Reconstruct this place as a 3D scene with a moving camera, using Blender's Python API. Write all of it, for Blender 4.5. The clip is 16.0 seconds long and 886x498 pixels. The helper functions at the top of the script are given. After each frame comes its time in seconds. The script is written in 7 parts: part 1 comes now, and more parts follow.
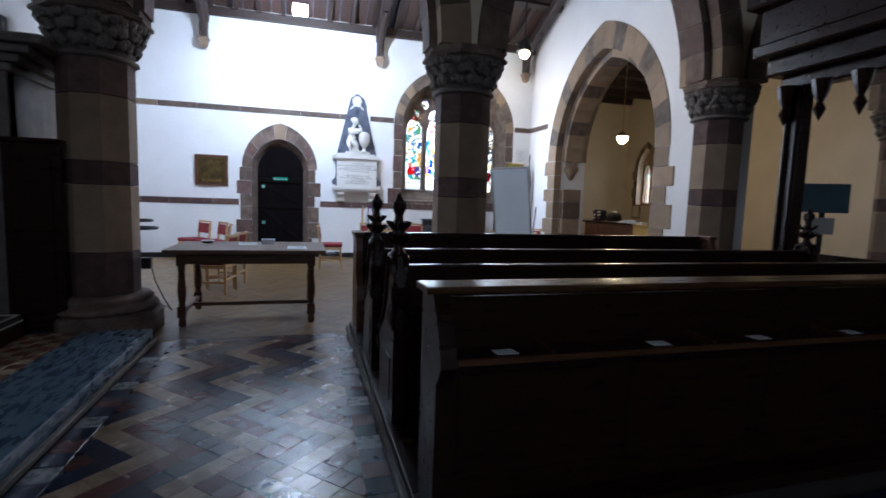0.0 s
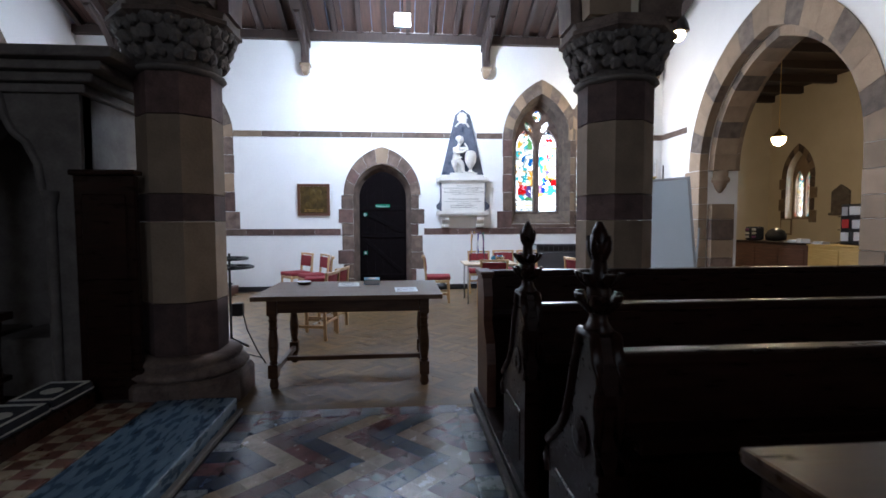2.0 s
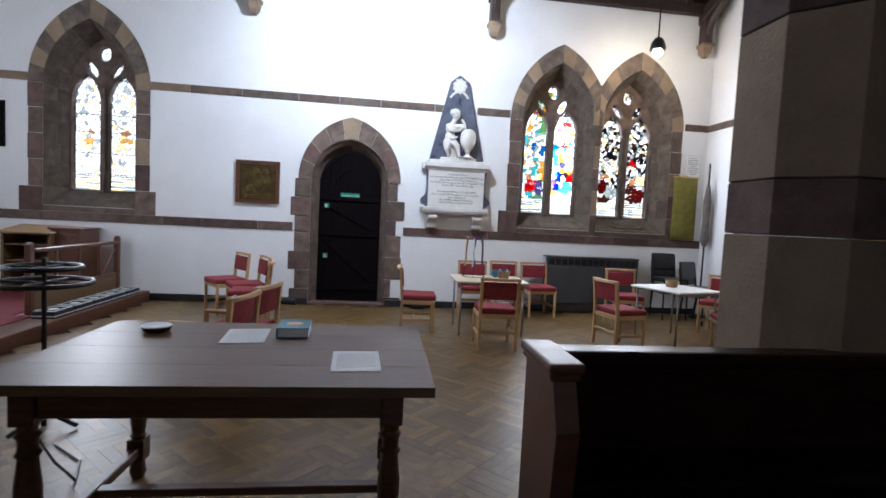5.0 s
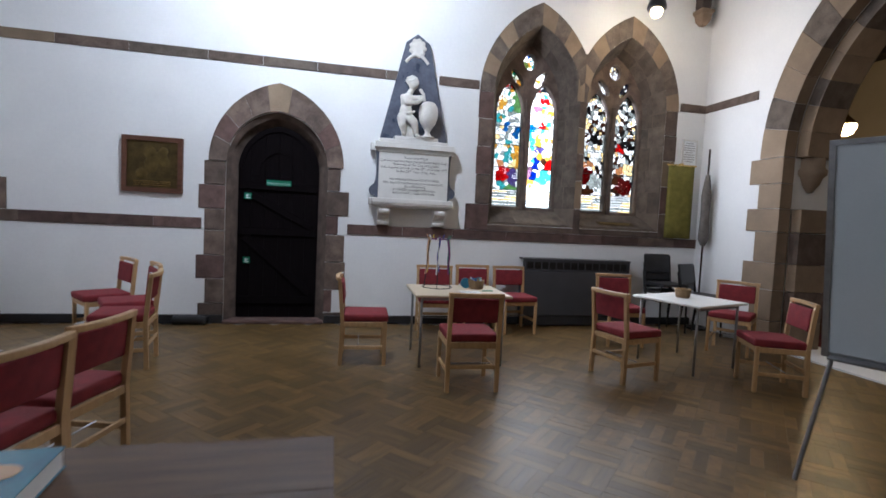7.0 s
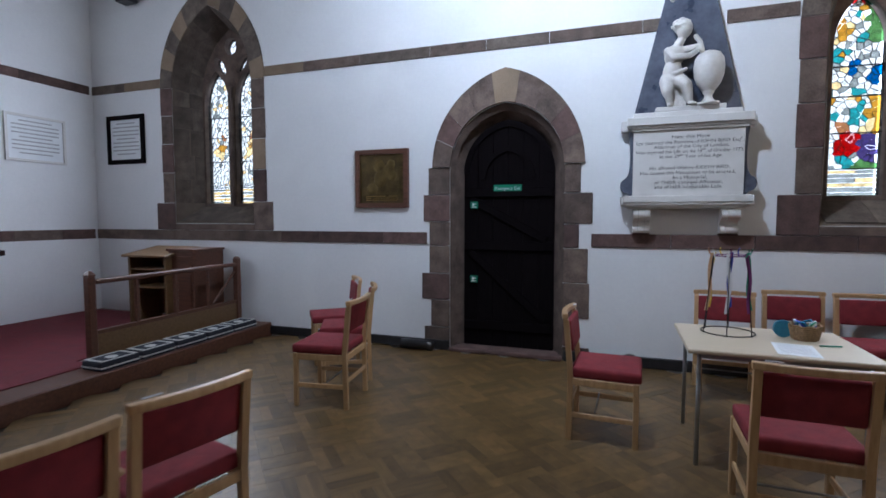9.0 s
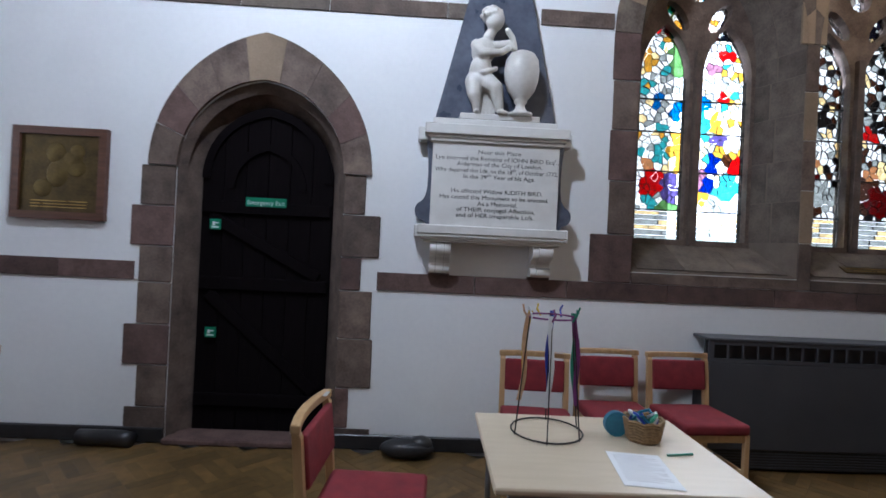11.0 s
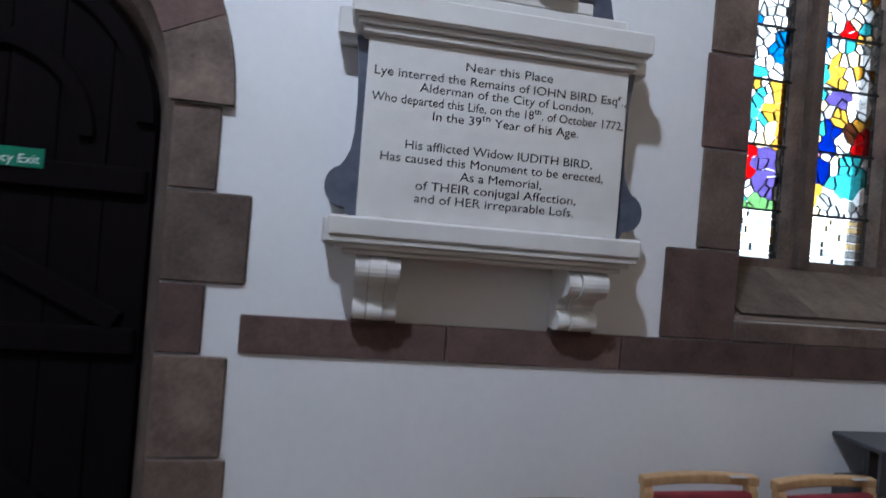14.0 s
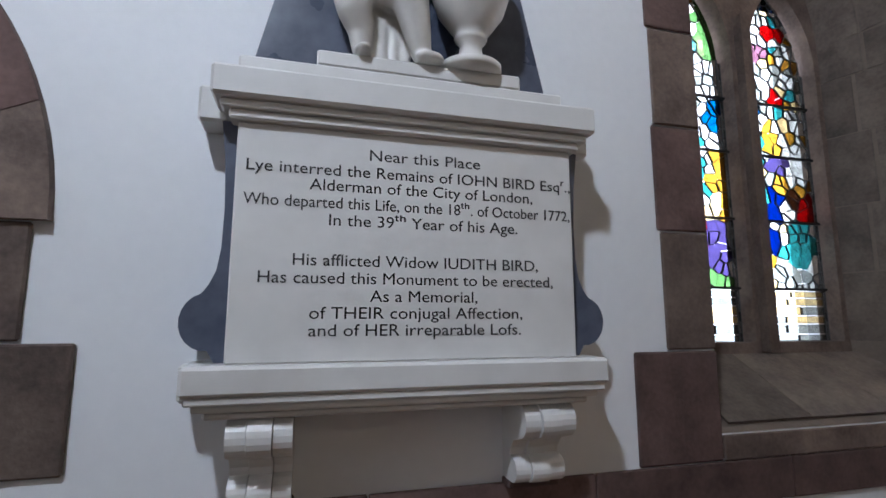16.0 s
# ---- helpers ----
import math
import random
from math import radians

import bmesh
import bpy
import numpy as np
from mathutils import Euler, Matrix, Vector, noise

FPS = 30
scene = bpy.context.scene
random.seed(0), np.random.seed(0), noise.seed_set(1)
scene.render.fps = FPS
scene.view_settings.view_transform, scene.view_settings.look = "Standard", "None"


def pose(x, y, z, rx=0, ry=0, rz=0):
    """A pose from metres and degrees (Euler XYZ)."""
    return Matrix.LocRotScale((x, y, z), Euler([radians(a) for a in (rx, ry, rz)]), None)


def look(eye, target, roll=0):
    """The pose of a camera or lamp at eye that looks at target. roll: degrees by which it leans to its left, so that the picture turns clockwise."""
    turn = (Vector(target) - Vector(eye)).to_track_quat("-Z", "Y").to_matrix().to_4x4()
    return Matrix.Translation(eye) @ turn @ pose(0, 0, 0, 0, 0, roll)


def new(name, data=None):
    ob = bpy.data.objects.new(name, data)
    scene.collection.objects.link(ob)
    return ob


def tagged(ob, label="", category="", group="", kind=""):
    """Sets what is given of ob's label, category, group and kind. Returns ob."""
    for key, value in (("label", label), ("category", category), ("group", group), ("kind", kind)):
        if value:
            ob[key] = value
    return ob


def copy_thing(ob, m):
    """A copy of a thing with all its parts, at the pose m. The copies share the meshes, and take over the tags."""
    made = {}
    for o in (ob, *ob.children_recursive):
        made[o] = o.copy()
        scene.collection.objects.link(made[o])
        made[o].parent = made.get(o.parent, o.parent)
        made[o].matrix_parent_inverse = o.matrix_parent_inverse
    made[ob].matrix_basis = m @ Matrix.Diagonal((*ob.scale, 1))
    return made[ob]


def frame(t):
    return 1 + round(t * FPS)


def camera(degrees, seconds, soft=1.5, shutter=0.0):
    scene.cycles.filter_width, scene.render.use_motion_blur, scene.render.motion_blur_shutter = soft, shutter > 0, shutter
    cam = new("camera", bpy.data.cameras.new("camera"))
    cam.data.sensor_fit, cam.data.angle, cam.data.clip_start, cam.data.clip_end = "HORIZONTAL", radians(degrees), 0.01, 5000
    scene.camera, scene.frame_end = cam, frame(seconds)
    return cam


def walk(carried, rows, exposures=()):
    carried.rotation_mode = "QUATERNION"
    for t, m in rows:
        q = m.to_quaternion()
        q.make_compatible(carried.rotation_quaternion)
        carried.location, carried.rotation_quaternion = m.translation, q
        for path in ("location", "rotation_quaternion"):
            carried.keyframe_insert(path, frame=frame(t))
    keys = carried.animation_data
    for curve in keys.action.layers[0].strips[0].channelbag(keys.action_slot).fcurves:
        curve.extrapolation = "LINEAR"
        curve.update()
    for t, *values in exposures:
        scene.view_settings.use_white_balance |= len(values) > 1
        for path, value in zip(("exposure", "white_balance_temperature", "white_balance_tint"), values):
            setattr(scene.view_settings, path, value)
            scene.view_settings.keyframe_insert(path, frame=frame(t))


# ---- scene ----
cam = camera(84.5, 16.0, soft=1.6, shutter=0.4)
PATH = [
    (0, (0.697, -11.939, 1.45), (1.246, -10.026, 1.251), 1.9),
    (0.5, (0.657, -11.709, 1.47), (1.02, -9.753, 1.268), 2.3),
    (1, (0.666, -11.332, 1.482), (0.841, -9.343, 1.371), 3.3),
    (1.5, (0.618, -11.012, 1.456), (0.724, -9.019, 1.328), 2.0),
    (2, (0.589, -10.597, 1.489), (0.755, -8.607, 1.374), -0.2),
    (2.5, (0.561, -10.235, 1.454), (0.683, -8.24, 1.376), 0.3),
    (3, (0.565, -9.781, 1.496), (0.655, -7.789, 1.337), -1.4),
    (3.5, (0.521, -9.42, 1.499), (0.672, -7.429, 1.381), -2.4),
    (4, (0.603, -9.007, 1.526), (0.816, -7.021, 1.421), 1.8),
    (6.5, (0.81, -6.957, 1.411), (1.137, -4.99, 1.265), 3.0),
    (7, (0.926, -6.597, 1.445), (1.355, -4.647, 1.327), 2.8),
    (7.5, (1.073, -6.238, 1.458), (1.351, -4.257, 1.466), 2.4),
    (8, (1.189, -5.9, 1.472), (1.203, -3.902, 1.392), 2.5),
    (8.5, (1.193, -5.5, 1.453), (0.813, -3.547, 1.248), 5.1),
    (9, (1.242, -5.177, 1.486), (0.595, -3.289, 1.361), -0.0),
    (9.5, (1.331, -4.776, 1.492), (0.811, -2.846, 1.399), 4.8),
    (10, (1.4, -4.409, 1.501), (1.231, -2.416, 1.505), 2.0),
    (12.5, (1.433, -2.624, 1.53), (1.594, -0.632, 1.465), 3.6),
    (13, (1.505, -2.316, 1.51), (1.627, -0.323, 1.402), 3.3),
    (13.5, (1.495, -2.07, 1.539), (1.677, -0.078, 1.492), 5.2),
    (14, (1.481, -1.805, 1.616), (1.789, 0.171, 1.615), 4.6),
    (14.5, (1.549, -1.626, 1.717), (1.998, 0.309, 1.948), 3.6),
    (15, (1.599, -1.512, 1.776), (2.065, 0.412, 2.06), 0.3),
    (15.5, (1.623, -1.459, 1.798), (2.117, 0.457, 2.091), 0.2),
    (16, (1.629, -1.431, 1.808), (2.143, 0.482, 2.09), -0.0),
]
walk(cam, [(t, look(eye, target, roll)) for t, eye, target, roll in PATH], [(0.0, 0.5, 5400, 13), (1.5, 0.66, 5550, 13), (4.0, 0.5, 5800, 14), (7.0, -0.1, 5950, 14), (9.0, -0.3, 5550, 14), (10.0, -0.34, 5800, 14), (12.5, -0.4, 5650, 15), (16.0, -0.54, 5950, 15)])

# ---- light ----
world = bpy.data.worlds.new("sky")
scene.world = world
world.use_nodes = True
_nt = world.node_tree
_sky = _nt.nodes.new("ShaderNodeTexSky")
_sky.sky_type = "NISHITA"
_sky.sun_disc = False
_sky.sun_elevation = radians(35)
_sky.sun_rotation = radians(200)
_nt.links.new(_sky.outputs[0], _nt.nodes["Background"].inputs[0])
_nt.nodes["Background"].inputs[1].default_value = 0.1
_sun = new("sun", bpy.data.lights.new("sun", "SUN"))
_sun.data.energy, _sun.data.angle, _sun.data.color = 0.8, radians(12), (1.0, 0.97, 0.92)
_sun.matrix_world = look((0, -20, 20), (3, 0, 0))


def window_light(m, w, h, watts, tint=(0.93, 0.97, 1.0)):
    """Daylight that stands in a window's opening."""
    ob = new("window_daylight", bpy.data.lights.new("window_daylight", "AREA"))
    ob.data.shape, ob.data.size, ob.data.size_y, ob.data.energy, ob.data.color = "RECTANGLE", w, h, watts, tint
    ob.matrix_world = m
    return ob


DAY = 2.2
window_light(look((3.65, -0.03, 2.7), (3.65, -1, 2.7)), 1.0, 2.3, 20 * DAY)
window_light(look((5.06, -0.03, 2.7), (5.06, -1, 2.7)), 1.0, 2.3, 17 * DAY)
window_light(look((-3.76, -0.03, 2.7), (-3.76, -1, 2.7)), 1.0, 2.3, 30 * DAY)
window_light(look((-5.89, -3.3, 3.1), (-5, -3.3, 3.1)), 2.0, 3.0, 34 * DAY)
window_light(look((14.5, 4.9, 2.6), (13, 4.9, 2.6)), 1.1, 2.4, 26 * DAY)
window_light(look((17.4, -9.2, 3.0), (16, -9.2, 3.0)), 1.4, 3.4, 18 * DAY)
# fill light for the nave, from an added window that is never seen
window_light(look((0.5, -19.4, 5.5), (0.5, -18, 5.5)), 4.2, 5.0, 36 * DAY)


def lamp_point(x, y, z, watts, tint, radius):
    ob = new("lamp_light", bpy.data.lights.new("lamp_light", "POINT"))
    ob.data.energy, ob.data.color, ob.data.shadow_soft_size = watts, tint, radius
    ob.location = (x, y, z)
    return ob


lamp_point(0.62, -2.30, 4.72, 140, (0.86, 0.94, 1.0), 0.09)
_flood = new("floodlight_beam", bpy.data.lights.new("floodlight_beam", "SPOT"))
_flood.data.energy, _flood.data.color, _flood.data.shadow_soft_size = 340, (0.86, 0.94, 1.0), 0.09
_flood.data.spot_size, _flood.data.spot_blend = radians(150), 0.7
_flood.matrix_world = look((0.62, -2.28, 4.72), (0.75, -0.2, 3.5))
lamp_point(4.85, -0.85, 4.20, 95, (1.0, 0.82, 0.58), 0.07)
lamp_point(3.92, -4.85, 3.66, 95, (1.0, 0.80, 0.55), 0.07)
lamp_point(9.35, 0.2, 3.10, 70, (1.0, 0.72, 0.38), 0.09)
# unseen fill lamp with no fitting, added to brighten the room beyond
lamp_point(9.4, -3.2, 3.9, 22, (1.0, 0.80, 0.55), 0.1)


# ---- materials ----
def material(name, a, b, rough=0.6, scale=6.0, bump=0.15, metal=0.0, rand=0.0, island=False, stretch=(1, 1, 1), fine=70.0, coat=0.0, spec=0.5, stain=0.0, stain_colour=(0.2, 0.15, 0.12)):
    """Two colours mixed by coarse and fine noise, with relief; rand varies it from piece to piece."""
    m = bpy.data.materials.new(name)
    m.use_nodes = True
    nt = m.node_tree
    bsdf = nt.nodes["Principled BSDF"]
    co = nt.nodes.new("ShaderNodeTexCoord")
    mp = nt.nodes.new("ShaderNodeMapping")
    mp.inputs["Scale"].default_value = stretch
    geo = nt.nodes.new("ShaderNodeNewGeometry")
    info = nt.nodes.new("ShaderNodeObjectInfo")
    nt.links.new(co.outputs["Object"], mp.inputs[0])
    if rand:
        off = nt.nodes.new("ShaderNodeVectorMath")
        off.operation = "SCALE"
        comb = nt.nodes.new("ShaderNodeCombineXYZ")
        src = geo.outputs["Random Per Island"] if island else info.outputs["Random"]
        for k in range(3):
            nt.links.new(src, comb.inputs[k])
        nt.links.new(comb.outputs[0], off.inputs[0])
        off.inputs["Scale"].default_value = 37.0
        nt.links.new(off.outputs[0], mp.inputs["Location"])
    n1 = nt.nodes.new("ShaderNodeTexNoise")
    n1.inputs["Scale"].default_value, n1.inputs["Detail"].default_value = scale, 5.0
    n2 = nt.nodes.new("ShaderNodeTexNoise")
    n2.inputs["Scale"].default_value, n2.inputs["Detail"].default_value = fine, 4.0
    nt.links.new(mp.outputs[0], n1.inputs["Vector"])
    nt.links.new(mp.outputs[0], n2.inputs["Vector"])
    fac = nt.nodes.new("ShaderNodeMath")
    fac.operation = "MULTIPLY_ADD"
    nt.links.new(n2.outputs["Fac"], fac.inputs[0])
    fac.inputs[1].default_value = 0.4
    nt.links.new(n1.outputs["Fac"], fac.inputs[2])
    ramp = nt.nodes.new("ShaderNodeMapRange")
    ramp.inputs["From Min"].default_value, ramp.inputs["From Max"].default_value = 0.45, 0.95
    nt.links.new(fac.outputs[0], ramp.inputs["Value"])
    mix = nt.nodes.new("ShaderNodeMix")
    mix.data_type = "RGBA"
    mix.inputs["A"].default_value, mix.inputs["B"].default_value = (*a, 1), (*b, 1)
    nt.links.new(ramp.outputs[0], mix.inputs["Factor"])
    colour = mix.outputs["Result"]
    if rand:
        hsv = nt.nodes.new("ShaderNodeHueSaturation")
        mr = nt.nodes.new("ShaderNodeMapRange")
        mr.inputs["To Min"].default_value, mr.inputs["To Max"].default_value = 1 - rand, 1 + rand
        nt.links.new(src, mr.inputs["Value"])
        nt.links.new(mr.outputs[0], hsv.inputs["Value"])
        nt.links.new(colour, hsv.inputs["Color"])
        colour = hsv.outputs[0]
    if stain:
        n3 = nt.nodes.new("ShaderNodeTexNoise")
        n3.inputs["Scale"].default_value, n3.inputs["Detail"].default_value = 1.3, 6.0
        nt.links.new(mp.outputs[0], n3.inputs["Vector"])
        sr = nt.nodes.new("ShaderNodeMapRange")
        sr.inputs["From Min"].default_value, sr.inputs["From Max"].default_value, sr.inputs["To Max"].default_value = 0.55, 0.75, stain
        nt.links.new(n3.outputs["Fac"], sr.inputs["Value"])
        mx = nt.nodes.new("ShaderNodeMix")
        mx.data_type = "RGBA"
        mx.inputs["B"].default_value = (*stain_colour, 1)
        nt.links.new(sr.outputs[0], mx.inputs["Factor"])
        nt.links.new(colour, mx.inputs["A"])
        colour = mx.outputs["Result"]
    nt.links.new(colour, bsdf.inputs["Base Color"])
    rr = nt.nodes.new("ShaderNodeMapRange")
    rr.inputs["To Min"].default_value, rr.inputs["To Max"].default_value = max(0.03, rough - 0.1), min(1, rough + 0.1)
    nt.links.new(n1.outputs["Fac"], rr.inputs["Value"])
    nt.links.new(rr.outputs[0], bsdf.inputs["Roughness"])
    bsdf.inputs["Metallic"].default_value = metal
    bsdf.inputs["Coat Weight"].default_value = coat
    bsdf.inputs["Coat Roughness"].default_value = 0.15
    bsdf.inputs["Specular IOR Level"].default_value = spec
    if bump:
        bp = nt.nodes.new("ShaderNodeBump")
        bp.inputs["Strength"].default_value, bp.inputs["Distance"].default_value = bump, 0.01
        nt.links.new(fac.outputs[0], bp.inputs["Height"])
        nt.links.new(bp.outputs[0], bsdf.inputs["Normal"])
    return m


def stained_glass(name, colours, cell=16.0, white=0.5, clear=0.95):
    """Leaded coloured glass: cells of colour in dark lead, lit through."""
    m = bpy.data.materials.new(name)
    m.use_nodes = True
    nt = m.node_tree
    out = nt.nodes["Material Output"]
    nt.nodes.remove(nt.nodes["Principled BSDF"])
    co = nt.nodes.new("ShaderNodeTexCoord")
    mp = nt.nodes.new("ShaderNodeMapping")
    mp.inputs["Scale"].default_value = (1.25, 0.0, 0.8)
    nt.links.new(co.outputs["Object"], mp.inputs[0])
    warp = nt.nodes.new("ShaderNodeTexNoise")
    warp.inputs["Scale"].default_value = 6.0
    nt.links.new(mp.outputs[0], warp.inputs["Vector"])
    add = nt.nodes.new("ShaderNodeMix")
    add.data_type = "VECTOR"
    add.inputs["Factor"].default_value = 0.06
    nt.links.new(mp.outputs[0], add.inputs["A"])
    nt.links.new(warp.outputs["Color"], add.inputs["B"])
    cells = nt.nodes.new("ShaderNodeTexVoronoi")
    cells.inputs["Scale"].default_value = cell
    edge = nt.nodes.new("ShaderNodeTexVoronoi")
    edge.feature = "DISTANCE_TO_EDGE"
    edge.inputs["Scale"].default_value = cell
    nt.links.new(add.outputs["Result"], cells.inputs["Vector"])
    nt.links.new(add.outputs["Result"], edge.inputs["Vector"])
    sep = nt.nodes.new("ShaderNodeSeparateColor")
    area = nt.nodes.new("ShaderNodeTexVoronoi")
    area.inputs["Scale"].default_value = cell * 0.42
    nt.links.new(cells.outputs["Position"], area.inputs["Vector"])
    nt.links.new(area.outputs["Color"], sep.inputs[0])
    sep2 = nt.nodes.new("ShaderNodeSeparateColor")
    nt.links.new(cells.outputs["Color"], sep2.inputs[0])
    ramp = nt.nodes.new("ShaderNodeValToRGB")
    ramp.color_ramp.interpolation = "CONSTANT"
    els = ramp.color_ramp.elements
    els[0].position, els[0].color = 0.0, (clear, clear, clear, 1)
    els[1].position, els[1].color = white, (*colours[0], 1)
    for k, c in enumerate(colours[1:]):
        e = els.new(white + (1 - white) * (k + 1) / len(colours))
        e.color = (*c, 1)
    nt.links.new(sep.outputs[0], ramp.inputs[0])
    lead = nt.nodes.new("ShaderNodeMath")
    lead.operation = "GREATER_THAN"
    lead.inputs[1].default_value = 0.036
    nt.links.new(edge.outputs["Distance"], lead.inputs[0])
    dirt = nt.nodes.new("ShaderNodeTexNoise")
    dirt.inputs["Scale"].default_value = 45.0
    nt.links.new(co.outputs["Object"], dirt.inputs["Vector"])
    dm = nt.nodes.new("ShaderNodeMapRange")
    dm.inputs["From Min"].default_value, dm.inputs["From Max"].default_value, dm.inputs["To Min"].default_value = 0.3, 0.7, 0.62
    nt.links.new(dirt.outputs["Fac"], dm.inputs["Value"])
    mul = nt.nodes.new("ShaderNodeMix")
    mul.data_type, mul.blend_type = "RGBA", "MULTIPLY"
    mul.inputs["Factor"].default_value = 1.0
    pale = nt.nodes.new("ShaderNodeMath")
    pale.operation = "LESS_THAN"
    pale.inputs[1].default_value = 0.22
    nt.links.new(sep2.outputs[1], pale.inputs[0])
    clr = nt.nodes.new("ShaderNodeMix")
    clr.data_type = "RGBA"
    clr.inputs["B"].default_value = (0.9, 0.9, 0.85, 1)
    nt.links.new(pale.outputs[0], clr.inputs["Factor"])
    nt.links.new(ramp.outputs[0], clr.inputs["A"])
    tone = nt.nodes.new("ShaderNodeMapRange")
    tone.inputs["To Min"].default_value = 0.7
    nt.links.new(sep2.outputs[2], tone.inputs["Value"])
    both = nt.nodes.new("ShaderNodeMath")
    both.operation = "MULTIPLY"
    nt.links.new(dm.outputs[0], both.inputs[0])
    nt.links.new(tone.outputs[0], both.inputs[1])
    nt.links.new(clr.outputs["Result"], mul.inputs["A"])
    nt.links.new(both.outputs[0], mul.inputs["B"])
    tr = nt.nodes.new("ShaderNodeBsdfTransparent")
    nt.links.new(mul.outputs["Result"], tr.inputs[0])
    gl = nt.nodes.new("ShaderNodeBsdfGlossy")
    gl.inputs["Roughness"].default_value = 0.2
    mg = nt.nodes.new("ShaderNodeMixShader")
    mg.inputs[0].default_value = 0.04
    nt.links.new(tr.outputs[0], mg.inputs[1])
    nt.links.new(gl.outputs[0], mg.inputs[2])
    dk = nt.nodes.new("ShaderNodeBsdfDiffuse")
    dk.inputs[0].default_value = (0.02, 0.02, 0.022, 1)
    ml = nt.nodes.new("ShaderNodeMixShader")
    nt.links.new(lead.outputs[0], ml.inputs[0])
    nt.links.new(dk.outputs[0], ml.inputs[1])
    nt.links.new(mg.outputs[0], ml.inputs[2])
    nt.links.new(ml.outputs[0], out.inputs[0])
    return m


def glowing(name, colour, strength):
    m = bpy.data.materials.new(name)
    m.use_nodes = True
    b = m.node_tree.nodes["Principled BSDF"]
    b.inputs["Emission Color"].default_value = (*colour, 1)
    b.inputs["Emission Strength"].default_value = strength
    b.inputs["Base Color"].default_value = (*colour, 1)
    return m


PLASTER = material("white_plaster", (0.72, 0.73, 0.75), (0.80, 0.81, 0.82), 0.8, 1.2, 0.18, fine=25, stain=0.25, stain_colour=(0.64, 0.64, 0.65))
CREAM = material("cream_plaster", (0.62, 0.55, 0.42), (0.70, 0.63, 0.50), 0.8, 1.2, 0.12, fine=25)
STONE_D = material("purple_sandstone", (0.060, 0.034, 0.031), (0.150, 0.092, 0.080), 0.85, 8, 0.5, rand=0.28, fine=60, stain=0.5, stain_colour=(0.04, 0.027, 0.026))
STONE_B = material("buff_sandstone", (0.20, 0.145, 0.098), (0.30, 0.222, 0.155), 0.85, 4, 0.6, rand=0.2, fine=60, stain=0.5, stain_colour=(0.13, 0.09, 0.062))
STONE_M = material("brown_sandstone", (0.062, 0.042, 0.036), (0.185, 0.135, 0.108), 0.85, 7, 0.6, rand=0.26, fine=60, stain=0.6, stain_colour=(0.05, 0.034, 0.028))
STONE_R = material("grey_brown_sandstone", (0.065, 0.050, 0.042), (0.185, 0.147, 0.118), 0.85, 7, 0.6, rand=0.2, fine=60, stain=0.6, stain_colour=(0.055, 0.042, 0.036))
MORTAR = material("pale_mortar", (0.13, 0.10, 0.08), (0.19, 0.15, 0.12), 0.9, 9, 0.4, fine=80)
STONE_CARVED = material("carved_grey_stone", (0.085, 0.072, 0.066), (0.17, 0.15, 0.138), 0.8, 7, 0.6, fine=40)
OAK_DARK = material("dark_oak", (0.010, 0.004, 0.003), (0.026, 0.010, 0.0065), 0.3, 5, 0.15, stretch=(1, 6, 6), coat=0.0, spec=0.2)
OAK_TABLE = material("table_oak", (0.042, 0.018, 0.009), (0.105, 0.050, 0.023), 0.33, 4, 0.06, stretch=(1, 9, 9), spec=0.27)
# table top: its reflected sheen is put into a paler oak colour
OAK_TOP = material("lightened_table_top", (0.075, 0.038, 0.018), (0.165, 0.092, 0.046), 0.42, 4, 0.02, stretch=(1, 9, 9), spec=0.34)
ROOF_WOOD = material("roof_timber", (0.02, 0.013, 0.012), (0.05, 0.03, 0.024), 0.6, 5, 0.3, stretch=(8, 1, 1))
ROOF_BOARD = material("roof_boards", (0.05, 0.028, 0.022), (0.10, 0.055, 0.04), 0.65, 4, 0.3, stretch=(8, 1, 1), rand=0.3, island=True)
DOOR_WOOD = material("black_stained_door", (0.003, 0.0022, 0.003), (0.007, 0.005, 0.006), 0.8, 5, 0.3, stretch=(9, 9, 1), spec=0.05)
BEECH = material("light_beech", (0.42, 0.26, 0.12), (0.56, 0.37, 0.19), 0.42, 6, 0.08, stretch=(8, 8, 1), rand=0.1)
RED_CLOTH = material("red_upholstery", (0.16, 0.014, 0.022), (0.25, 0.028, 0.036), 0.9, 14, 0.4, fine=350)
CARPET = material("crimson_carpet", (0.09, 0.007, 0.014), (0.15, 0.014, 0.022), 0.95, 8, 0.5, fine=300)
MARBLE_W = material("white_marble", (0.62, 0.61, 0.59), (0.72, 0.71, 0.69), 0.35, 3, 0.08, fine=18, stain=0.6, stain_colour=(0.42, 0.40, 0.38))
STATUE_M = material("statue_marble", (0.50, 0.48, 0.45), (0.66, 0.64, 0.60), 0.4, 5, 0.08, fine=30)
MARBLE_G = material("blue_grey_marble", (0.045, 0.055, 0.085), (0.12, 0.135, 0.18), 0.3, 5, 0.05, fine=26)
MARBLE_STEP = material("blue_marble_step", (0.016, 0.04, 0.08), (0.15, 0.225, 0.31), 0.28, 22, 0.2, fine=90, stretch=(1, 0.3, 1))
INK = material("engraved_ink", (0.02, 0.02, 0.02), (0.05, 0.05, 0.05), 0.8, 30, 0.0)
BRONZE = material("bronze_plaque", (0.055, 0.035, 0.015), (0.13, 0.09, 0.03), 0.42, 9, 0.3, metal=0.6)
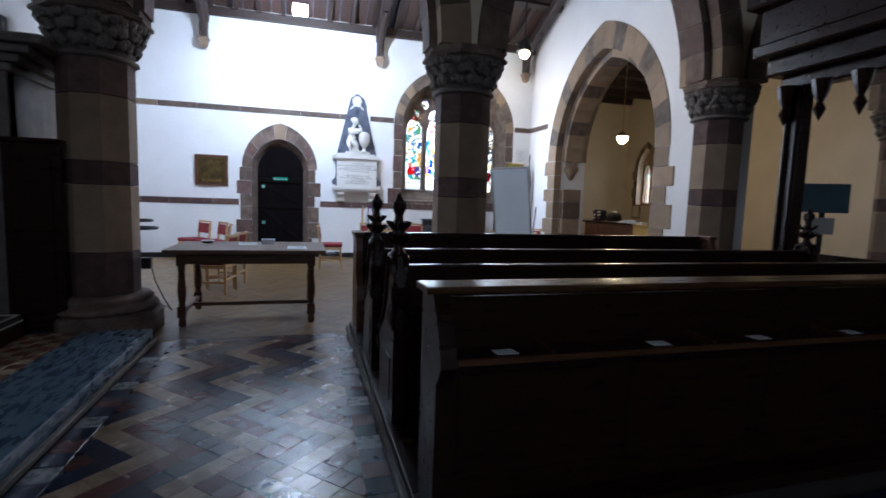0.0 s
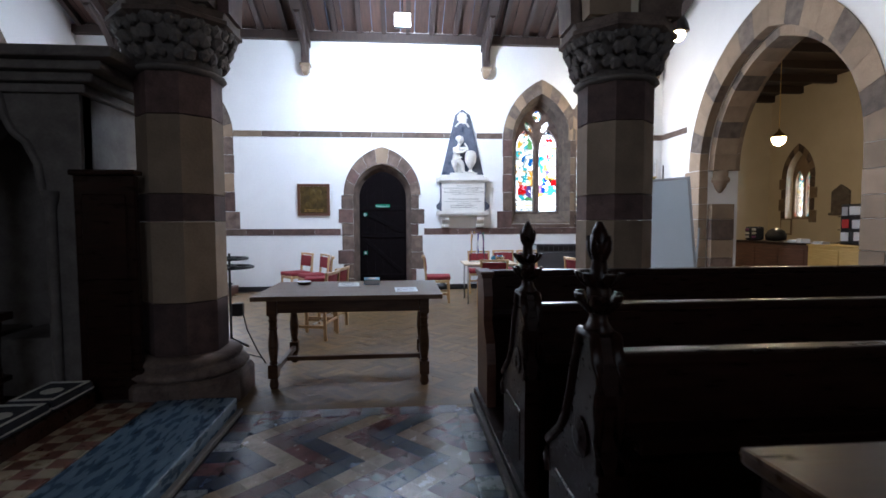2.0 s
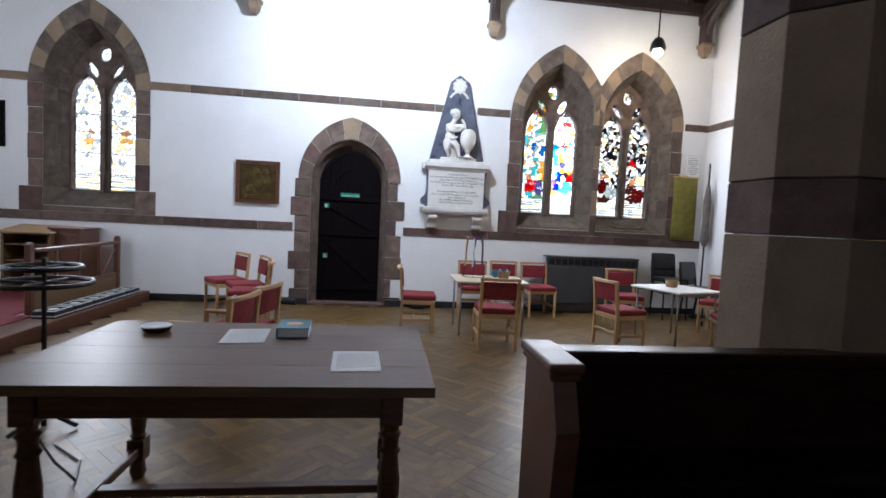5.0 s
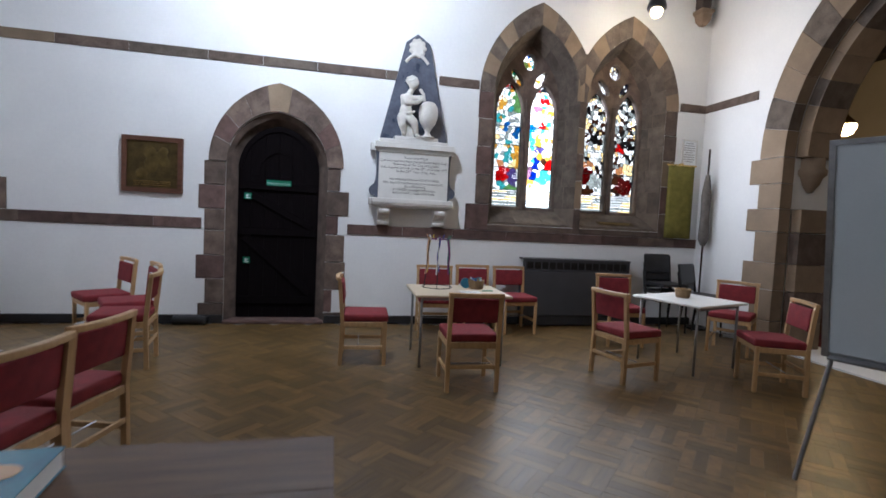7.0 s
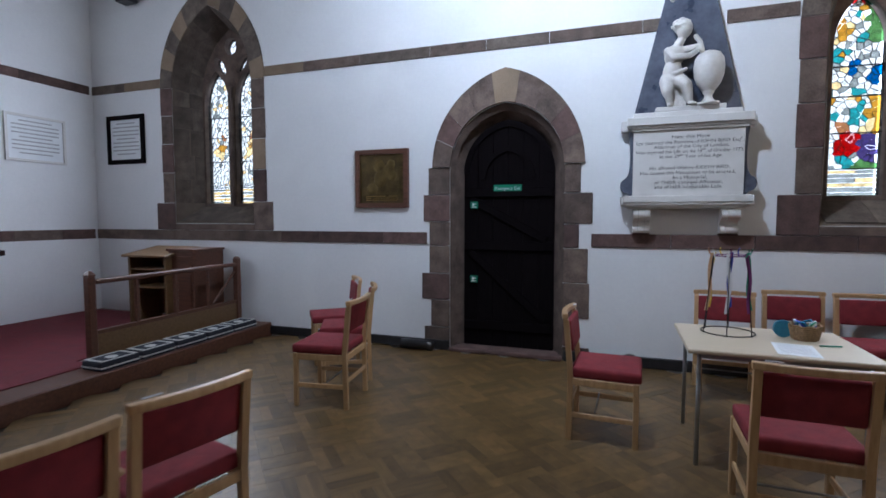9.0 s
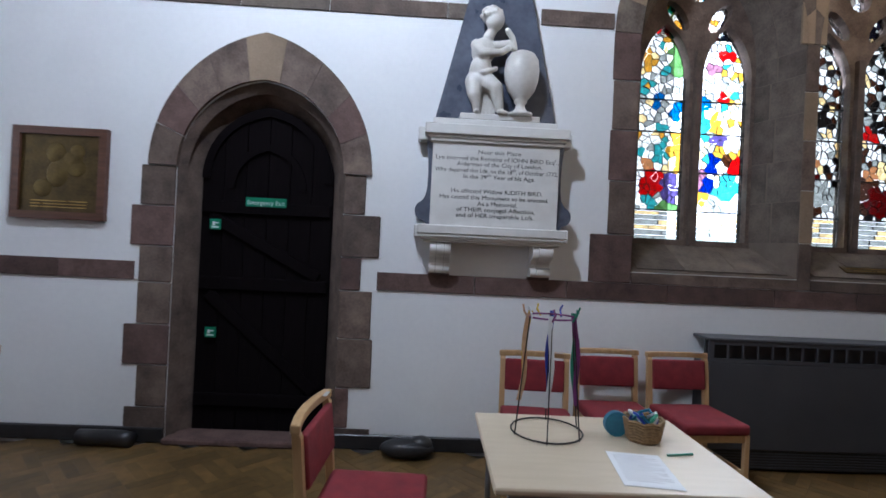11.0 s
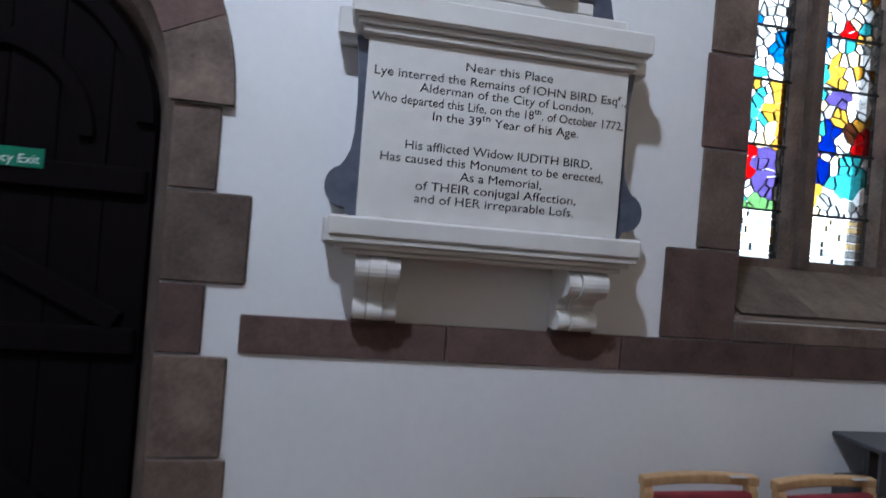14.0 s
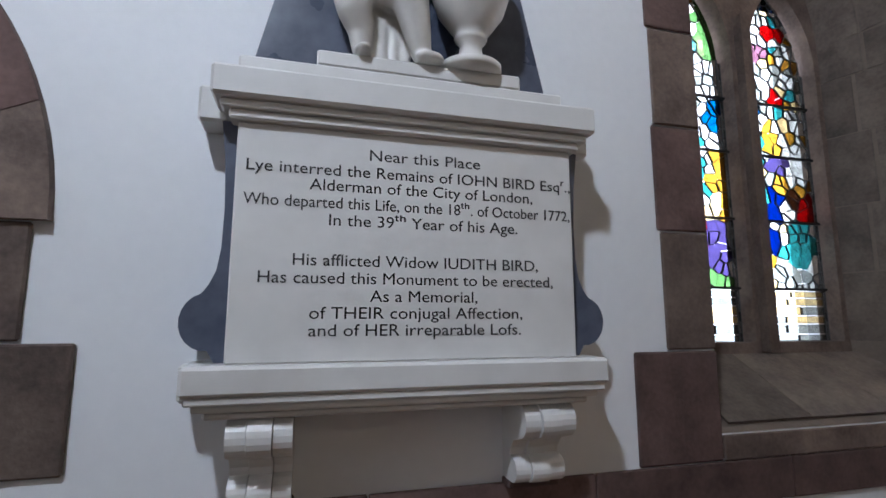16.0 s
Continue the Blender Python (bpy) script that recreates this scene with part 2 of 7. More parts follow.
# lighter copy of the bronze, for the glow on the plaque
BRONZE_L = material("lit_bronze", (0.075, 0.05, 0.018), (0.17, 0.12, 0.04), 0.45, 12, 0.4, metal=0.7)
BRASS = material("brass", (0.45, 0.29, 0.09), (0.6, 0.42, 0.16), 0.3, 20, 0.05, metal=1.0)
IRON = material("black_iron", (0.012, 0.012, 0.013), (0.03, 0.03, 0.032), 0.5, 20, 0.2, metal=0.5)
STEEL = material("grey_steel", (0.25, 0.26, 0.27), (0.35, 0.36, 0.37), 0.35, 20, 0.05, metal=0.8)
RADIATOR = material("grey_enamel", (0.045, 0.048, 0.058), (0.062, 0.066, 0.076), 0.5, 3, 0.04)
GREEN_SIGN = material("green_sign", (0.0, 0.16, 0.09), (0.0, 0.2, 0.11), 0.4, 10, 0.0)
WHITE_PAINT = material("white_print", (0.75, 0.76, 0.75), (0.8, 0.8, 0.8), 0.5, 10, 0.0)
PAPER = material("white_paper", (0.72, 0.75, 0.78), (0.8, 0.82, 0.84), 0.7, 6, 0.02)
GREY_PRINT = material("grey_print", (0.36, 0.36, 0.38), (0.44, 0.44, 0.46), 0.8, 30, 0.0)
TABLE_TOP = material("pale_laminate", (0.55, 0.46, 0.33), (0.62, 0.53, 0.40), 0.35, 4, 0.02, stretch=(1, 8, 1))
TEAL = material("blue_cover", (0.015, 0.12, 0.22), (0.03, 0.22, 0.32), 0.4, 12, 0.02)
ORANGE = material("orange_print", (0.5, 0.22, 0.1), (0.7, 0.5, 0.3), 0.4, 14, 0.0)
WICKER = material("wicker", (0.18, 0.11, 0.05), (0.34, 0.22, 0.11), 0.7, 60, 0.6)
KNEELER_B = material("black_tapestry", (0.012, 0.014, 0.022), (0.03, 0.035, 0.05), 0.95, 30, 0.4, fine=300)
KNEELER_W = material("cream_tapestry", (0.52, 0.52, 0.50), (0.66, 0.66, 0.62), 0.95, 30, 0.4, fine=300)
TILE_BUFF = material("buff_tile", (0.20, 0.145, 0.10), (0.34, 0.26, 0.19), 0.24, 9, 0.25, rand=0.2, spec=0.75)
TILE_RED = material("plum_tile", (0.070, 0.026, 0.028), (0.12, 0.05, 0.05), 0.24, 9, 0.2, rand=0.2, spec=0.75)
TILE_BLUE = material("blue_black_tile", (0.008, 0.014, 0.036), (0.022, 0.034, 0.075), 0.24, 9, 0.2, rand=0.2, spec=0.75)
TILE_GREY = material("grey_tile", (0.13, 0.14, 0.155), (0.21, 0.22, 0.235), 0.28, 20, 0.2, rand=0.2)
TILE_CREAM = material("cream_tile", (0.30, 0.25, 0.17), (0.42, 0.36, 0.26), 0.3, 20, 0.2, rand=0.2)
TILE_RED2 = material("brick_red_tile", (0.12, 0.045, 0.032), (0.19, 0.075, 0.05), 0.3, 20, 0.2, rand=0.2)
GROUT = material("grout", (0.05, 0.045, 0.042), (0.08, 0.072, 0.066), 0.8, 12, 0.2)
WOODBLOCK = material("woodblock", (0.090, 0.053, 0.019), (0.190, 0.120, 0.048), 0.38, 4, 0.05, rand=0.34, stretch=(1, 7, 1), coat=0.0, spec=0.36)
WOODBLOCK_I = material("woodblock_far", (0.090, 0.053, 0.019), (0.190, 0.120, 0.048), 0.38, 4, 0.05, rand=0.34, island=True, stretch=(3, 3, 1), coat=0.0, spec=0.36)
GREEN_CLOTH = material("olive_banner", (0.13, 0.12, 0.02), (0.25, 0.22, 0.05), 0.9, 9, 0.4, fine=200)
BOARD_W = material("whiteboard", (0.50, 0.56, 0.60), (0.56, 0.62, 0.66), 0.3, 2, 0.0)
BLUE_BOARD = material("blue_board", (0.09, 0.18, 0.26), (0.13, 0.24, 0.34), 0.6, 3, 0.0)
# desk top oak, made lighter in colour for the light it catches
OAK_DESK = material("lightened_desk_oak", (0.04, 0.019, 0.008), (0.085, 0.043, 0.019), 0.3, 5, 0.08, stretch=(1, 9, 9), coat=0.0, spec=0.22)
OAK_MID = material("mid_oak", (0.11, 0.062, 0.026), (0.20, 0.12, 0.055), 0.4, 5, 0.1, stretch=(1, 8, 8))
PINE = material("yellow_pine", (0.42, 0.26, 0.06), (0.56, 0.37, 0.12), 0.45, 6, 0.08, stretch=(1, 8, 8))
MAHOGANY = material("red_brown_wood", (0.07, 0.028, 0.018), (0.14, 0.06, 0.035), 0.4, 5, 0.1, stretch=(1, 8, 8))
REDP = material("red_paint", (0.4, 0.012, 0.012), (0.5, 0.02, 0.02), 0.35, 6, 0.0)
BLUEP = material("blue_plastic", (0.01, 0.03, 0.32), (0.02, 0.05, 0.42), 0.4, 6, 0.0)
YELLOWP = material("yellow_ribbon", (0.6, 0.42, 0.02), (0.7, 0.52, 0.05), 0.5, 6, 0.0)
GREENP = material("green_ribbon", (0.02, 0.2, 0.12), (0.03, 0.28, 0.18), 0.5, 6, 0.0)
PURPLEP = material("purple_ribbon", (0.12, 0.02, 0.12), (0.2, 0.04, 0.18), 0.5, 6, 0.0)
BLACKP = material("black_plastic", (0.012, 0.012, 0.014), (0.025, 0.025, 0.028), 0.4, 10, 0.0)
LAMP_WHITE = glowing("lamp_glass_white", (0.85, 0.94, 1.0), 160)
SKY_GLOW = glowing("overcast_sky_glow", (0.94, 0.97, 1.0), 2.7)
LAMP_WARM = glowing("lamp_glass_warm", (1.0, 0.72, 0.35), 22)
RICH = [(0.75, 0.02, 0.02), (0.02, 0.40, 0.46), (0.04, 0.14, 0.36), (0.55, 0.36, 0.10), (0.24, 0.13, 0.12), (0.05, 0.36, 0.26), (0.9, 0.78, 0.7), (0.22, 0.25, 0.09)]
GLASS_RICH = stained_glass("figure_stained_glass", RICH, 29.0, 0.40)
GLASS_CANOPY = stained_glass("canopy_stained_glass", [(0.05, 0.5, 0.6), (0.95, 0.85, 0.5), (0.9, 0.3, 0.2), (0.8, 0.9, 0.9)], 30.0, 0.62)
GLASS_DARK = stained_glass("dark_stained_glass", [(0.45, 0.02, 0.02), (0.14, 0.07, 0.05), (0.75, 0.65, 0.45), (0.05, 0.05, 0.09), (0.22, 0.11, 0.07), (0.6, 0.55, 0.5)], 25.0, 0.36)
GLASS_PALE = stained_glass("pale_leaded_glass", [(0.95, 0.66, 0.15), (0.9, 0.9, 0.85), (0.8, 0.85, 0.9), (0.7, 0.6, 0.6)], 15.0, 0.93)


def pane_glass(name, colour):
    """One coloured glass: streaky and lit through, with a faint gloss."""
    m = bpy.data.materials.new(name)
    m.use_nodes = True
    nt = m.node_tree
    nt.nodes.remove(nt.nodes["Principled BSDF"])
    co = nt.nodes.new("ShaderNodeTexCoord")
    streak = nt.nodes.new("ShaderNodeTexNoise")
    streak.inputs["Scale"].default_value, streak.inputs["Detail"].default_value = 22.0, 5.0
    nt.links.new(co.outputs["Object"], streak.inputs["Vector"])
    fine = nt.nodes.new("ShaderNodeTexNoise")
    fine.inputs["Scale"].default_value = 130.0
    nt.links.new(co.outputs["Object"], fine.inputs["Vector"])
    add = nt.nodes.new("ShaderNodeMath")
    add.operation = "MULTIPLY_ADD"
    add.inputs[1].default_value = 0.5
    nt.links.new(fine.outputs["Fac"], add.inputs[0])
    nt.links.new(streak.outputs["Fac"], add.inputs[2])
    tone = nt.nodes.new("ShaderNodeMapRange")
    tone.inputs["From Min"].default_value, tone.inputs["From Max"].default_value, tone.inputs["To Min"].default_value = 0.5, 0.95, 0.68
    nt.links.new(add.outputs[0], tone.inputs["Value"])
    mul = nt.nodes.new("ShaderNodeMix")
    mul.data_type, mul.blend_type = "RGBA", "MULTIPLY"
    mul.inputs["Factor"].default_value = 1.0
    mul.inputs["A"].default_value = (*colour, 1)
    nt.links.new(tone.outputs[0], mul.inputs["B"])
    tr = nt.nodes.new("ShaderNodeBsdfTransparent")
    nt.links.new(mul.outputs["Result"], tr.inputs[0])
    gl = nt.nodes.new("ShaderNodeBsdfGlossy")
    gl.inputs["Roughness"].default_value = 0.2
    mix = nt.nodes.new("ShaderNodeMixShader")
    mix.inputs[0].default_value = 0.04
    nt.links.new(tr.outputs[0], mix.inputs[1])
    nt.links.new(gl.outputs[0], mix.inputs[2])
    nt.links.new(mix.outputs[0], nt.nodes["Material Output"].inputs[0])
    return m


GLASS = {name: pane_glass(name + "_glass", colour) for name, colour in (
    ("white", (0.80, 0.81, 0.78)), ("cream", (0.78, 0.68, 0.46)), ("red", (0.50, 0.012, 0.014)), ("crimson", (0.20, 0.010, 0.016)), ("teal", (0.15, 0.46, 0.46)),
    ("sky", (0.02, 0.25, 0.46)), ("blue", (0.02, 0.08, 0.32)), ("purple", (0.20, 0.17, 0.32)), ("mauve", (0.40, 0.26, 0.32)), ("gold", (0.60, 0.42, 0.12)), ("green", (0.24, 0.38, 0.2)),
    ("brown", (0.15, 0.08, 0.045)), ("flesh", (0.55, 0.36, 0.22)), ("black", (0.03, 0.03, 0.035)), ("silver", (0.46, 0.48, 0.46)))}
LEAD = material("lead_came", (0.012, 0.012, 0.013), (0.03, 0.03, 0.032), 0.6, 20, 0.2, metal=0.3)


# ---- mesh helpers ----
def finish(bm, name, mat, smooth=False):
    bmesh.ops.recalc_face_normals(bm, faces=bm.faces)
    me = bpy.data.meshes.new(name)
    bm.to_mesh(me)
    bm.free()
    if mat:
        me.materials.append(mat)
    if smooth:
        me.shade_smooth()
        for poly in me.polygons:
            poly.use_smooth = True
    return me


def part(name, bm, mat, parent, label="", smooth=False):
    ob = new(name, finish(bm, name, mat, smooth))
    ob.parent = parent
    if label:
        ob["label"] = label
    return ob


def piece(name, me, parent, m):
    """A piece on shared mesh data, at the pose m under its parent."""
    ob = new(name, me)
    ob.parent = parent
    ob.matrix_basis = m
    return ob


def thing(name, label, category, m=None, group="", kind=""):
    ob = new(name)
    ob.empty_display_size = 0.1
    if m is not None:
        ob.matrix_world = m
    return tagged(ob, label, category, group, kind)


def solid(name, bm, mat, label, category, kind="structure", smooth=False):
    return tagged(new(name, finish(bm, name, mat, smooth)), label, category, "", kind)


def box(x0, x1, y0, y1, z0, z1, bevel=0.0, bm=None, seg=1):
    own = bmesh.new()
    bmesh.ops.create_cube(own, size=1.0)
    bmesh.ops.scale(own, vec=(abs(x1 - x0), abs(y1 - y0), abs(z1 - z0)), verts=own.verts)
    bmesh.ops.translate(own, vec=((x0 + x1) / 2, (y0 + y1) / 2, (z0 + z1) / 2), verts=own.verts)
    if bevel:
        bmesh.ops.bevel(own, geom=own.edges[:], offset=bevel, segments=seg, affect="EDGES", profile=0.6)
    if bm is None:
        return own
    return join(bm, own)


def join(bm, own):
    me = bpy.data.meshes.new("tmp")
    own.to_mesh(me)
    own.free()
    bm.from_mesh(me)
    bpy.data.meshes.remove(me)
    return bm


def moved(bm, m):
    bmesh.ops.transform(bm, matrix=m, verts=bm.verts)
    return bm


def lathe(profile, n=24, bm=None, m=None, turn=0.0):
    """Rings of (radius, z) from below to above, closed at the ends."""
    own = bmesh.new()
    rings = []
    for r, z in profile:
        rings.append([own.verts.new((r * math.cos(turn + 2 * math.pi * k / n), r * math.sin(turn + 2 * math.pi * k / n), z)) for k in range(n)])
    for a, b in zip(rings, rings[1:]):
        for k in range(n):
            own.faces.new((a[k], a[(k + 1) % n], b[(k + 1) % n], b[k]))
    own.faces.new(rings[0][::-1])
    own.faces.new(rings[-1])
    if m is not None:
        moved(own, m)
    return own if bm is None else join(bm, own)


def tube(points, r, n=8, bm=None):
    """A round bar along points."""
    own = bmesh.new()
    pts = [Vector(p) for p in points]
    rings = []
    for i, p in enumerate(pts):
        d = (pts[min(i + 1, len(pts) - 1)] - pts[max(i - 1, 0)]).normalized()
        side = d.cross(Vector((0, 0, 1)))
        if side.length < 0.05:
            side = d.cross(Vector((0, 1, 0)))
        side.normalize()
        up = side.cross(d)
        rings.append([own.verts.new(p + r * (math.cos(2 * math.pi * k / n) * side + math.sin(2 * math.pi * k / n) * up)) for k in range(n)])
    for a, b in zip(rings, rings[1:]):
        for k in range(n):
            own.faces.new((a[k], a[(k + 1) % n], b[(k + 1) % n], b[k]))
    own.faces.new(rings[0][::-1])
    own.faces.new(rings[-1])
    return own if bm is None else join(bm, own)


def plate(outlines, y0, y1, bm=None):
    """A slab in the x-z plane from y0 to y1; the first outline is its edge, the others are holes."""
    own = bmesh.new()
    edges = []
    for line in outlines:
        vs = [own.verts.new((x, y0, z)) for x, z in line]
        edges += [own.edges.new((vs[k], vs[(k + 1) % len(vs)])) for k in range(len(vs))]
    bmesh.ops.triangle_fill(own, use_beauty=True, use_dissolve=False, edges=edges)
    got = bmesh.ops.extrude_face_region(own, geom=own.faces[:])
    bmesh.ops.translate(own, vec=(0, y1 - y0, 0), verts=[v for v in got["geom"] if isinstance(v, bmesh.types.BMVert)])
    bmesh.ops.recalc_face_normals(own, faces=own.faces)
    return own if bm is None else join(bm, own)


def arch_curve(xc, half, spring, rise, n=10):
    """Points of a pointed arch, from its left springing over the apex to the right."""
    r = (half * half + rise * rise) / (2 * half)
    top = math.asin(min(1, rise / r))
    left = [(xc - half + r - r * math.cos(top * k / n), spring + r * math.sin(top * k / n)) for k in range(n + 1)]
    return left + [(2 * xc - x, z) for x, z in left[-2::-1]]


def opening(xc, half, foot, spring, rise, n=10):
    return [(xc - half, foot)] + arch_curve(xc, half, spring, rise, n) + [(xc + half, foot)]


def loft(a, b, bm=None):
    """Faces between two lines of as many points."""
    own = bmesh.new()
    va, vb = [own.verts.new(p) for p in a], [own.verts.new(p) for p in b]
    for k in range(len(a) - 1):
        own.faces.new((va[k], va[k + 1], vb[k + 1], vb[k]))
    return own if bm is None else join(bm, own)


def arch_stones(parent, xc, inner, outer, spring, rise_in, rise_out, y0, y1, count, mats, name="voussoir"):
    """Single wedge stones round a pointed arch."""
    step = 4
    a, b = arch_curve(xc, inner, spring, rise_in, count * step // 2), arch_curve(xc, outer, spring, rise_out, count * step // 2)
    for k in range(count):
        i0, i1 = k * step, (k + 1) * step
        lines = a[i0:i1 + 1] + b[i0:i1 + 1][::-1]
        cx, cz = sum(p[0] for p in lines) / len(lines), sum(p[1] for p in lines) / len(lines)
        lines = [(cx + (x - cx) * 0.988, cz + (z - cz) * 0.988) for x, z in lines]
        part(name, plate([lines], y0, y1 - 0.002 * (k % 3)), mats[k % len(mats)], parent)


def quoins(parent, edge, side, widths, joints, y0, y1, mats):
    """Stones of a jamb, long and short in turn; side -1: they reach to the left of the edge."""
    for k, (z0, z1) in enumerate(zip(joints, joints[1:])):
        w = widths[k % len(widths)]
        x0, x1 = (edge - w, edge) if side < 0 else (edge, edge + w)
        part("quoin", box(x0, x1, y0 - 0.002 * (k % 2), y1, z0 + 0.003, z1 - 0.003, 0.006), mats[k % len(mats)], parent)


# ---- structure ----
BAYS = [-8.75, -5.0, -1.25, 2.5, 6.25, 10.0, 13.75, 17.5]
ARC_Y0, ARC_Y1 = -6.62, -5.98

solid("ground", box(-40, 60, -60, 40, -0.6, -0.5), GROUT, "dark earth under the church", "ground")

b = box(-6.6, 7.3, -6.9, 0.7, -0.4, -0.03)
box(7.3, 18.2, -6.9, 6.8, -0.4, -0.03, bm=b)
box(-9.6, 18.2, -20, -6.9, -0.4, -0.03, bm=b)
solid("floor", b, GROUT, "dark bedding under tiles and wood blocks", "floor")

DOOR_X = 0.17
holes = [opening(DOOR_X, 0.62, 0.03, 2.02, 0.69)]
for xc in (3.65, 5.06, -3.76):
    holes.append(opening(xc, 0.655, 1.42, 3.25, 1.0))
b = plate([[(-6.7, -0.4), (7.2, -0.4), (7.2, 5.5), (-6.7, 5.5)]] + holes, 0.0, 0.7)
north = solid("wall_north", b, PLASTER, "white plastered aisle wall with stone string courses", "wall")

b = plate([[(-0.7, -0.4), (6.3, -0.4), (6.3, 9.0), (-0.7, 9.0)], opening(3.3, 1.31, 1.42, 3.80, 1.3)], 0.0, 0.7)
moved(b, Matrix.Translation((-5.92, 0, 0)) @ pose(0, 0, 0, 0, 0, 90) @ Matrix.Diagonal((-1, 1, 1, 1)))
solid("wall_west", b, PLASTER, "white plastered chapel end wall", "wall")

b = plate([[(0.0, -0.4), (5.98, -0.4), (5.98, 9.0), (0.0, 9.0)], opening(3.15, 1.72, 0.02, 2.45, 2.12, 14)], 0.0, 0.8)
moved(b, Matrix.Translation((6.4, 0, 0)) @ pose(0, 0, 0, 0, 0, -90))
solid("wall_east", b, PLASTER, "white plastered wall pierced by a wide pointed arch", "wall")

# the room beyond the arch
b = plate([[(-0.4, -0.4), (13.2, -0.4), (13.2, 6.5), (-0.4, 6.5)], opening(1.3, 0.5, 1.5, 2.9, 0.9)], 0.0, 0.6)
moved(b, Matrix.Translation((13.9, 6.2, 0)) @ pose(0, 0, 0, 0, 0, -90))
solid("wall_far_east", b, CREAM, "cream wall of the room beyond the arch", "wall")
solid("wall_far_north", box(7.2, 14.6, 6.2, 6.7, -0.4, 6.5), CREAM, "cream wall of the room beyond the arch", "wall")
solid("wall_return", box(7.2, 7.5, 0.7, 6.2, -0.4, 6.5), CREAM, "cream return wall beside the arch", "wall")
b = box(7.2, 14.6, -6.0, 6.6, 5.9, 6.1)
for k in range(10):
    box(7.2, 14.5, -5.2 + k * 1.25, -5.05 + k * 1.25, 5.68, 5.9, bm=b)
solid("ceiling_east", b, ROOF_WOOD, "dark timber ceiling of the room beyond", "ceiling")

# nave
# the opening holds the added fill window
b = plate([[(-9.6, -0.4), (18.2, -0.4), (18.2, 9.6), (-9.6, 9.6)], opening(0.5, 2.1, 2.6, 5.6, 2.6)], -20.0, -19.3)
solid("wall_south", b, CREAM, "plain nave wall behind", "wall")
solid("wall_chancel", box(-9.6, -9.0, -19.3, -5.98, -0.4, 9.6), CREAM, "plain end wall of the chancel", "wall")
b = plate([[(0.0, -0.4), (13.3, -0.4), (13.3, 9.6), (0.0, 9.6)], opening(3.2, 0.75, 1.2, 3.4, 1.3)], 0.0, 0.7)
moved(b, Matrix.Translation((16.8, -6.0, 0)) @ pose(0, 0, 0, 0, 0, -90))
solid("wall_nave_end", b, CREAM, "plain cream end wall of the nave", "wall")
b = box(-9.6, 18.2, -20, -5.9, 9.6, 9.8)
for k in range(14):
    box(-9.2 + k * 2, -9.0 + k * 2, -19.3, -6.6, 9.3, 9.6, bm=b)
solid("ceiling_nave", b, ROOF_WOOD, "dark timber nave roof", "ceiling")

# arcade wall with its row of pointed arches
line = [(-9.0, 9.6), (-9.0, 3.15)]
for a0, a1 in zip(BAYS, BAYS[1:]):
    xc, half = (a0 + a1) / 2, (a1 - a0) / 2 - 0.34
    line += arch_curve(xc, half, 3.15, 2.55, 12)
line = [(x, z) for x, z in line if -9.0 <= x <= 16.8] + [(16.8, 3.15), (16.8, 9.6)]
solid("wall_arcade", plate([line], ARC_Y0, ARC_Y1), CREAM, "plastered arcade wall above pointed arches", "wall")

# sloping aisle roof: boards, rafters, trusses
b = bmesh.new()
SL = math.atan2(2.9, 6.3)
n = 44
for k in range(n):
    x0 = -6.5 + k * 13.0 / n
    box(x0, x0 + 13.0 / n - 0.012, -7.1, 0.35, 0.0, 0.05, bm=b)
moved(b, Matrix.Translation((0, 0.1, 5.42)) @ pose(0, 0, 0, -math.degrees(SL)))
roof = solid("ceiling_aisle", b, ROOF_BOARD, "brown boarded sloping aisle roof", "ceiling")
b = bmesh.new()
for k in range(26):
    x0 = -6.3 + k * 0.5
    box(x0, x0 + 0.09, -7.0, 0.3, -0.13, -0.002, bm=b)
for k in range(4):
    box(-6.4, 6.4, -1.6 - k * 1.6, -1.46 - k * 1.6, -0.2, -0.13, bm=b)
moved(b, Matrix.Translation((0, 0.1, 5.42)) @ pose(0, 0, 0, -math.degrees(SL)))
box(-5.92, 6.4, -0.12, 0.0, 5.24, 5.42, 0.01, bm=b)
solid("ceiling_timber", b, ROOF_WOOD, "dark rafters, purlins and wall plate", "ceiling")


def roof_truss(x):
    t = thing("roof_truss", "dark timber truss with a wall post on a stone corbel", "roof truss", pose(x, 0, 0), "aisle trusses", "structure")
    part("wall_post", box(-0.075, 0.075, -0.17, 0.0, 4.72, 5.3, 0.012), ROOF_WOOD, t)
    b = box(-0.1, 0.1, -6.6, 0.2, -0.34, -0.135, 0.015)
    part("principal", moved(b, Matrix.Translation((0, 0.1, 5.42)) @ pose(0, 0, 0, -math.degrees(SL))), ROOF_WOOD, t)
    pts = [(0, -0.1, 4.85), (0, -0.25, 5.1), (0, -0.5, 5.32), (0, -0.9, 5.5)]
    part("brace", tube(pts, 0.06, 6), ROOF_WOOD, t)
    b = lathe([(0.05, 4.52), (0.1, 4.58), (0.12, 4.68), (0.15, 4.70), (0.15, 4.74)], 4, turn=math.pi / 4)
    b2 = moved(b, Matrix.Translation((0, -0.095, 0)))
    part("corbel", b2, STONE_B, t, "carved stone corbel")


for x in (-5.15, -1.38, 2.4, 6.15):
    roof_truss(x)


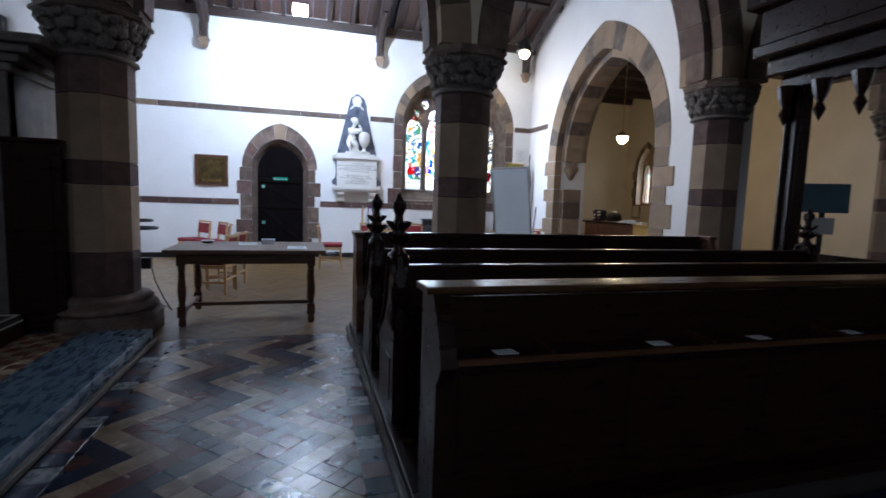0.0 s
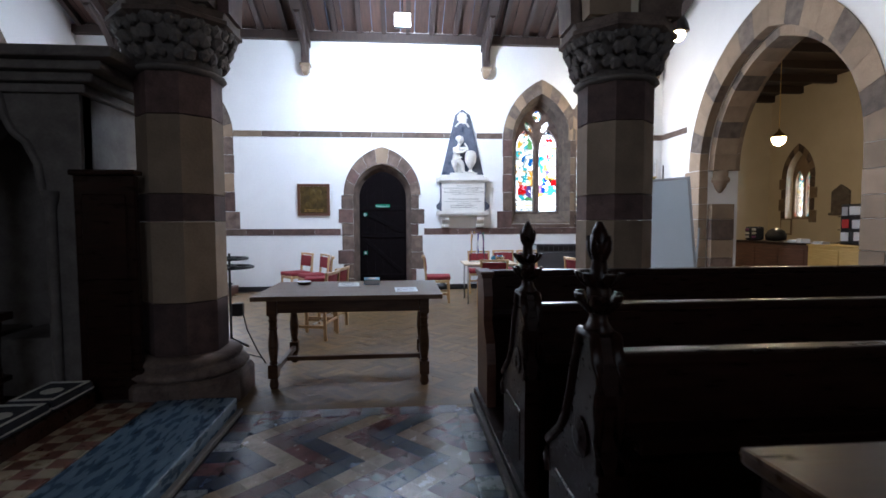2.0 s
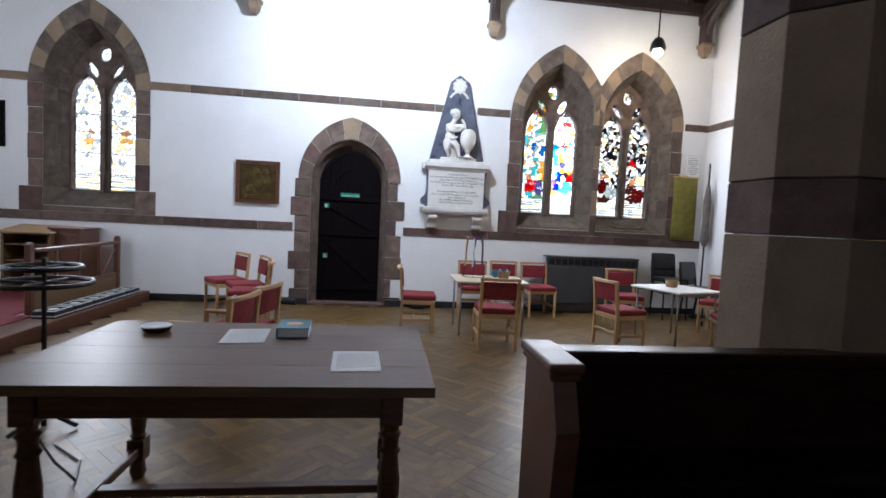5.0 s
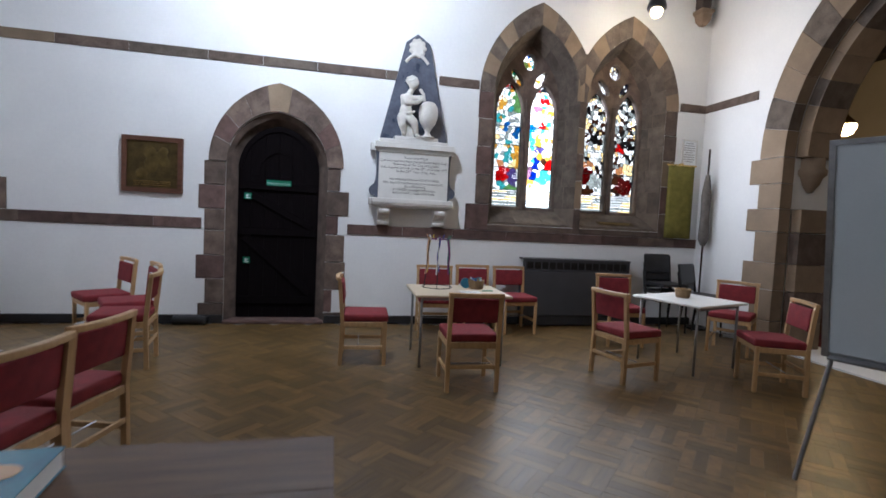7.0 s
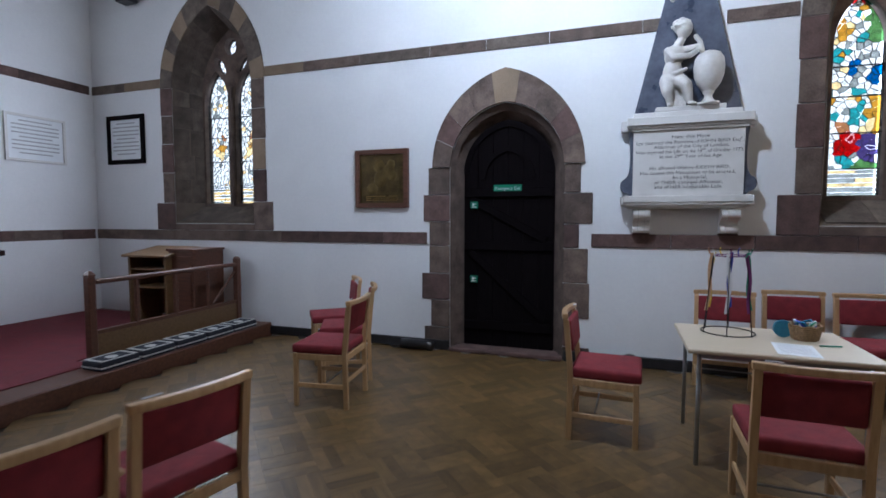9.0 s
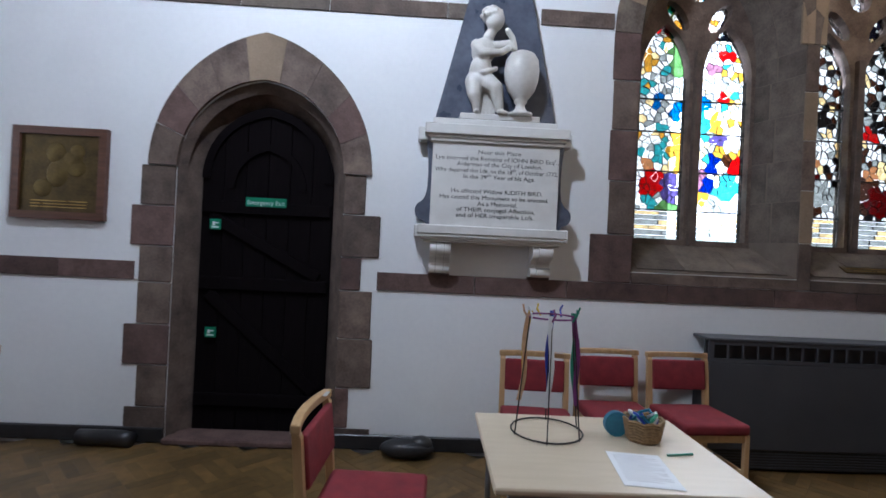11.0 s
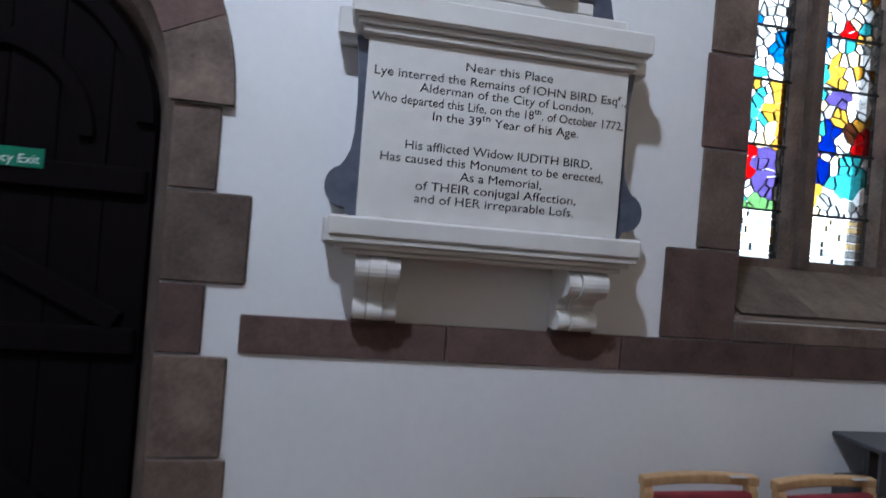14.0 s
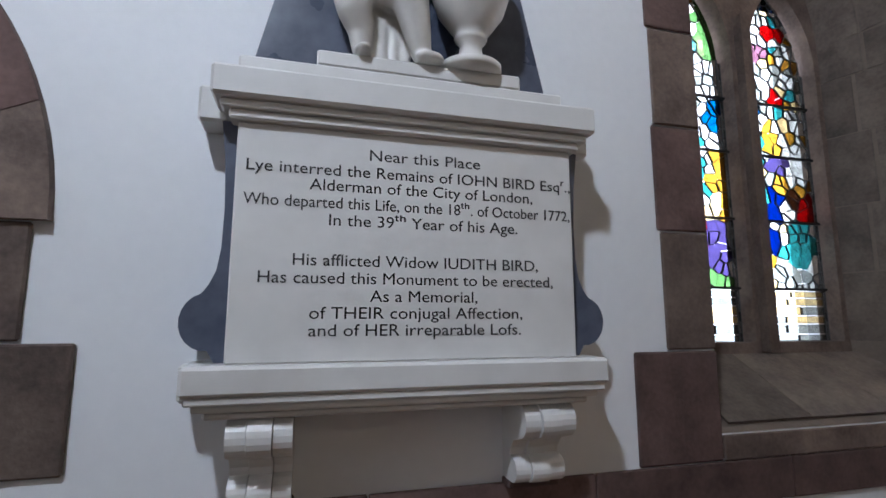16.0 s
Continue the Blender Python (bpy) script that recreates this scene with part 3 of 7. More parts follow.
def column(x, half_way=False):
    c = thing("column", "octagonal stone column in bands of buff and plum sandstone, foliate capital", "column", pose(x, (ARC_Y0 + ARC_Y1) / 2, 0), "arcade columns", "structure")
    t = math.pi / 8
    bands = [(0.41, 0.84, STONE_D), (0.84, 1.49, STONE_B), (1.49, 1.71, STONE_D), (1.71, 2.33, STONE_B), (2.33, 2.66, STONE_D)]
    for z0, z1, m in bands:
        part("shaft_drum", lathe([(0.318, z0 + 0.002), (0.325, z0 + 0.006), (0.325, z1 - 0.006), (0.318, z1 - 0.002)], 8, turn=t), m, c)
    part("plinth", lathe([(0.53, 0.0), (0.53, 0.2), (0.51, 0.235), (0.47, 0.25)], 8, turn=t), STONE_M, c)
    part("base_moulding", lathe([(0.47, 0.25), (0.49, 0.28), (0.47, 0.31), (0.42, 0.325), (0.415, 0.345), (0.44, 0.37), (0.41, 0.4), (0.33, 0.412)], 32), STONE_M, c, smooth=True)
    part("neck_ring", lathe([(0.33, 2.655), (0.365, 2.67), (0.365, 2.69), (0.33, 2.705)], 16), STONE_CARVED, c, smooth=True)
    part("bell", lathe([(0.325, 2.70), (0.34, 2.85), (0.40, 2.98), (0.44, 3.03)], 16), STONE_CARVED, c, smooth=True)
    b = bmesh.new()
    rnd = random.Random(3)
    for ring, (zr, rr, cnt, s) in enumerate(((2.79, 0.36, 12, 0.07), (2.90, 0.39, 12, 0.08), (2.985, 0.43, 16, 0.062))):
        for k in range(cnt):
            a = 2 * math.pi * (k + 0.5 * ring) / cnt
            for j in range(3):
                own = bmesh.new()
                bmesh.ops.create_icosphere(own, subdivisions=1, radius=s * rnd.uniform(0.5, 0.85))
                bmesh.ops.scale(own, vec=(0.75, 1.0, 1.2), verts=own.verts)
                aa = a + (j - 1) * 0.1
                moved(own, Matrix.Translation((rr * math.cos(aa), rr * math.sin(aa), zr + rnd.uniform(-0.02, 0.02) + (0.03 if j == 1 else 0))) @ Euler((rnd.uniform(-0.4, 0.4), 0.5, aa)).to_matrix().to_4x4())
                join(b, own)
    part("foliage", b, STONE_CARVED, c, "carved leaf foliage")
    part("abacus", lathe([(0.44, 3.02), (0.50, 3.05), (0.50, 3.08), (0.46, 3.10), (0.475, 3.15)], 8, turn=t), STONE_M, c)
    return c


first_column = column(BAYS[2])
for x in (BAYS[0], BAYS[1], BAYS[3], BAYS[4], BAYS[5], BAYS[6]):
    copy_thing(first_column, pose(x, (ARC_Y0 + ARC_Y1) / 2, 0))


def arcade_arch(a0, a1):
    t = thing("arcade_arch", "moulded sandstone voussoirs of a pointed arcade arch", "arch", pose(0, 0, 0), "arcade arches", "structure")
    xc, half = (a0 + a1) / 2, (a1 - a0) / 2 - 0.34
    for y0, y1 in ((ARC_Y0 - 0.05, ARC_Y0 + 0.12), (ARC_Y1 - 0.12, ARC_Y1 + 0.05)):
        arch_stones(t, xc, half - 0.05, half + 0.30, 3.152, 2.48, 2.86, y0, y1, 16, [STONE_M, STONE_D, STONE_M, STONE_B])
    arch_stones(t, xc, half - 0.13, half + 0.02, 3.152, 2.40, 2.54, ARC_Y0 + 0.16, ARC_Y1 - 0.16, 16, [STONE_D, STONE_M])


for a0, a1 in zip(BAYS[1:6], BAYS[2:6]):
    arcade_arch(a0, a1)


# ---- stone dressings on the north wall ----
def string_course(name, m, length, gaps, z0, z1, proud, mats, seed):
    """A band of long stones on a wall; gaps are stretches left free."""
    t = thing(name, "flush band of sandstone blocks along the white wall", "string course", m, "", "structure")
    rnd = random.Random(seed)
    x = 0.0
    k = 0
    while x < length - 0.01:
        x1 = min(length, x + rnd.uniform(0.55, 0.95))
        for g0, g1 in gaps:
            if x < g0 < x1:
                x1 = g0
            if g0 <= x < g1:
                x = x1 = g1
        if x1 - x > 0.02:
            part("band_stone", box(x + 0.002, x1 - 0.002, -proud - 0.001 * (k % 2), 0.0, z0, z1, 0.003), mats[rnd.randrange(len(mats))], t)
        x = max(x1, x + 0.001)
        k += 1
    return t


string_course("upper_string", pose(-5.92, 0, 0), 12.32, [(1.30, 3.02), (7.62, 8.13), (8.7, 11.87)], 3.265, 3.385, 0.012, [STONE_R, STONE_R, STONE_M, STONE_B], 4)
string_course("lower_string", pose(-5.92, 0, 0), 12.32, [(5.2, 6.98)], 1.195, 1.33, 0.014, [STONE_D, STONE_D, STONE_M], 5)
WEST = pose(-5.92, -5.95, 0, 0, 0, 90)
string_course("upper_string", WEST, 5.9, [(0.9, 4.4)], 3.265, 3.385, 0.012, [STONE_M, STONE_D], 6)
string_course("lower_string", WEST, 5.9, [], 1.195, 1.33, 0.014, [STONE_D, STONE_M], 7)
EAST = pose(6.4, 0, 0, 0, 0, -90)
string_course("upper_string", EAST, 5.9, [(0.98, 5.4)], 3.265, 3.385, 0.012, [STONE_M], 8)
b = box(-5.9, -0.45, -0.03, 0.0, 0.0, 0.11, 0.008)
box(0.8, 6.38, -0.03, 0.0, 0.0, 0.11, 0.008, bm=b)
solid("baseboard", b, BLACKP, "black painted skirting", "skirting")


def lancet(xc, half, foot, spring, rise):
    return opening(xc, half, foot, spring, rise, 8)


def cut(poly, px, pz, nx, nz):
    """The part of a convex outline on the inner side of a line."""
    out = []
    for a, b in zip(poly, poly[1:] + poly[:1]):
        da, db = (a[0] - px) * nx + (a[1] - pz) * nz, (b[0] - px) * nx + (b[1] - pz) * nz
        if da <= 0:
            out.append(a)
        if (da < 0 < db) or (db < 0 < da):
            f = da / (da - db)
            out.append((a[0] + (b[0] - a[0]) * f, a[1] + (b[1] - a[1]) * f))
    return out


def shrunk(poly, by):
    """A convex outline (anticlockwise) with every edge moved inwards."""
    out = poly
    for a, b in zip(poly, poly[1:] + poly[:1]):
        length = math.dist(a, b)
        if length < 1e-5 or len(out) < 3:
            continue
        nx, nz = (b[1] - a[1]) / length, -(b[0] - a[0]) / length
        out = cut(out, a[0] - nx * by, a[1] - nz * by, nx, nz)
    return out


def slab(poly, y0, y1):
    n = len(poly)
    vs = [(x, y0, z) for x, z in poly] + [(x, y1, z) for x, z in poly]
    return vs, [tuple(range(n)), tuple(range(2 * n - 1, n - 1, -1))] + [(k, k + n, (k + 1) % n + n, (k + 1) % n) for k in range(n)]


def leaded_light(w, xc, half, foot, spring, rise, shapes, ground, seed):
    """A light of single glass pieces in lead: shapes are (u, z, ru, rz, colour), the first that holds a piece colours it."""
    rnd = random.Random(seed)
    edge = lancet(xc, half, foot, spring, rise)[::-1]
    inner = shrunk(edge, 0.020)
    came = ([], [])

    def lead_ring(poly, hole):
        vs, fs = came
        if len(poly) != len(hole):
            return
        n, n0 = len(poly), len(vs)
        for y in (0.449, 0.459):
            vs.extend((x, y, z) for x, z in poly)
            vs.extend((x, y, z) for x, z in hole)
        for k in range(n):
            q = (k + 1) % n
            fs.append((n0 + k, n0 + q, n0 + n + q, n0 + n + k))
            fs.append((n0 + 2 * n + k, n0 + 3 * n + k, n0 + 3 * n + q, n0 + 2 * n + q))
            fs.append((n0 + n + k, n0 + n + q, n0 + 3 * n + q, n0 + 3 * n + k))

    def glass_piece(poly, colour, name="glass_piece", leaded=True):
        hole = shrunk(poly, 0.0026 if leaded else 0.0003)
        if len(hole) < 3:
            return
        vs, fs = slab(hole, 0.452, 0.456)
        me = bpy.data.meshes.new(name)
        me.from_pydata(vs, [], fs)
        me.materials.append(GLASS[colour])
        new(name, me).parent = w
        if leaded:
            lead_ring(poly, hole)

    # beaded border
    step = 0.05
    for s in (-1, 1):
        z = foot
        while z < spring - 0.02:
            x0, x1 = sorted((xc + s * half, xc + s * (half - 0.020)))
            glass_piece([(x0, z), (x1, z), (x1, z + step), (x0, z + step)], "silver" if rnd.random() < 0.3 else "white", "border_piece")
            z += step
    # inscription rows at the foot
    z = foot + 0.004
    for k, h in enumerate((0.034, 0.045, 0.036, 0.042, 0.036, 0.03)):
        cuts = [xc - half + 0.02, xc + rnd.uniform(-0.06, 0.06), xc + half - 0.02]
        for x0, x1 in zip(cuts, cuts[1:]):
            glass_piece([(x0, z), (x1, z), (x1, z + h), (x0, z + h)], rnd.choice(("cream", "silver", "silver")))
        z += h + 0.004
    floor_z = z
    top = spring + rise
    seeds = []
    gap = 0.053
    zz = floor_z + 0.02
    row = 0
    while zz < top:
        for k in range(-4, 5):
            x = xc + (k + 0.5 * (row % 2)) * gap + rnd.uniform(-0.026, 0.026)
            z = zz + rnd.uniform(-0.03, 0.03)
            if abs(x - xc) < half - 0.012:
                seeds.append((x, max(floor_z + 0.008, z)))
        zz += gap * 1.12
        row += 1
    for i, (x, z) in enumerate(seeds):
        poly = cut(inner, xc, floor_z, 0, -1)
        for j, (a, c) in enumerate(seeds):
            d = math.hypot(a - x, c - z)
            if j != i and d < gap * 3.2 and len(poly) > 2:
                poly = cut(poly, (x + a) / 2, (z + c) / 2, (a - x) / max(d, 1e-6), (c - z) / max(d, 1e-6))
        if len(poly) < 3:
            continue
        u = (x - xc) / half
        colour, leaded = rnd.choice(ground), True
        for cu, cz, ru, rz, name in shapes:
            if ((u - cu) / ru) ** 2 + ((z - cz) / rz) ** 2 < 1:
                colour, leaded = name, rnd.random() < 0.4
                break
        glass_piece(poly, colour, "glass_piece", leaded)
    me = bpy.data.meshes.new("lead_came")
    me.from_pydata(came[0], [], came[1])
    me.materials.append(LEAD)
    o = new("lead_came", me)
    o.parent = w
    o["label"] = "dark lead cames between the glass pieces"


BRIGHT = ["white"] * 9 + ["cream", "cream", "teal", "silver", "silver", "gold"]
FIGURES_1 = [(0.55, 2.33, 0.22, 0.055, "cream"), (-0.45, 2.36, 0.3, 0.06, "flesh"), (0.5, 2.15, 0.42, 0.16, "purple"), (-0.3, 2.22, 0.42, 0.15, "red"), (-0.75, 2.2, 0.3, 0.2, "white"),
             (-0.35, 2.03, 0.4, 0.06, "teal"), (0.3, 1.99, 0.6, 0.05, "green"), (0.75, 2.45, 0.3, 0.12, "gold"), (0.1, 2.45, 0.35, 0.07, "teal"), (-0.75, 2.45, 0.25, 0.05, "teal"), (-0.3, 2.55, 0.4, 0.06, "white"),
             (-0.1, 2.9, 0.3, 0.06, "sky"), (0.6, 2.8, 0.25, 0.06, "sky"), (0.1, 2.66, 0.2, 0.05, "teal"), (0.6, 3.3, 0.3, 0.2, "green"), (-0.6, 3.25, 0.25, 0.1, "gold")]
FIGURES_2 = [(0.35, 2.38, 0.25, 0.065, "brown"), (0.75, 2.36, 0.3, 0.09, "red"), (0.4, 2.2, 0.42, 0.15, "teal"), (0.1, 2.03, 0.5, 0.08, "silver"), (-0.35, 2.14, 0.2, 0.12, "blue"), (-0.75, 2.25, 0.3, 0.1, "mauve"),
             (-0.7, 2.08, 0.3, 0.07, "gold"), (-0.25, 2.36, 0.25, 0.08, "blue"), (-0.05, 2.47, 0.2, 0.05, "gold"), (-0.05, 2.58, 0.3, 0.06, "purple"), (0.55, 2.6, 0.4, 0.13, "white"), (-0.3, 2.72, 0.2, 0.08, "gold"),
             (-0.6, 2.66, 0.25, 0.05, "teal"), (0.1, 2.94, 0.25, 0.05, "red"), (-0.7, 2.86, 0.3, 0.05, "sky"), (0.2, 3.32, 0.3, 0.05, "red"), (-0.4, 3.2, 0.2, 0.06, "mauve")]
DULL = ["white", "white", "white", "silver", "silver", "cream", "brown", "black"]
FIGURES_3 = [(-0.4, 2.25, 0.4, 0.12, "crimson"), (-0.3, 2.42, 0.3, 0.06, "flesh"), (0.3, 2.15, 0.5, 0.12, "silver"), (0.2, 2.55, 0.4, 0.1, "white"), (-0.2, 2.02, 0.8, 0.06, "brown"), (0.1, 2.82, 0.4, 0.07, "black")]
FIGURES_4 = [(0.2, 2.1, 0.7, 0.14, "crimson"), (-0.2, 2.36, 0.3, 0.08, "flesh"), (0.5, 2.4, 0.4, 0.12, "cream"), (-0.2, 2.7, 0.35, 0.06, "red"), (0.3, 2.76, 0.6, 0.08, "black"), (-0.5, 2.2, 0.4, 0.12, "brown")]


PALE = ["white"] * 12 + ["cream", "silver"]
PALE_FIGURES = [(0.1, 2.50, 0.4, 0.05, "gold"), (-0.2, 2.42, 0.4, 0.05, "cream"), (0.2, 2.62, 0.3, 0.04, "flesh"), (0.0, 3.3, 0.3, 0.05, "silver")]


def reveal_stones(w):
    """Dressed stones on the splay, two deep, a little proud of their joints."""
    def strip(side, z0, z1, a, b, name="jamb_stone"):
        def at(z, f):
            half = 0.655 + (0.51 - 0.655) * f
            return Vector((side * half, 0.4 * f, z))
        p = [at(z0 + 0.003, a), at(z0 + 0.003, b), at(z1 - 0.003, b), at(z1 - 0.003, a)]
        n = Vector((-side * 0.4, -0.145, 0)).normalized() * 0.005
        vs = [tuple(q) for q in p] + [tuple(q + n) for q in p]
        me = bpy.data.meshes.new(name)
        me.from_pydata(vs, [], [(0, 1, 2, 3), (7, 6, 5, 4), (0, 4, 5, 1), (1, 5, 6, 2), (2, 6, 7, 3), (3, 7, 4, 0)])
        me.materials.append(STONE_R)
        new(name, me).parent = w
    joints = [1.70, 2.03, 2.36, 2.72, 3.02, 3.22]
    for side in (-1, 1):
        for k, (z0, z1) in enumerate(zip(joints, joints[1:])):
            strip(side, z0, z1, 0.0, 0.62 if k % 2 else 0.5)
            strip(side, z0, z1, 0.66 if k % 2 else 0.54, 0.99)
    n = 24
    a, b = arch_curve(0, 0.655, 3.25, 1.0, n), arch_curve(0, 0.51, 3.2, 0.88, n)
    for k in range(8):
        i0, i1 = k * 6, k * 6 + 6
        for f0, f1 in ((0.0, 0.52), (0.54, 0.99)):
            rows = []
            for f in (f0, f1):
                rows.append([Vector((a[i][0] + (b[i][0] - a[i][0]) * f, 0.4 * f, a[i][1] + (b[i][1] - a[i][1]) * f)) for i in range(i0, i1 + 1)])
            centre = Vector((0, 0.2, 3.2))
            vs = []
            for row in rows:
                for j, q in enumerate(row):
                    other = row[1] if j == 0 else row[-2] if j == len(row) - 1 else q
                    q = q + (other - q) * 0.03
                    vs += [q, q + (centre - q).normalized() * 0.006]
            m_ = len(rows[0])
            fs = []
            for j in range(m_ - 1):
                p, q = 2 * j, 2 * m_ + 2 * j
                fs += [(p + 1, p + 3, q + 3, q + 1), (p, p + 1, q + 1, q) if j == 0 else (p, q, q + 2, p + 2)]
                fs += [(p, p + 2, p + 3, p + 1), (q, q + 1, q + 3, q + 2)]
            p, q = 2 * (m_ - 1), 2 * m_ + 2 * (m_ - 1)
            fs.append((p, q, q + 1, p + 1))
            me = bpy.data.meshes.new("arch_stone")
            me.from_pydata([tuple(v) for v in vs], [], fs)
            me.materials.append(STONE_R)
            new("arch_stone", me).parent = w
    for x0, x1 in ((-0.6, -0.22), (-0.218, 0.2), (0.202, 0.6)):
        b = box(x0, x1, 0.0, 0.40, -0.004, 0.004, 0.001)
        moved(b, Matrix.Translation((0, 0.02, 1.447)) @ pose(0, 0, 0, 30.5))
        part("sill_slab", b, STONE_R, w)


def church_window(name, m, glass, label, left=True, right=True, clip=(-9, 9), figures=()):
    """A two-light traceried window in a splayed stone reveal."""
    w = thing(name, label, "window", m, "", "structure")
    y = 0.0
    outer = [(x, -0.002, z) for x, z in opening(0, 0.655, 1.42, 3.25, 1.0, 10)]
    inner = [(x, 0.40, z) for x, z in opening(0, 0.51, 1.66, 3.2, 0.88, 10)]
    outer, inner = outer + outer[:1], inner + inner[:1]
    part("reveal", loft(outer, inner), MORTAR, w, "splayed sandstone reveal and sloping sill")
    edge = opening(0, 0.66, 1.5, 3.2, 1.1, 10)
    light_l, light_r = lancet(-0.268, 0.212, 1.70, 3.10, 0.44), lancet(0.268, 0.212, 1.70, 3.10, 0.44)
    eye = [(0.10 * math.cos(2 * math.pi * k / 14), 3.85 + 0.12 * math.sin(2 * math.pi * k / 14)) for k in range(14)]
    def leaf(s):
        return [(s * (0.185 + 0.105 * math.cos(a) * 0.9 + 0.04 * math.sin(a)), 3.60 + 0.14 * math.sin(a) * 0.85 + 0.04 * math.cos(a)) for a in [2 * math.pi * k / 12 for k in range(12)]]
    part("tracery", plate([edge, light_l, light_r, eye, leaf(1), leaf(-1)], 0.38, 0.50), STONE_M, w, "carved stone tracery")
    part("mullion", plate([[(-0.028, 1.66), (0.028, 1.66), (0.028, 3.3), (-0.028, 3.3)]], 0.335, 0.385), STONE_M, w)
    foot_g, mid_g, top_g = glass
    reveal_stones(w)
    for k, (design, ground, seed) in enumerate(figures):
        leaded_light(w, (-0.268, 0.268)[k], 0.214, 1.692, 3.10, 0.445, design, ground, seed)
    for xc in (-0.268, 0.268):
        for z in (1.95, 2.285, 2.622, 2.9):
            part("saddle_bar", box(xc - 0.21, xc + 0.21, 0.436, 0.448, z - 0.006, z + 0.006), IRON, w)
        if figures:
            continue
        part("pane", box(xc - 0.212, xc + 0.212, 0.452, 0.456, 1.69, 1.948), foot_g, w, "pale inscription panel of leaded glass")
        part("pane", box(xc - 0.212, xc + 0.212, 0.452, 0.456, 1.952, 2.62), mid_g, w, "stained glass figure panel")
        part("pane", plate([lancet(xc, 0.218, 2.624, 3.10, 0.45)], 0.452, 0.456), top_g, w, "stained glass canopy panel")
    part("pane", plate([[(-0.40, 3.44), (-0.03, 3.44), (0.03, 3.44), (0.40, 3.44), (0.3, 3.75), (0.0, 4.02), (-0.3, 3.75)]], 0.453, 0.457), mid_g if top_g is GLASS_CANOPY else top_g, w, "leaded stained glass tracery light")
    part("sky_backdrop", box(-1.2, 1.2, 1.2, 1.21, 0.8, 5.0), SKY_GLOW, w, "overcast sky outside")
    mats = [STONE_R, STONE_B, STONE_R, STONE_B, STONE_R]
    step, count = 4, 12
    a, bb = arch_curve(0, 0.655, 3.25, 1.0, 24), arch_curve(0, 0.86, 3.25, 1.3, 24)
    for k in range(count):
        ring = a[k * step:k * step + step + 1] + bb[k * step:k * step + step + 1][::-1]
        pts = []
        for x, z in ring:
            q = (min(clip[1], max(clip[0], x)), z)
            if not pts or math.dist(q, pts[-1]) > 0.004:
                pts.append(q)
        if max(p[0] for p in pts) - min(p[0] for p in pts) > 0.03 and len(pts) > 4:
            part("voussoir", plate([pts], -0.010 - 0.002 * (k % 2), 0.0), mats[k % 5], w)
    joints = [1.33, 1.70, 2.11, 2.50, 2.88, 3.25]
    if left:
        quoins(w, -0.655, -1, [0.33, 0.20, 0.21, 0.20, 0.21], joints, -0.010, 0.0, [STONE_D, STONE_M, STONE_D, STONE_M])
    if right:
        quoins(w, 0.655, 1, [0.30, 0.21, 0.20, 0.21, 0.20], joints, -0.010, 0.0, [STONE_M, STONE_D, STONE_B, STONE_M])
    part("sill_stone", box(-0.653, 0.653, -0.012, 0.0, 1.332, 1.415, 0.004), STONE_M, w)
    return w


church_window("window_1", pose(3.65, 0, 0), (GLASS_RICH, GLASS_RICH, GLASS_CANOPY), "two-light traceried window with bright stained glass figures", True, False, (-9, 0.703), [(FIGURES_1, BRIGHT, 21), (FIGURES_2, BRIGHT, 22)])
church_window("window_2", pose(5.06, 0, 0), (GLASS_DARK, GLASS_DARK, GLASS_DARK), "two-light traceried window with darker stained glass", False, True, (-0.703, 9), [(FIGURES_3, DULL, 23), (FIGURES_4, DULL, 24)])
church_window("window_3", pose(-3.76, 0, 0), (GLASS_PALE, GLASS_PALE, GLASS_PALE), "two-light traceried window with pale leaded glass", figures=[(PALE_FIGURES, PALE, 25), (PALE_FIGURES, PALE, 26)])
church_window("window_4", pose(-5.92, -3.3, -0.426, 0, 0, 90) @ Matrix.Diagonal((2.0, 1.0, 1.3, 1.0)), (GLASS_PALE, GLASS_PALE, GLASS_PALE), "traceried chapel window with pale leaded glass")
mp = thing("memorial_plate", "small tarnished brass plate on the sloping window sill", "plate", pose(5.06, 0.105, 1.512, 30.5))
part("plate", box(-0.3, 0.3, -0.045, 0.045, 0.0, 0.006, 0.002), BRONZE, mp)
part("lettering_bar", box(-0.26, 0.26, 0.012, 0.02, 0.006, 0.0075), BRASS, mp)
part("lettering_bar", box(-0.22, 0.22, -0.02, -0.012, 0.006, 0.0075), BRASS, mp)
pier = thing("window_pier", "sandstone pier between the twin windows", "pier", pose(4.355, 0, 0), "", "structure")
for k, (z0, z1) in enumerate(((1.334, 1.7), (1.7, 2.11), (2.11, 2.5), (2.5, 2.88), (2.88, 3.25), (3.25, 3.62), (3.62, 3.93))):
    half = 0.052 if z0 < 3.2 else 0.1
    part("pier_stone", box(-half, half, -0.0085, 0.012, z0 + 0.002, z1 - 0.002, 0.003), (STONE_M, STONE_B)[k % 2], pier)
w5 = thing("window_5", "narrow pointed window with leaded glass in a cream wall", "window", pose(13.9, 4.9, 0, 0, 0, -90), "", "structure")
part("frame", plate([opening(0, 0.52, 1.45, 2.9, 0.95), lancet(-0.22, 0.17, 1.6, 2.75, 0.4), lancet(0.22, 0.17, 1.6, 2.75, 0.4)], 0.25, 0.4), STONE_B, w5)
arch_stones(w5, 0, 0.5, 0.7, 2.9, 0.9, 1.15, -0.012, 0.0, 10, [STONE_B, STONE_M])
quoins(w5, -0.5, -1, [0.2, 0.3], [1.4, 1.8, 2.2, 2.55, 2.9], -0.012, 0, [STONE_M, STONE_B])
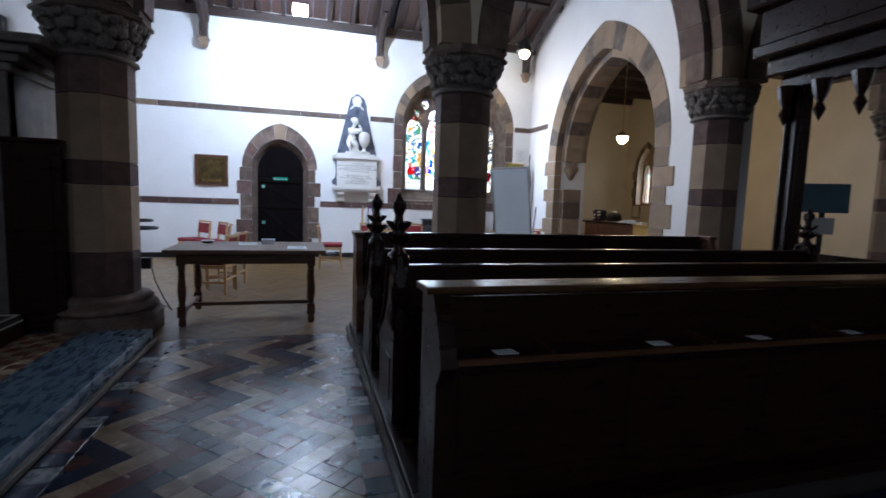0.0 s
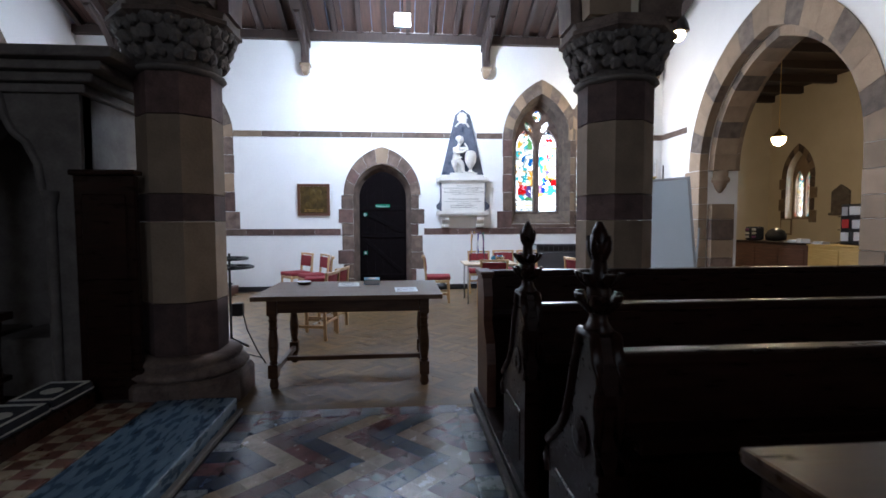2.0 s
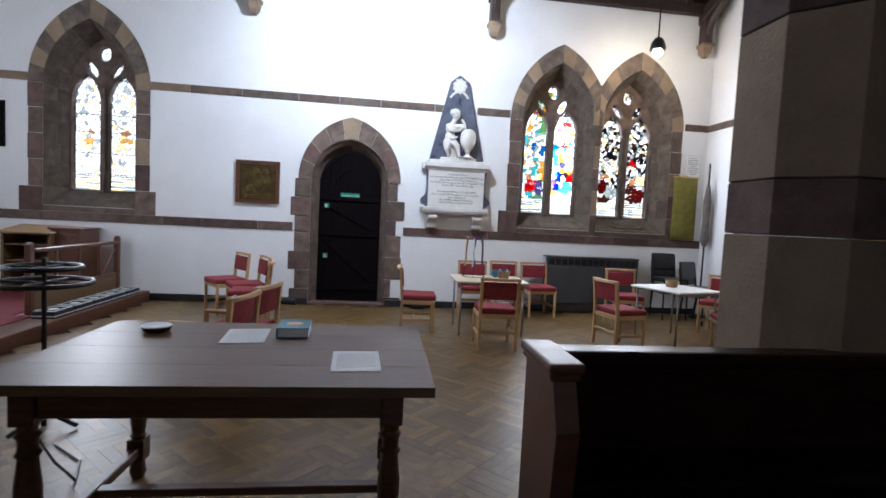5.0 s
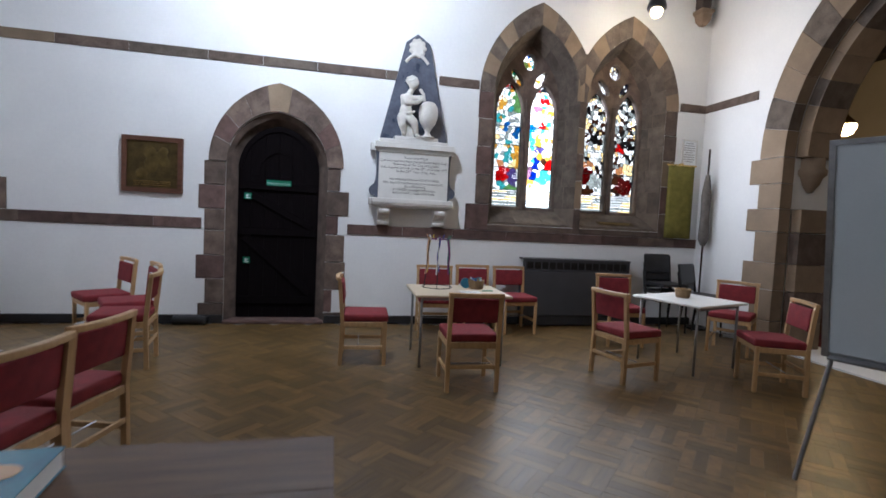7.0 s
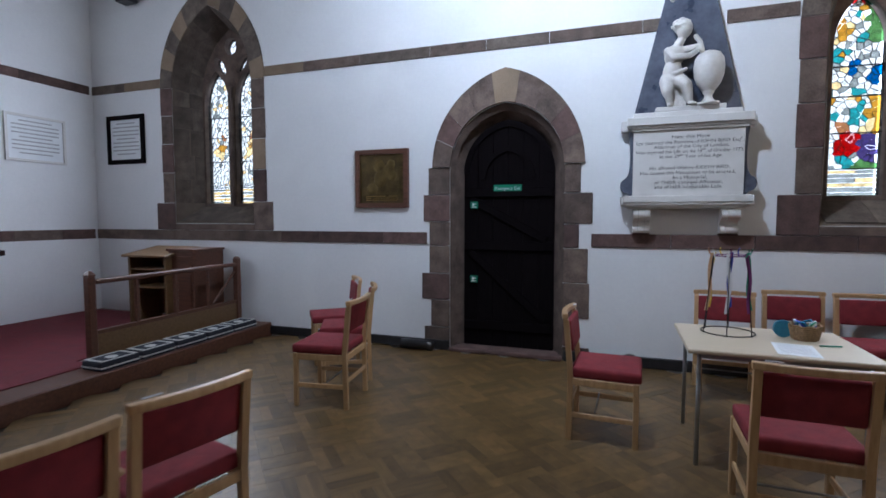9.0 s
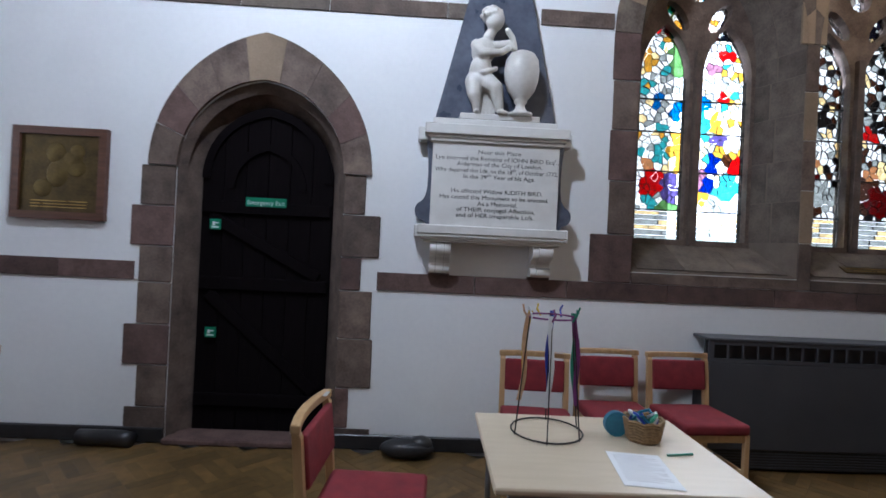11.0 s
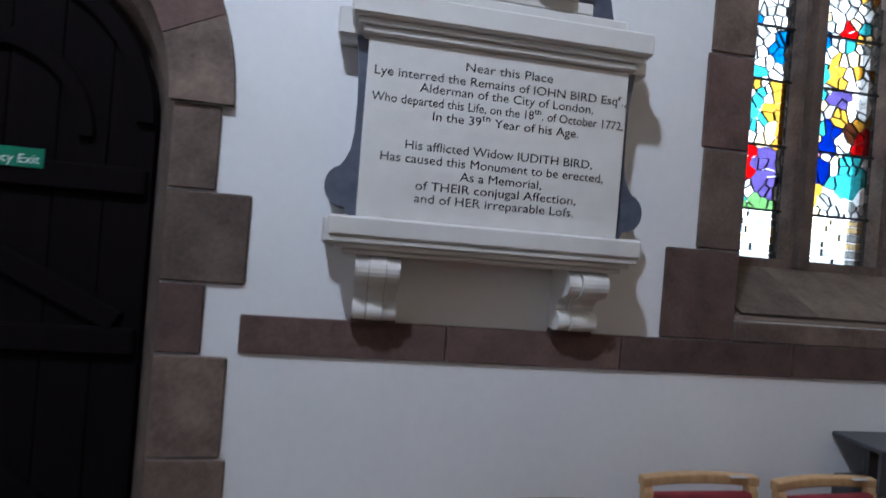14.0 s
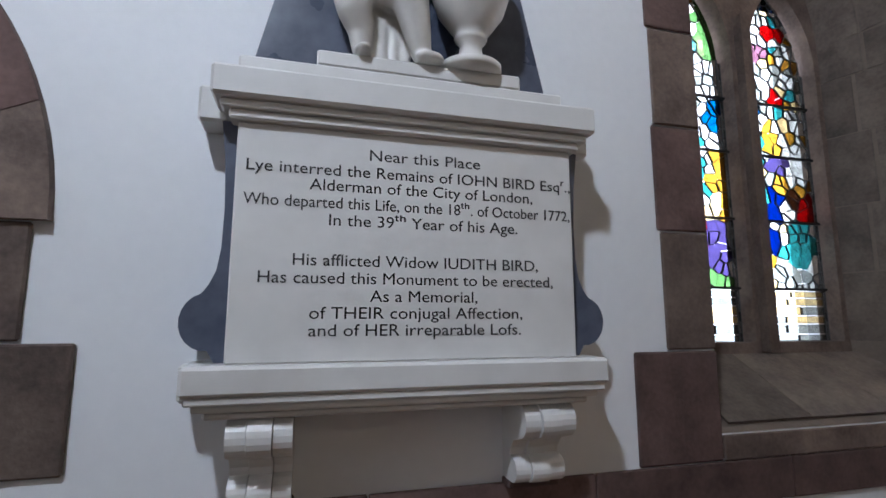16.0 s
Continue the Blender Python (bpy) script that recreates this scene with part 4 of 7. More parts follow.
quoins(w5, 0.5, 1, [0.3, 0.2], [1.4, 1.8, 2.2, 2.55, 2.9], -0.012, 0, [STONE_B, STONE_M])
part("pane", plate([opening(0, 0.5, 1.5, 2.9, 0.9)], 0.3, 0.304), GLASS_CANOPY, w5)
part("sky_backdrop", box(-1.0, 1.0, 0.9, 0.91, 0.8, 4.6), SKY_GLOW, w5, "overcast sky outside")
w6 = thing("window_6", "tall nave window with pale leaded glass", "window", pose(16.8, -9.2, 0, 0, 0, -90), "", "structure")
part("frame", plate([opening(0, 0.78, 1.15, 3.4, 1.35), lancet(-0.36, 0.3, 1.3, 3.3, 0.7), lancet(0.36, 0.3, 1.3, 3.3, 0.7)], 0.25, 0.4), STONE_B, w6)
part("pane", plate([opening(0, 0.75, 1.2, 3.4, 1.3)], 0.3, 0.304), GLASS_PALE, w6)
part("sky_backdrop", box(-1.5, 1.5, 1.2, 1.21, 0.5, 5.5), SKY_GLOW, w6, "overcast sky outside")
# invented window behind the camera, only there to carry the nave fill
w7 = thing("window_7", "added unseen nave window that lets in fill light", "window", pose(0.5, -19.3, 0, 0, 0, 180), "", "structure")
part("frame", plate([opening(0, 2.15, 2.5, 5.6, 2.7)] + [lancet(-1.4 + 0.7 * k, 0.3, 2.7, 5.4, 0.6) for k in range(5)], 0.3, 0.5), STONE_B, w7)
part("pane", plate([opening(0, 2.1, 2.6, 5.6, 2.6)], 0.38, 0.384), GLASS_PALE, w7)

# stone arch in the east wall
e = thing("arch_east", "wide pointed arch of dressed buff sandstone", "arch", EAST, "", "structure")
arch_stones(e, 3.15, 1.70, 2.06, 2.452, 2.09, 2.62, -0.015, 0.16, 18, [STONE_B, STONE_R, STONE_B])
arch_stones(e, 3.15, 1.55, 1.715, 2.452, 1.95, 2.1, 0.18, 0.62, 18, [STONE_B, STONE_B, STONE_R])
arch_stones(e, 3.15, 1.70, 2.06, 2.452, 2.09, 2.62, 0.64, 0.815, 18, [STONE_B])
js = [0.0, 0.35, 0.75, 1.1, 1.5, 1.8, 2.12, 2.45]
quoins(e, 1.45, -1, [0.50, 0.34], js, -0.015, 0.165, [STONE_B])
quoins(e, 4.85, 1, [0.34, 0.50], js, -0.015, 0.165, [STONE_B])
for s, x in ((-1, 1.45), (1, 4.85)):
    quoins(e, x, -s, [0.14], js[:-2], 0.17, 0.63, [STONE_B, STONE_M])
    b = lathe([(0.03, 2.02), (0.10, 2.12), (0.13, 2.2), (0.17, 2.24), (0.17, 2.30), (0.14, 2.33), (0.14, 2.45)], 12)
    part("corbel_shaft", moved(b, Matrix.Translation((x - s * 0.02, 0.40, 0))), STONE_B, e, smooth=True)


# ---- the door ----
def aisle_door():
    d = thing("door_1", "closed black boarded door in a pointed moulded sandstone doorway", "door", pose(DOOR_X, 0, 0), "", "structure")
    leaf = opening(0, 0.505, 0.03, 1.99, 0.57, 12)
    part("door_backing", plate([leaf], 0.19, 0.23), DOOR_WOOD, d)
    half = 0.503
    edges = [-0.503, -0.34, -0.17, 0.0, 0.17, 0.34, 0.503]
    curve = arch_curve(0, 0.503, 1.99, 0.57, 24)
    for x0, x1 in zip(edges, edges[1:]):
        top = [(x, z) for x, z in curve if x0 + 0.004 < x < x1 - 0.004]
        def height(x):
            for p, q in zip(curve, curve[1:]):
                if p[0] <= x <= q[0]:
                    return p[1] + (q[1] - p[1]) * (x - p[0]) / max(1e-6, q[0] - p[0])
            return 1.99
        a0, a1 = x0 + 0.003, x1 - 0.003
        part("plank", plate([[(a0, 0.035), (a0, height(a0))] + top + [(a1, height(a1)), (a1, 0.035)]], 0.165, 0.189), DOOR_WOOD, d)
    for z in (1.77, 1.18, 0.28):
        part("ledge", box(-0.49, 0.49, 0.135, 0.164, z - 0.05, z + 0.05, 0.008), DOOR_WOOD, d)
    for z0, z1 in ((1.70, 1.25), (1.11, 0.36)):
        own = box(-0.52, 0.52, 0.138, 0.163, -0.045, 0.045, 0.008)
        ang = math.degrees(math.atan2(z1 - z0, 0.85))
        length = math.hypot(z1 - z0, 0.85)
        moved(own, Matrix.Translation((0, 0, (z0 + z1) / 2)) @ pose(0, 0, 0, 0, -ang, 0) @ Matrix.Diagonal((length / 1.04, 1, 1, 1)))
        part("brace", own, DOOR_WOOD, d)
    ring = arch_curve(0, 0.30, 1.92, 0.36, 12)
    inner = arch_curve(0, 0.25, 1.92, 0.30, 12)
    part("arched_rib", plate([ring + inner[::-1]], 0.14, 0.164), DOOR_WOOD, d)
    ring = arch_curve(0, 0.50, 1.99, 0.565, 12)
    inner = arch_curve(0, 0.44, 1.99, 0.50, 12)
    part("arched_rib", plate([ring + inner[::-1]], 0.14, 0.164), DOOR_WOOD, d)
    outer = [(x, 0.0, z) for x, z in opening(0, 0.625, 0.0, 2.02, 0.70, 12)]
    mid = [(x, 0.06, z) for x, z in opening(0, 0.57, 0.0, 2.0, 0.64, 12)]
    mid2 = [(x, 0.07, z) for x, z in opening(0, 0.60, 0.0, 2.01, 0.67, 12)]
    inn = [(x, 0.20, z) for x, z in opening(0, 0.50, 0.0, 1.99, 0.56, 12)]
    b = loft(outer, mid)
    loft(mid, mid2, b)
    loft(mid2, inn, b)
    part("moulded_reveal", b, STONE_M, d, "moulded and chamfered sandstone reveal")
    arch_stones(d, 0, 0.61, 0.82, 2.05, 0.665, 1.02, -0.03, 0.01, 9, [STONE_M, STONE_D, STONE_M, STONE_M, STONE_B, STONE_M, STONE_M, STONE_D, STONE_M], "hood_stone")
    js = [0.0, 0.15, 0.45, 0.82, 1.18, 1.43, 1.75, 2.05]
    quoins(d, 0.62, 1, [0.27, 0.10, 0.26, 0.24, 0.15, 0.28, 0.16], js, -0.014, 0.0, [STONE_M, STONE_D, STONE_M])
    js = [0.0, 0.26, 0.57, 0.87, 1.18, 1.45, 1.75, 2.05]
    quoins(d, -0.62, -1, [0.30, 0.22, 0.33, 0.24, 0.24, 0.31, 0.25], js, -0.014, 0.0, [STONE_M, STONE_M, STONE_D])
    part("threshold", box(-0.62, 0.62, -0.06, 0.2, 0.0, 0.045, 0.01), STONE_D, d, "worn stone threshold")
    s = part("exit_sign", box(-0.155, 0.155, 0.128, 0.134, 1.785, 1.855, 0.002), GREEN_SIGN, d, "green emergency exit sign with white lettering")
    text_line("Emergency Exit", s, Matrix.Translation((0, 0.127, 1.80)) @ pose(0, 0, 0, 90), 0.046, WHITE_PAINT)
    for z in (1.635, 0.803):
        s = part("arrow_sign", box(-0.42, -0.335, 0.128, 0.134, z - 0.04, z + 0.04, 0.002), GREEN_SIGN, d, "small green pictogram sign")
        b = box(-0.405, -0.35, 0.125, 0.1285, z - 0.028, z - 0.016)
        box(-0.398, -0.378, 0.125, 0.1285, z - 0.01, z + 0.02, bm=b)
        box(-0.378, -0.352, 0.125, 0.1285, z + 0.006, z + 0.016, bm=b)
        part("pictogram", b, WHITE_PAINT, s)


def text_line(body, parent, m, size, mat, align="CENTER", width=None, shear=0.0):
    cu = bpy.data.curves.new("lettering", "FONT")
    cu.body, cu.size, cu.align_x, cu.extrude, cu.shear = body, size, align, 0.0006, shear
    cu.resolution_u = 3
    cu.materials.append(mat)
    ob = new("lettering", cu)
    ob.parent = parent
    k = 1.0
    if width:
        bpy.context.view_layer.update()
        k = width / max(0.01, ob.dimensions.x)
    ob.matrix_basis = m @ Matrix.Diagonal((k, 1, 1, 1))
    return ob


aisle_door()


# ---- the monument ----
def wall_monument():
    m = thing("wall_monument", "white marble wall tablet with a dark pyramid, inscription and scrolled brackets", "monument", pose(1.89, 0, 0))
    part("pyramid", plate([[(-0.46, 2.44), (0.47, 2.44), (0.165, 3.76), (0.0, 3.875), (-0.15, 3.76)]], -0.06, 0.0), MARBLE_G, m, "dark grey marble pyramid slab")
    b = plate([[(0.0, 3.8), (-0.055, 3.77), (-0.075, 3.70), (-0.055, 3.62), (0.0, 3.58), (0.055, 3.62), (0.075, 3.70), (0.055, 3.77)]], -0.085, -0.058)
    for sx in (-1, 1):
        tube([(sx * 0.05, -0.065, 3.60), (sx * 0.11, -0.065, 3.55), (sx * 0.15, -0.062, 3.50)], 0.022, 6, bm=b)
    crest = part("crest", b, STATUE_M, m, "small carved marble crest")
    for k in range(9):
        a = 2 * math.pi * k / 9
        part("boss", blob(bmesh.new(), 0.085 * math.cos(a), -0.07, 3.69 + 0.095 * math.sin(a), 0.035, 0.021, 0.035), STATUE_M, crest, smooth=True)
    part("slab", box(-0.455, 0.47, -0.17, -0.0, 1.70, 2.30, 0.004), MARBLE_W, m, "white marble slab with engraved inscription")
    part("cornice_fillet", box(-0.475, 0.49, -0.19, 0.0, 2.30, 2.325, 0.005), MARBLE_W, m)
    part("cornice_ovolo", box(-0.495, 0.51, -0.205, 0.0, 2.325, 2.345, 0.008, seg=2), MARBLE_W, m)
    part("cornice", box(-0.515, 0.53, -0.225, 0.0, 2.345, 2.425, 0.008), MARBLE_W, m)
    part("cornice_back", box(-0.565, 0.575, -0.105, 0.0, 2.318, 2.418, 0.008), MARBLE_W, m)
    part("shelf_back", box(-0.565, 0.575, -0.11, 0.0, 1.606, 1.698, 0.008), MARBLE_W, m)
    part("upper_step", box(-0.46, 0.44, -0.19, 0.0, 2.425, 2.47, 0.006), MARBLE_W, m)
    part("upper_step", box(-0.27, 0.31, -0.185, 0.0, 2.47, 2.515, 0.006), MARBLE_W, m)
    part("shelf", box(-0.54, 0.545, -0.215, 0.0, 1.632, 1.70, 0.008), MARBLE_W, m)
    part("shelf_fillet", box(-0.53, 0.535, -0.205, 0.0, 1.612, 1.632, 0.004), MARBLE_W, m)
    part("shelf_moulding", box(-0.515, 0.52, -0.19, 0.0, 1.594, 1.612, 0.006, seg=2), MARBLE_W, m)
    part("shelf_moulding", box(-0.495, 0.50, -0.17, 0.0, 1.575, 1.594, 0.006), MARBLE_W, m)
    for s in (-1, 1):
        line = [(0.44, 2.31), (0.505, 2.31), (0.492, 2.2), (0.487, 2.08), (0.489, 1.98), (0.497, 1.925), (0.512, 1.89), (0.522, 1.875)]
        line += [(0.512 + 0.062 * math.cos(q), 1.80 + 0.07 * math.sin(q)) for q in [radians(75 - 17 * j) for j in range(11)]] + [(0.49, 1.702), (0.44, 1.702)]
        part("side_scroll", plate([[(s * x + 0.008, z) for x, z in line]], -0.135, 0.0), MARBLE_G, m, "blue-grey marble side scroll")
        cx = 0.008 + s * 0.375
        prof = [(0.0, 1.575), (-0.10, 1.575)]
        prof += [(-0.125 + 0.05 * math.cos(q), 1.527 + 0.048 * math.sin(q)) for q in [radians(100 + 18 * j) for j in range(10)]]
        prof += [(-0.085, 1.465), (-0.062, 1.44), (-0.055, 1.42)]
        prof += [(-0.068 + 0.034 * math.cos(q), 1.382 + 0.035 * math.sin(q)) for q in [radians(110 + 20 * j) for j in range(9)]]
        prof += [(0.0, 1.347)]
        br = None
        for k, (x0, x1, grow) in enumerate(((-0.075, -0.03, 0.0), (-0.028, 0.028, 0.010), (0.03, 0.075, 0.0))):
            line = [(y - (grow if y < -0.01 else 0), z) for y, z in prof]
            own = plate([line], cx + x0, cx + x1)
            moved(own, Matrix(((0, 1, 0, 0), (1, 0, 0, 0), (0, 0, 1, 0), (0, 0, 0, 1))))
            if br is None:
                br = part("bracket", own, MARBLE_W, m, "scrolled white marble bracket")
            else:
                part("flute", own, MARBLE_W, br)
        # shade between the flutes, painted as thin dark grey strips
        for x0 in (-0.0295, 0.0285):
            own = plate([[(y + 0.008, z) for y, z in prof]], cx + x0, cx + x0 + 0.002)
            moved(own, Matrix(((0, 1, 0, 0), (1, 0, 0, 0), (0, 0, 1, 0), (0, 0, 0, 1))))
            part("groove", own, STONE_CARVED, br)
        part("bracket_foot", box(cx - 0.08, cx + 0.08, -0.055, 0.0, 1.325, 1.347, 0.004), STONE_D, br)
    lines = [("Near this Place", -0.125, 0.185, 2.232), ("Lye interred the Remains of IOHN BIRD Esq\u02b3.,", -0.43, 0.465, 2.184), ("Alderman of the City of London,", -0.275, 0.345, 2.143),
             ("Who departed this Life, on the 18\u1d57\u02b0. of October 1772,", -0.432, 0.462, 2.097), ("In the 39\u1d57\u02b0 Year of his Age.", -0.225, 0.295, 2.052),
             ("His afflicted Widow IUDITH BIRD,", -0.31, 0.355, 1.948), ("Has caused this Monument to be erected,", -0.39, 0.40, 1.903), ("As a Memorial,", -0.115, 0.175, 1.858),
             ("of THEIR conjugal Affection,", -0.265, 0.305, 1.815), ("and of HER irreparable Lofs.", -0.265, 0.30, 1.772)]
    for body, x0, x1, z in lines:
        text_line(body, m, Matrix.Translation(((x0 + x1) / 2, -0.1712, z - 0.008)) @ pose(0, 0, 0, 90), 0.043, INK, "CENTER", x1 - x0)


def blob(bm, x, y, z, rx, ry, rz, turn=(0, 0, 0)):
    own = bmesh.new()
    bmesh.ops.create_icosphere(own, subdivisions=3, radius=1.0)
    moved(own, Matrix.Translation((x, y, z)) @ Euler([radians(a) for a in turn]).to_matrix().to_4x4() @ Matrix.Diagonal((rx, ry, rz, 1)))
    return join(bm, own)


def limb(bm, points):
    """A tapering chain of rounded lumps along (x, y, z, radius)."""
    for p, q in zip(points, points[1:]):
        for k in range(15):
            f = k / 14
            r = p[3] + (q[3] - p[3]) * f
            own = bmesh.new()
            bmesh.ops.create_icosphere(own, subdivisions=2, radius=r)
            moved(own, Matrix.Translation([p[i] + (q[i] - p[i]) * f for i in range(3)]))
            join(bm, own)
    return bm


def marble_statue():
    b = bmesh.new()
    blob(b, -0.135, -0.14, 2.84, 0.082, 0.07, 0.115, (0, 6, 0))
    blob(b, -0.12, -0.14, 2.98, 0.088, 0.07, 0.10, (0, 10, 0))
    blob(b, -0.15, -0.13, 2.765, 0.092, 0.08, 0.08)
    limb(b, [(-0.18, -0.14, 2.75, 0.068), (-0.175, -0.165, 2.66, 0.052), (-0.155, -0.15, 2.61, 0.04), (-0.15, -0.145, 2.545, 0.028)])
    limb(b, [(-0.09, -0.15, 2.76, 0.07), (-0.025, -0.19, 2.70, 0.056), (-0.005, -0.185, 2.62, 0.043), (0.015, -0.17, 2.545, 0.03)])
    blob(b, -0.15, -0.175, 2.528, 0.026, 0.045, 0.017)
    blob(b, 0.035, -0.19, 2.528, 0.045, 0.03, 0.018, (0, 0, 15))
    limb(b, [(-0.175, -0.15, 3.02, 0.042), (-0.13, -0.205, 2.94, 0.036), (0.0, -0.215, 2.95, 0.028), (0.05, -0.20, 2.985, 0.024)])
    limb(b, [(-0.05, -0.14, 3.02, 0.038), (0.05, -0.165, 3.03, 0.032), (0.10, -0.17, 3.0, 0.026), (0.085, -0.18, 3.07, 0.022), (0.045, -0.19, 3.12, 0.022)])
    limb(b, [(-0.09, -0.145, 3.08, 0.04), (-0.06, -0.15, 3.13, 0.036)])
    blob(b, -0.045, -0.165, 3.195, 0.066, 0.068, 0.076, (0, 20, 0))
    blob(b, -0.065, -0.15, 3.23, 0.078, 0.074, 0.066, (0, 20, 0))
    rnd = random.Random(5)
    for k in range(40):
        a, c = rnd.uniform(0, 6.28), rnd.uniform(-0.2, 1)
        r = math.sqrt(max(0.1, 1 - c * c))
        blob(b, -0.068 + 0.076 * r * math.cos(a), -0.15 + 0.07 * r * math.sin(a), 3.232 + 0.062 * c, 0.018, 0.018, 0.015)
    for k in range(8):
        x = -0.135 + 0.017 * k
        limb(b, [(x, -0.12, 2.80 - 0.012 * k, 0.017), (x + 0.008 * math.sin(k * 2), -0.125, 2.66, 0.017), (x + 0.014 * math.cos(k * 3), -0.13, 2.525, 0.013)])
    limb(b, [(-0.19, -0.16, 2.82, 0.02), (-0.11, -0.21, 2.80, 0.02), (-0.03, -0.19, 2.84, 0.018)])
    ob = new("marble_statue", finish(b, "marble_statue", STATUE_M, True))
    ob.location = (1.89, 0, 0)
    mod = ob.modifiers.new("merge", "REMESH")
    mod.mode, mod.voxel_size, mod.use_smooth_shade = "VOXEL", 0.006, True
    sm = ob.modifiers.new("soft", "SMOOTH")
    sm.iterations, sm.factor = 4, 0.6
    tagged(ob, "small white marble statue leaning on an urn", "statue")
    u = lathe([(0.09, 2.513), (0.09, 2.535), (0.055, 2.54), (0.05, 2.555), (0.036, 2.57), (0.032, 2.60), (0.045, 2.612), (0.05, 2.622), (0.045, 2.632), (0.06, 2.645), (0.10, 2.70), (0.122, 2.77), (0.128, 2.85), (0.118, 2.92), (0.09, 2.965), (0.05, 2.985), (0.015, 2.99)], 32)
    urn = new("marble_urn", finish(moved(u, Matrix.Translation((2.055, -0.16, 0)) @ Matrix.Diagonal((1, 0.85, 1, 1))), "marble_urn", STATUE_M, True))
    tagged(urn, "white marble urn with a turned foot on the tablet", "urn")


wall_monument()
marble_statue()


# ---- plaques and notices ----
def bronze_plaque():
    p = thing("bronze_plaque", "dark bronze memorial plaque with a soft golden glow", "plaque", pose(-1.275, 0, 1.945))
    part("frame", plate([[(-0.335, -0.335), (0.335, -0.335), (0.335, 0.335), (-0.335, 0.335)], [(-0.28, -0.28), (0.28, -0.28), (0.28, 0.28), (-0.28, 0.28)]], -0.045, 0.0), MAHOGANY, p, "dark wooden frame")
    part("panel", box(-0.285, 0.285, -0.025, -0.003, -0.285, 0.285), BRONZE, p)
    rnd = random.Random(2)
    # the plaque's golden glow, put in as flat lighter blobs
    for k in range(7):
        b = blob(bmesh.new(), rnd.uniform(-0.13, 0.13), -0.024, rnd.uniform(-0.12, 0.18), rnd.uniform(0.05, 0.09), 0.006, rnd.uniform(0.05, 0.1))
        part("relief", b, BRONZE_L, p, "golden glow shaped as low blobs of lighter bronze", True)
    b = bmesh.new()
    for k in range(3):
        box(-0.2, 0.2, -0.028, -0.0245, -0.25 + 0.022 * k, -0.243 + 0.022 * k, bm=b)
    part("lettering", b, BRASS, p)


bronze_plaque()


def framed_notice(m, w, h, label, mat_frame, border):
    n = thing("framed_notice", label, "notice", m)
    part("frame", plate([[(-w / 2, -h / 2), (w / 2, -h / 2), (w / 2, h / 2), (-w / 2, h / 2)], [(-w / 2 + border, -h / 2 + border), (w / 2 - border, -h / 2 + border), (w / 2 - border, h / 2 - border), (-w / 2 + border, h / 2 - border)]], -0.03, 0.0), mat_frame, n)
    s = part("sheet", box(-w / 2 + border, w / 2 - border, -0.012, -0.004, -h / 2 + border, h / 2 - border), PAPER, n)
    for k in range(9):
        ww = (w / 2 - border) * (0.85 if k % 4 else 0.6)
        z = h / 2 - border - (k + 1) * (h - 2 * border) / 10.5
        part("text_line", box(-ww, ww, -0.014, -0.0115, z - 0.008, z + 0.008), GREY_PRINT, s)


framed_notice(pose(-5.28, 0, 2.60), 0.70, 0.68, "black framed notice of printed names on the wall", DOOR_WOOD, 0.06)
framed_notice(pose(-5.92, -0.78, 2.52, 0, 0, 90), 0.72, 0.60, "pale marble wall tablet with grey lettering", MARBLE_W, 0.03)
framed_notice(pose(6.16, 0, 2.65), 0.26, 0.40, "small pale stone tablet beside the window", MARBLE_W, 0.02)


def loudspeaker():
    s = thing("wall_speaker", "small black loudspeaker high on the wall", "speaker", pose(-5.0, 0, 4.55))
    part("cabinet", box(-0.12, 0.12, -0.24, -0.06, -0.16, 0.16, 0.02), BLACKP, s)
    part("bracket", box(-0.03, 0.03, -0.06, 0.0, -0.05, 0.05), IRON, s)


loudspeaker()


# ---- lamps ----
def floodlight():
    f = thing("floodlight", "bright white floodlight hung under the roof", "floodlight", pose(0.62, -2.42, 4.72))
    part("housing", box(-0.14, 0.14, -0.08, 0.0, -0.11, 0.13, 0.02), BLACKP, f)
    part("lens", box(-0.12, 0.12, -0.092, -0.081, -0.09, 0.11, 0.004), LAMP_WHITE, f, "glowing lamp glass")
    part("rod", tube([(0, -0.04, 0.12), (0, -0.04, 1.84)], 0.012, 6), IRON, f)


def spotlamp(x, y, z, drop):
    f = thing("spotlamp", "warm spotlamp hung on a thin rod from the roof", "spotlamp", pose(x, y, z))
    part("shade", lathe([(0.06, 0.12), (0.10, 0.05), (0.12, -0.03), (0.12, -0.05), (0.03, -0.05)], 16), BLACKP, f, smooth=True)
    b = bmesh.new()
    bmesh.ops.create_icosphere(b, subdivisions=3, radius=0.075)
    part("bulb", moved(b, Matrix.Translation((0, 0, -0.09))), LAMP_WARM, f, "glowing bulb", True)
    part("rod", tube([(0, 0, 0.1), (0, 0, drop)], 0.012, 6), IRON, f)


def pendant_lamp(x, y, z, top):
    f = thing("pendant_lamp", "brass pendant lamp with a glowing glass bowl on a long rod", "pendant lamp", pose(x, y, z))
    part("bowl", lathe([(0.03, -0.19), (0.10, -0.15), (0.145, -0.06), (0.15, 0.0), (0.11, 0.03)], 20), LAMP_WARM, f, "glowing glass bowl", True)
    part("cap", lathe([(0.155, 0.0), (0.15, 0.03), (0.09, 0.09), (0.03, 0.15), (0.015, 0.2)], 20), BRASS, f, smooth=True)
    part("rod", tube([(0, 0, 0.18), (0, 0, top - z)], 0.009, 6), BRASS, f)


floodlight()
spotlamp(4.85, -0.85, 4.34, 1.52)
spotlamp(3.92, -4.85, 3.80, 3.95)
pendant_lamp(9.35, 0.2, 3.40, 5.9)


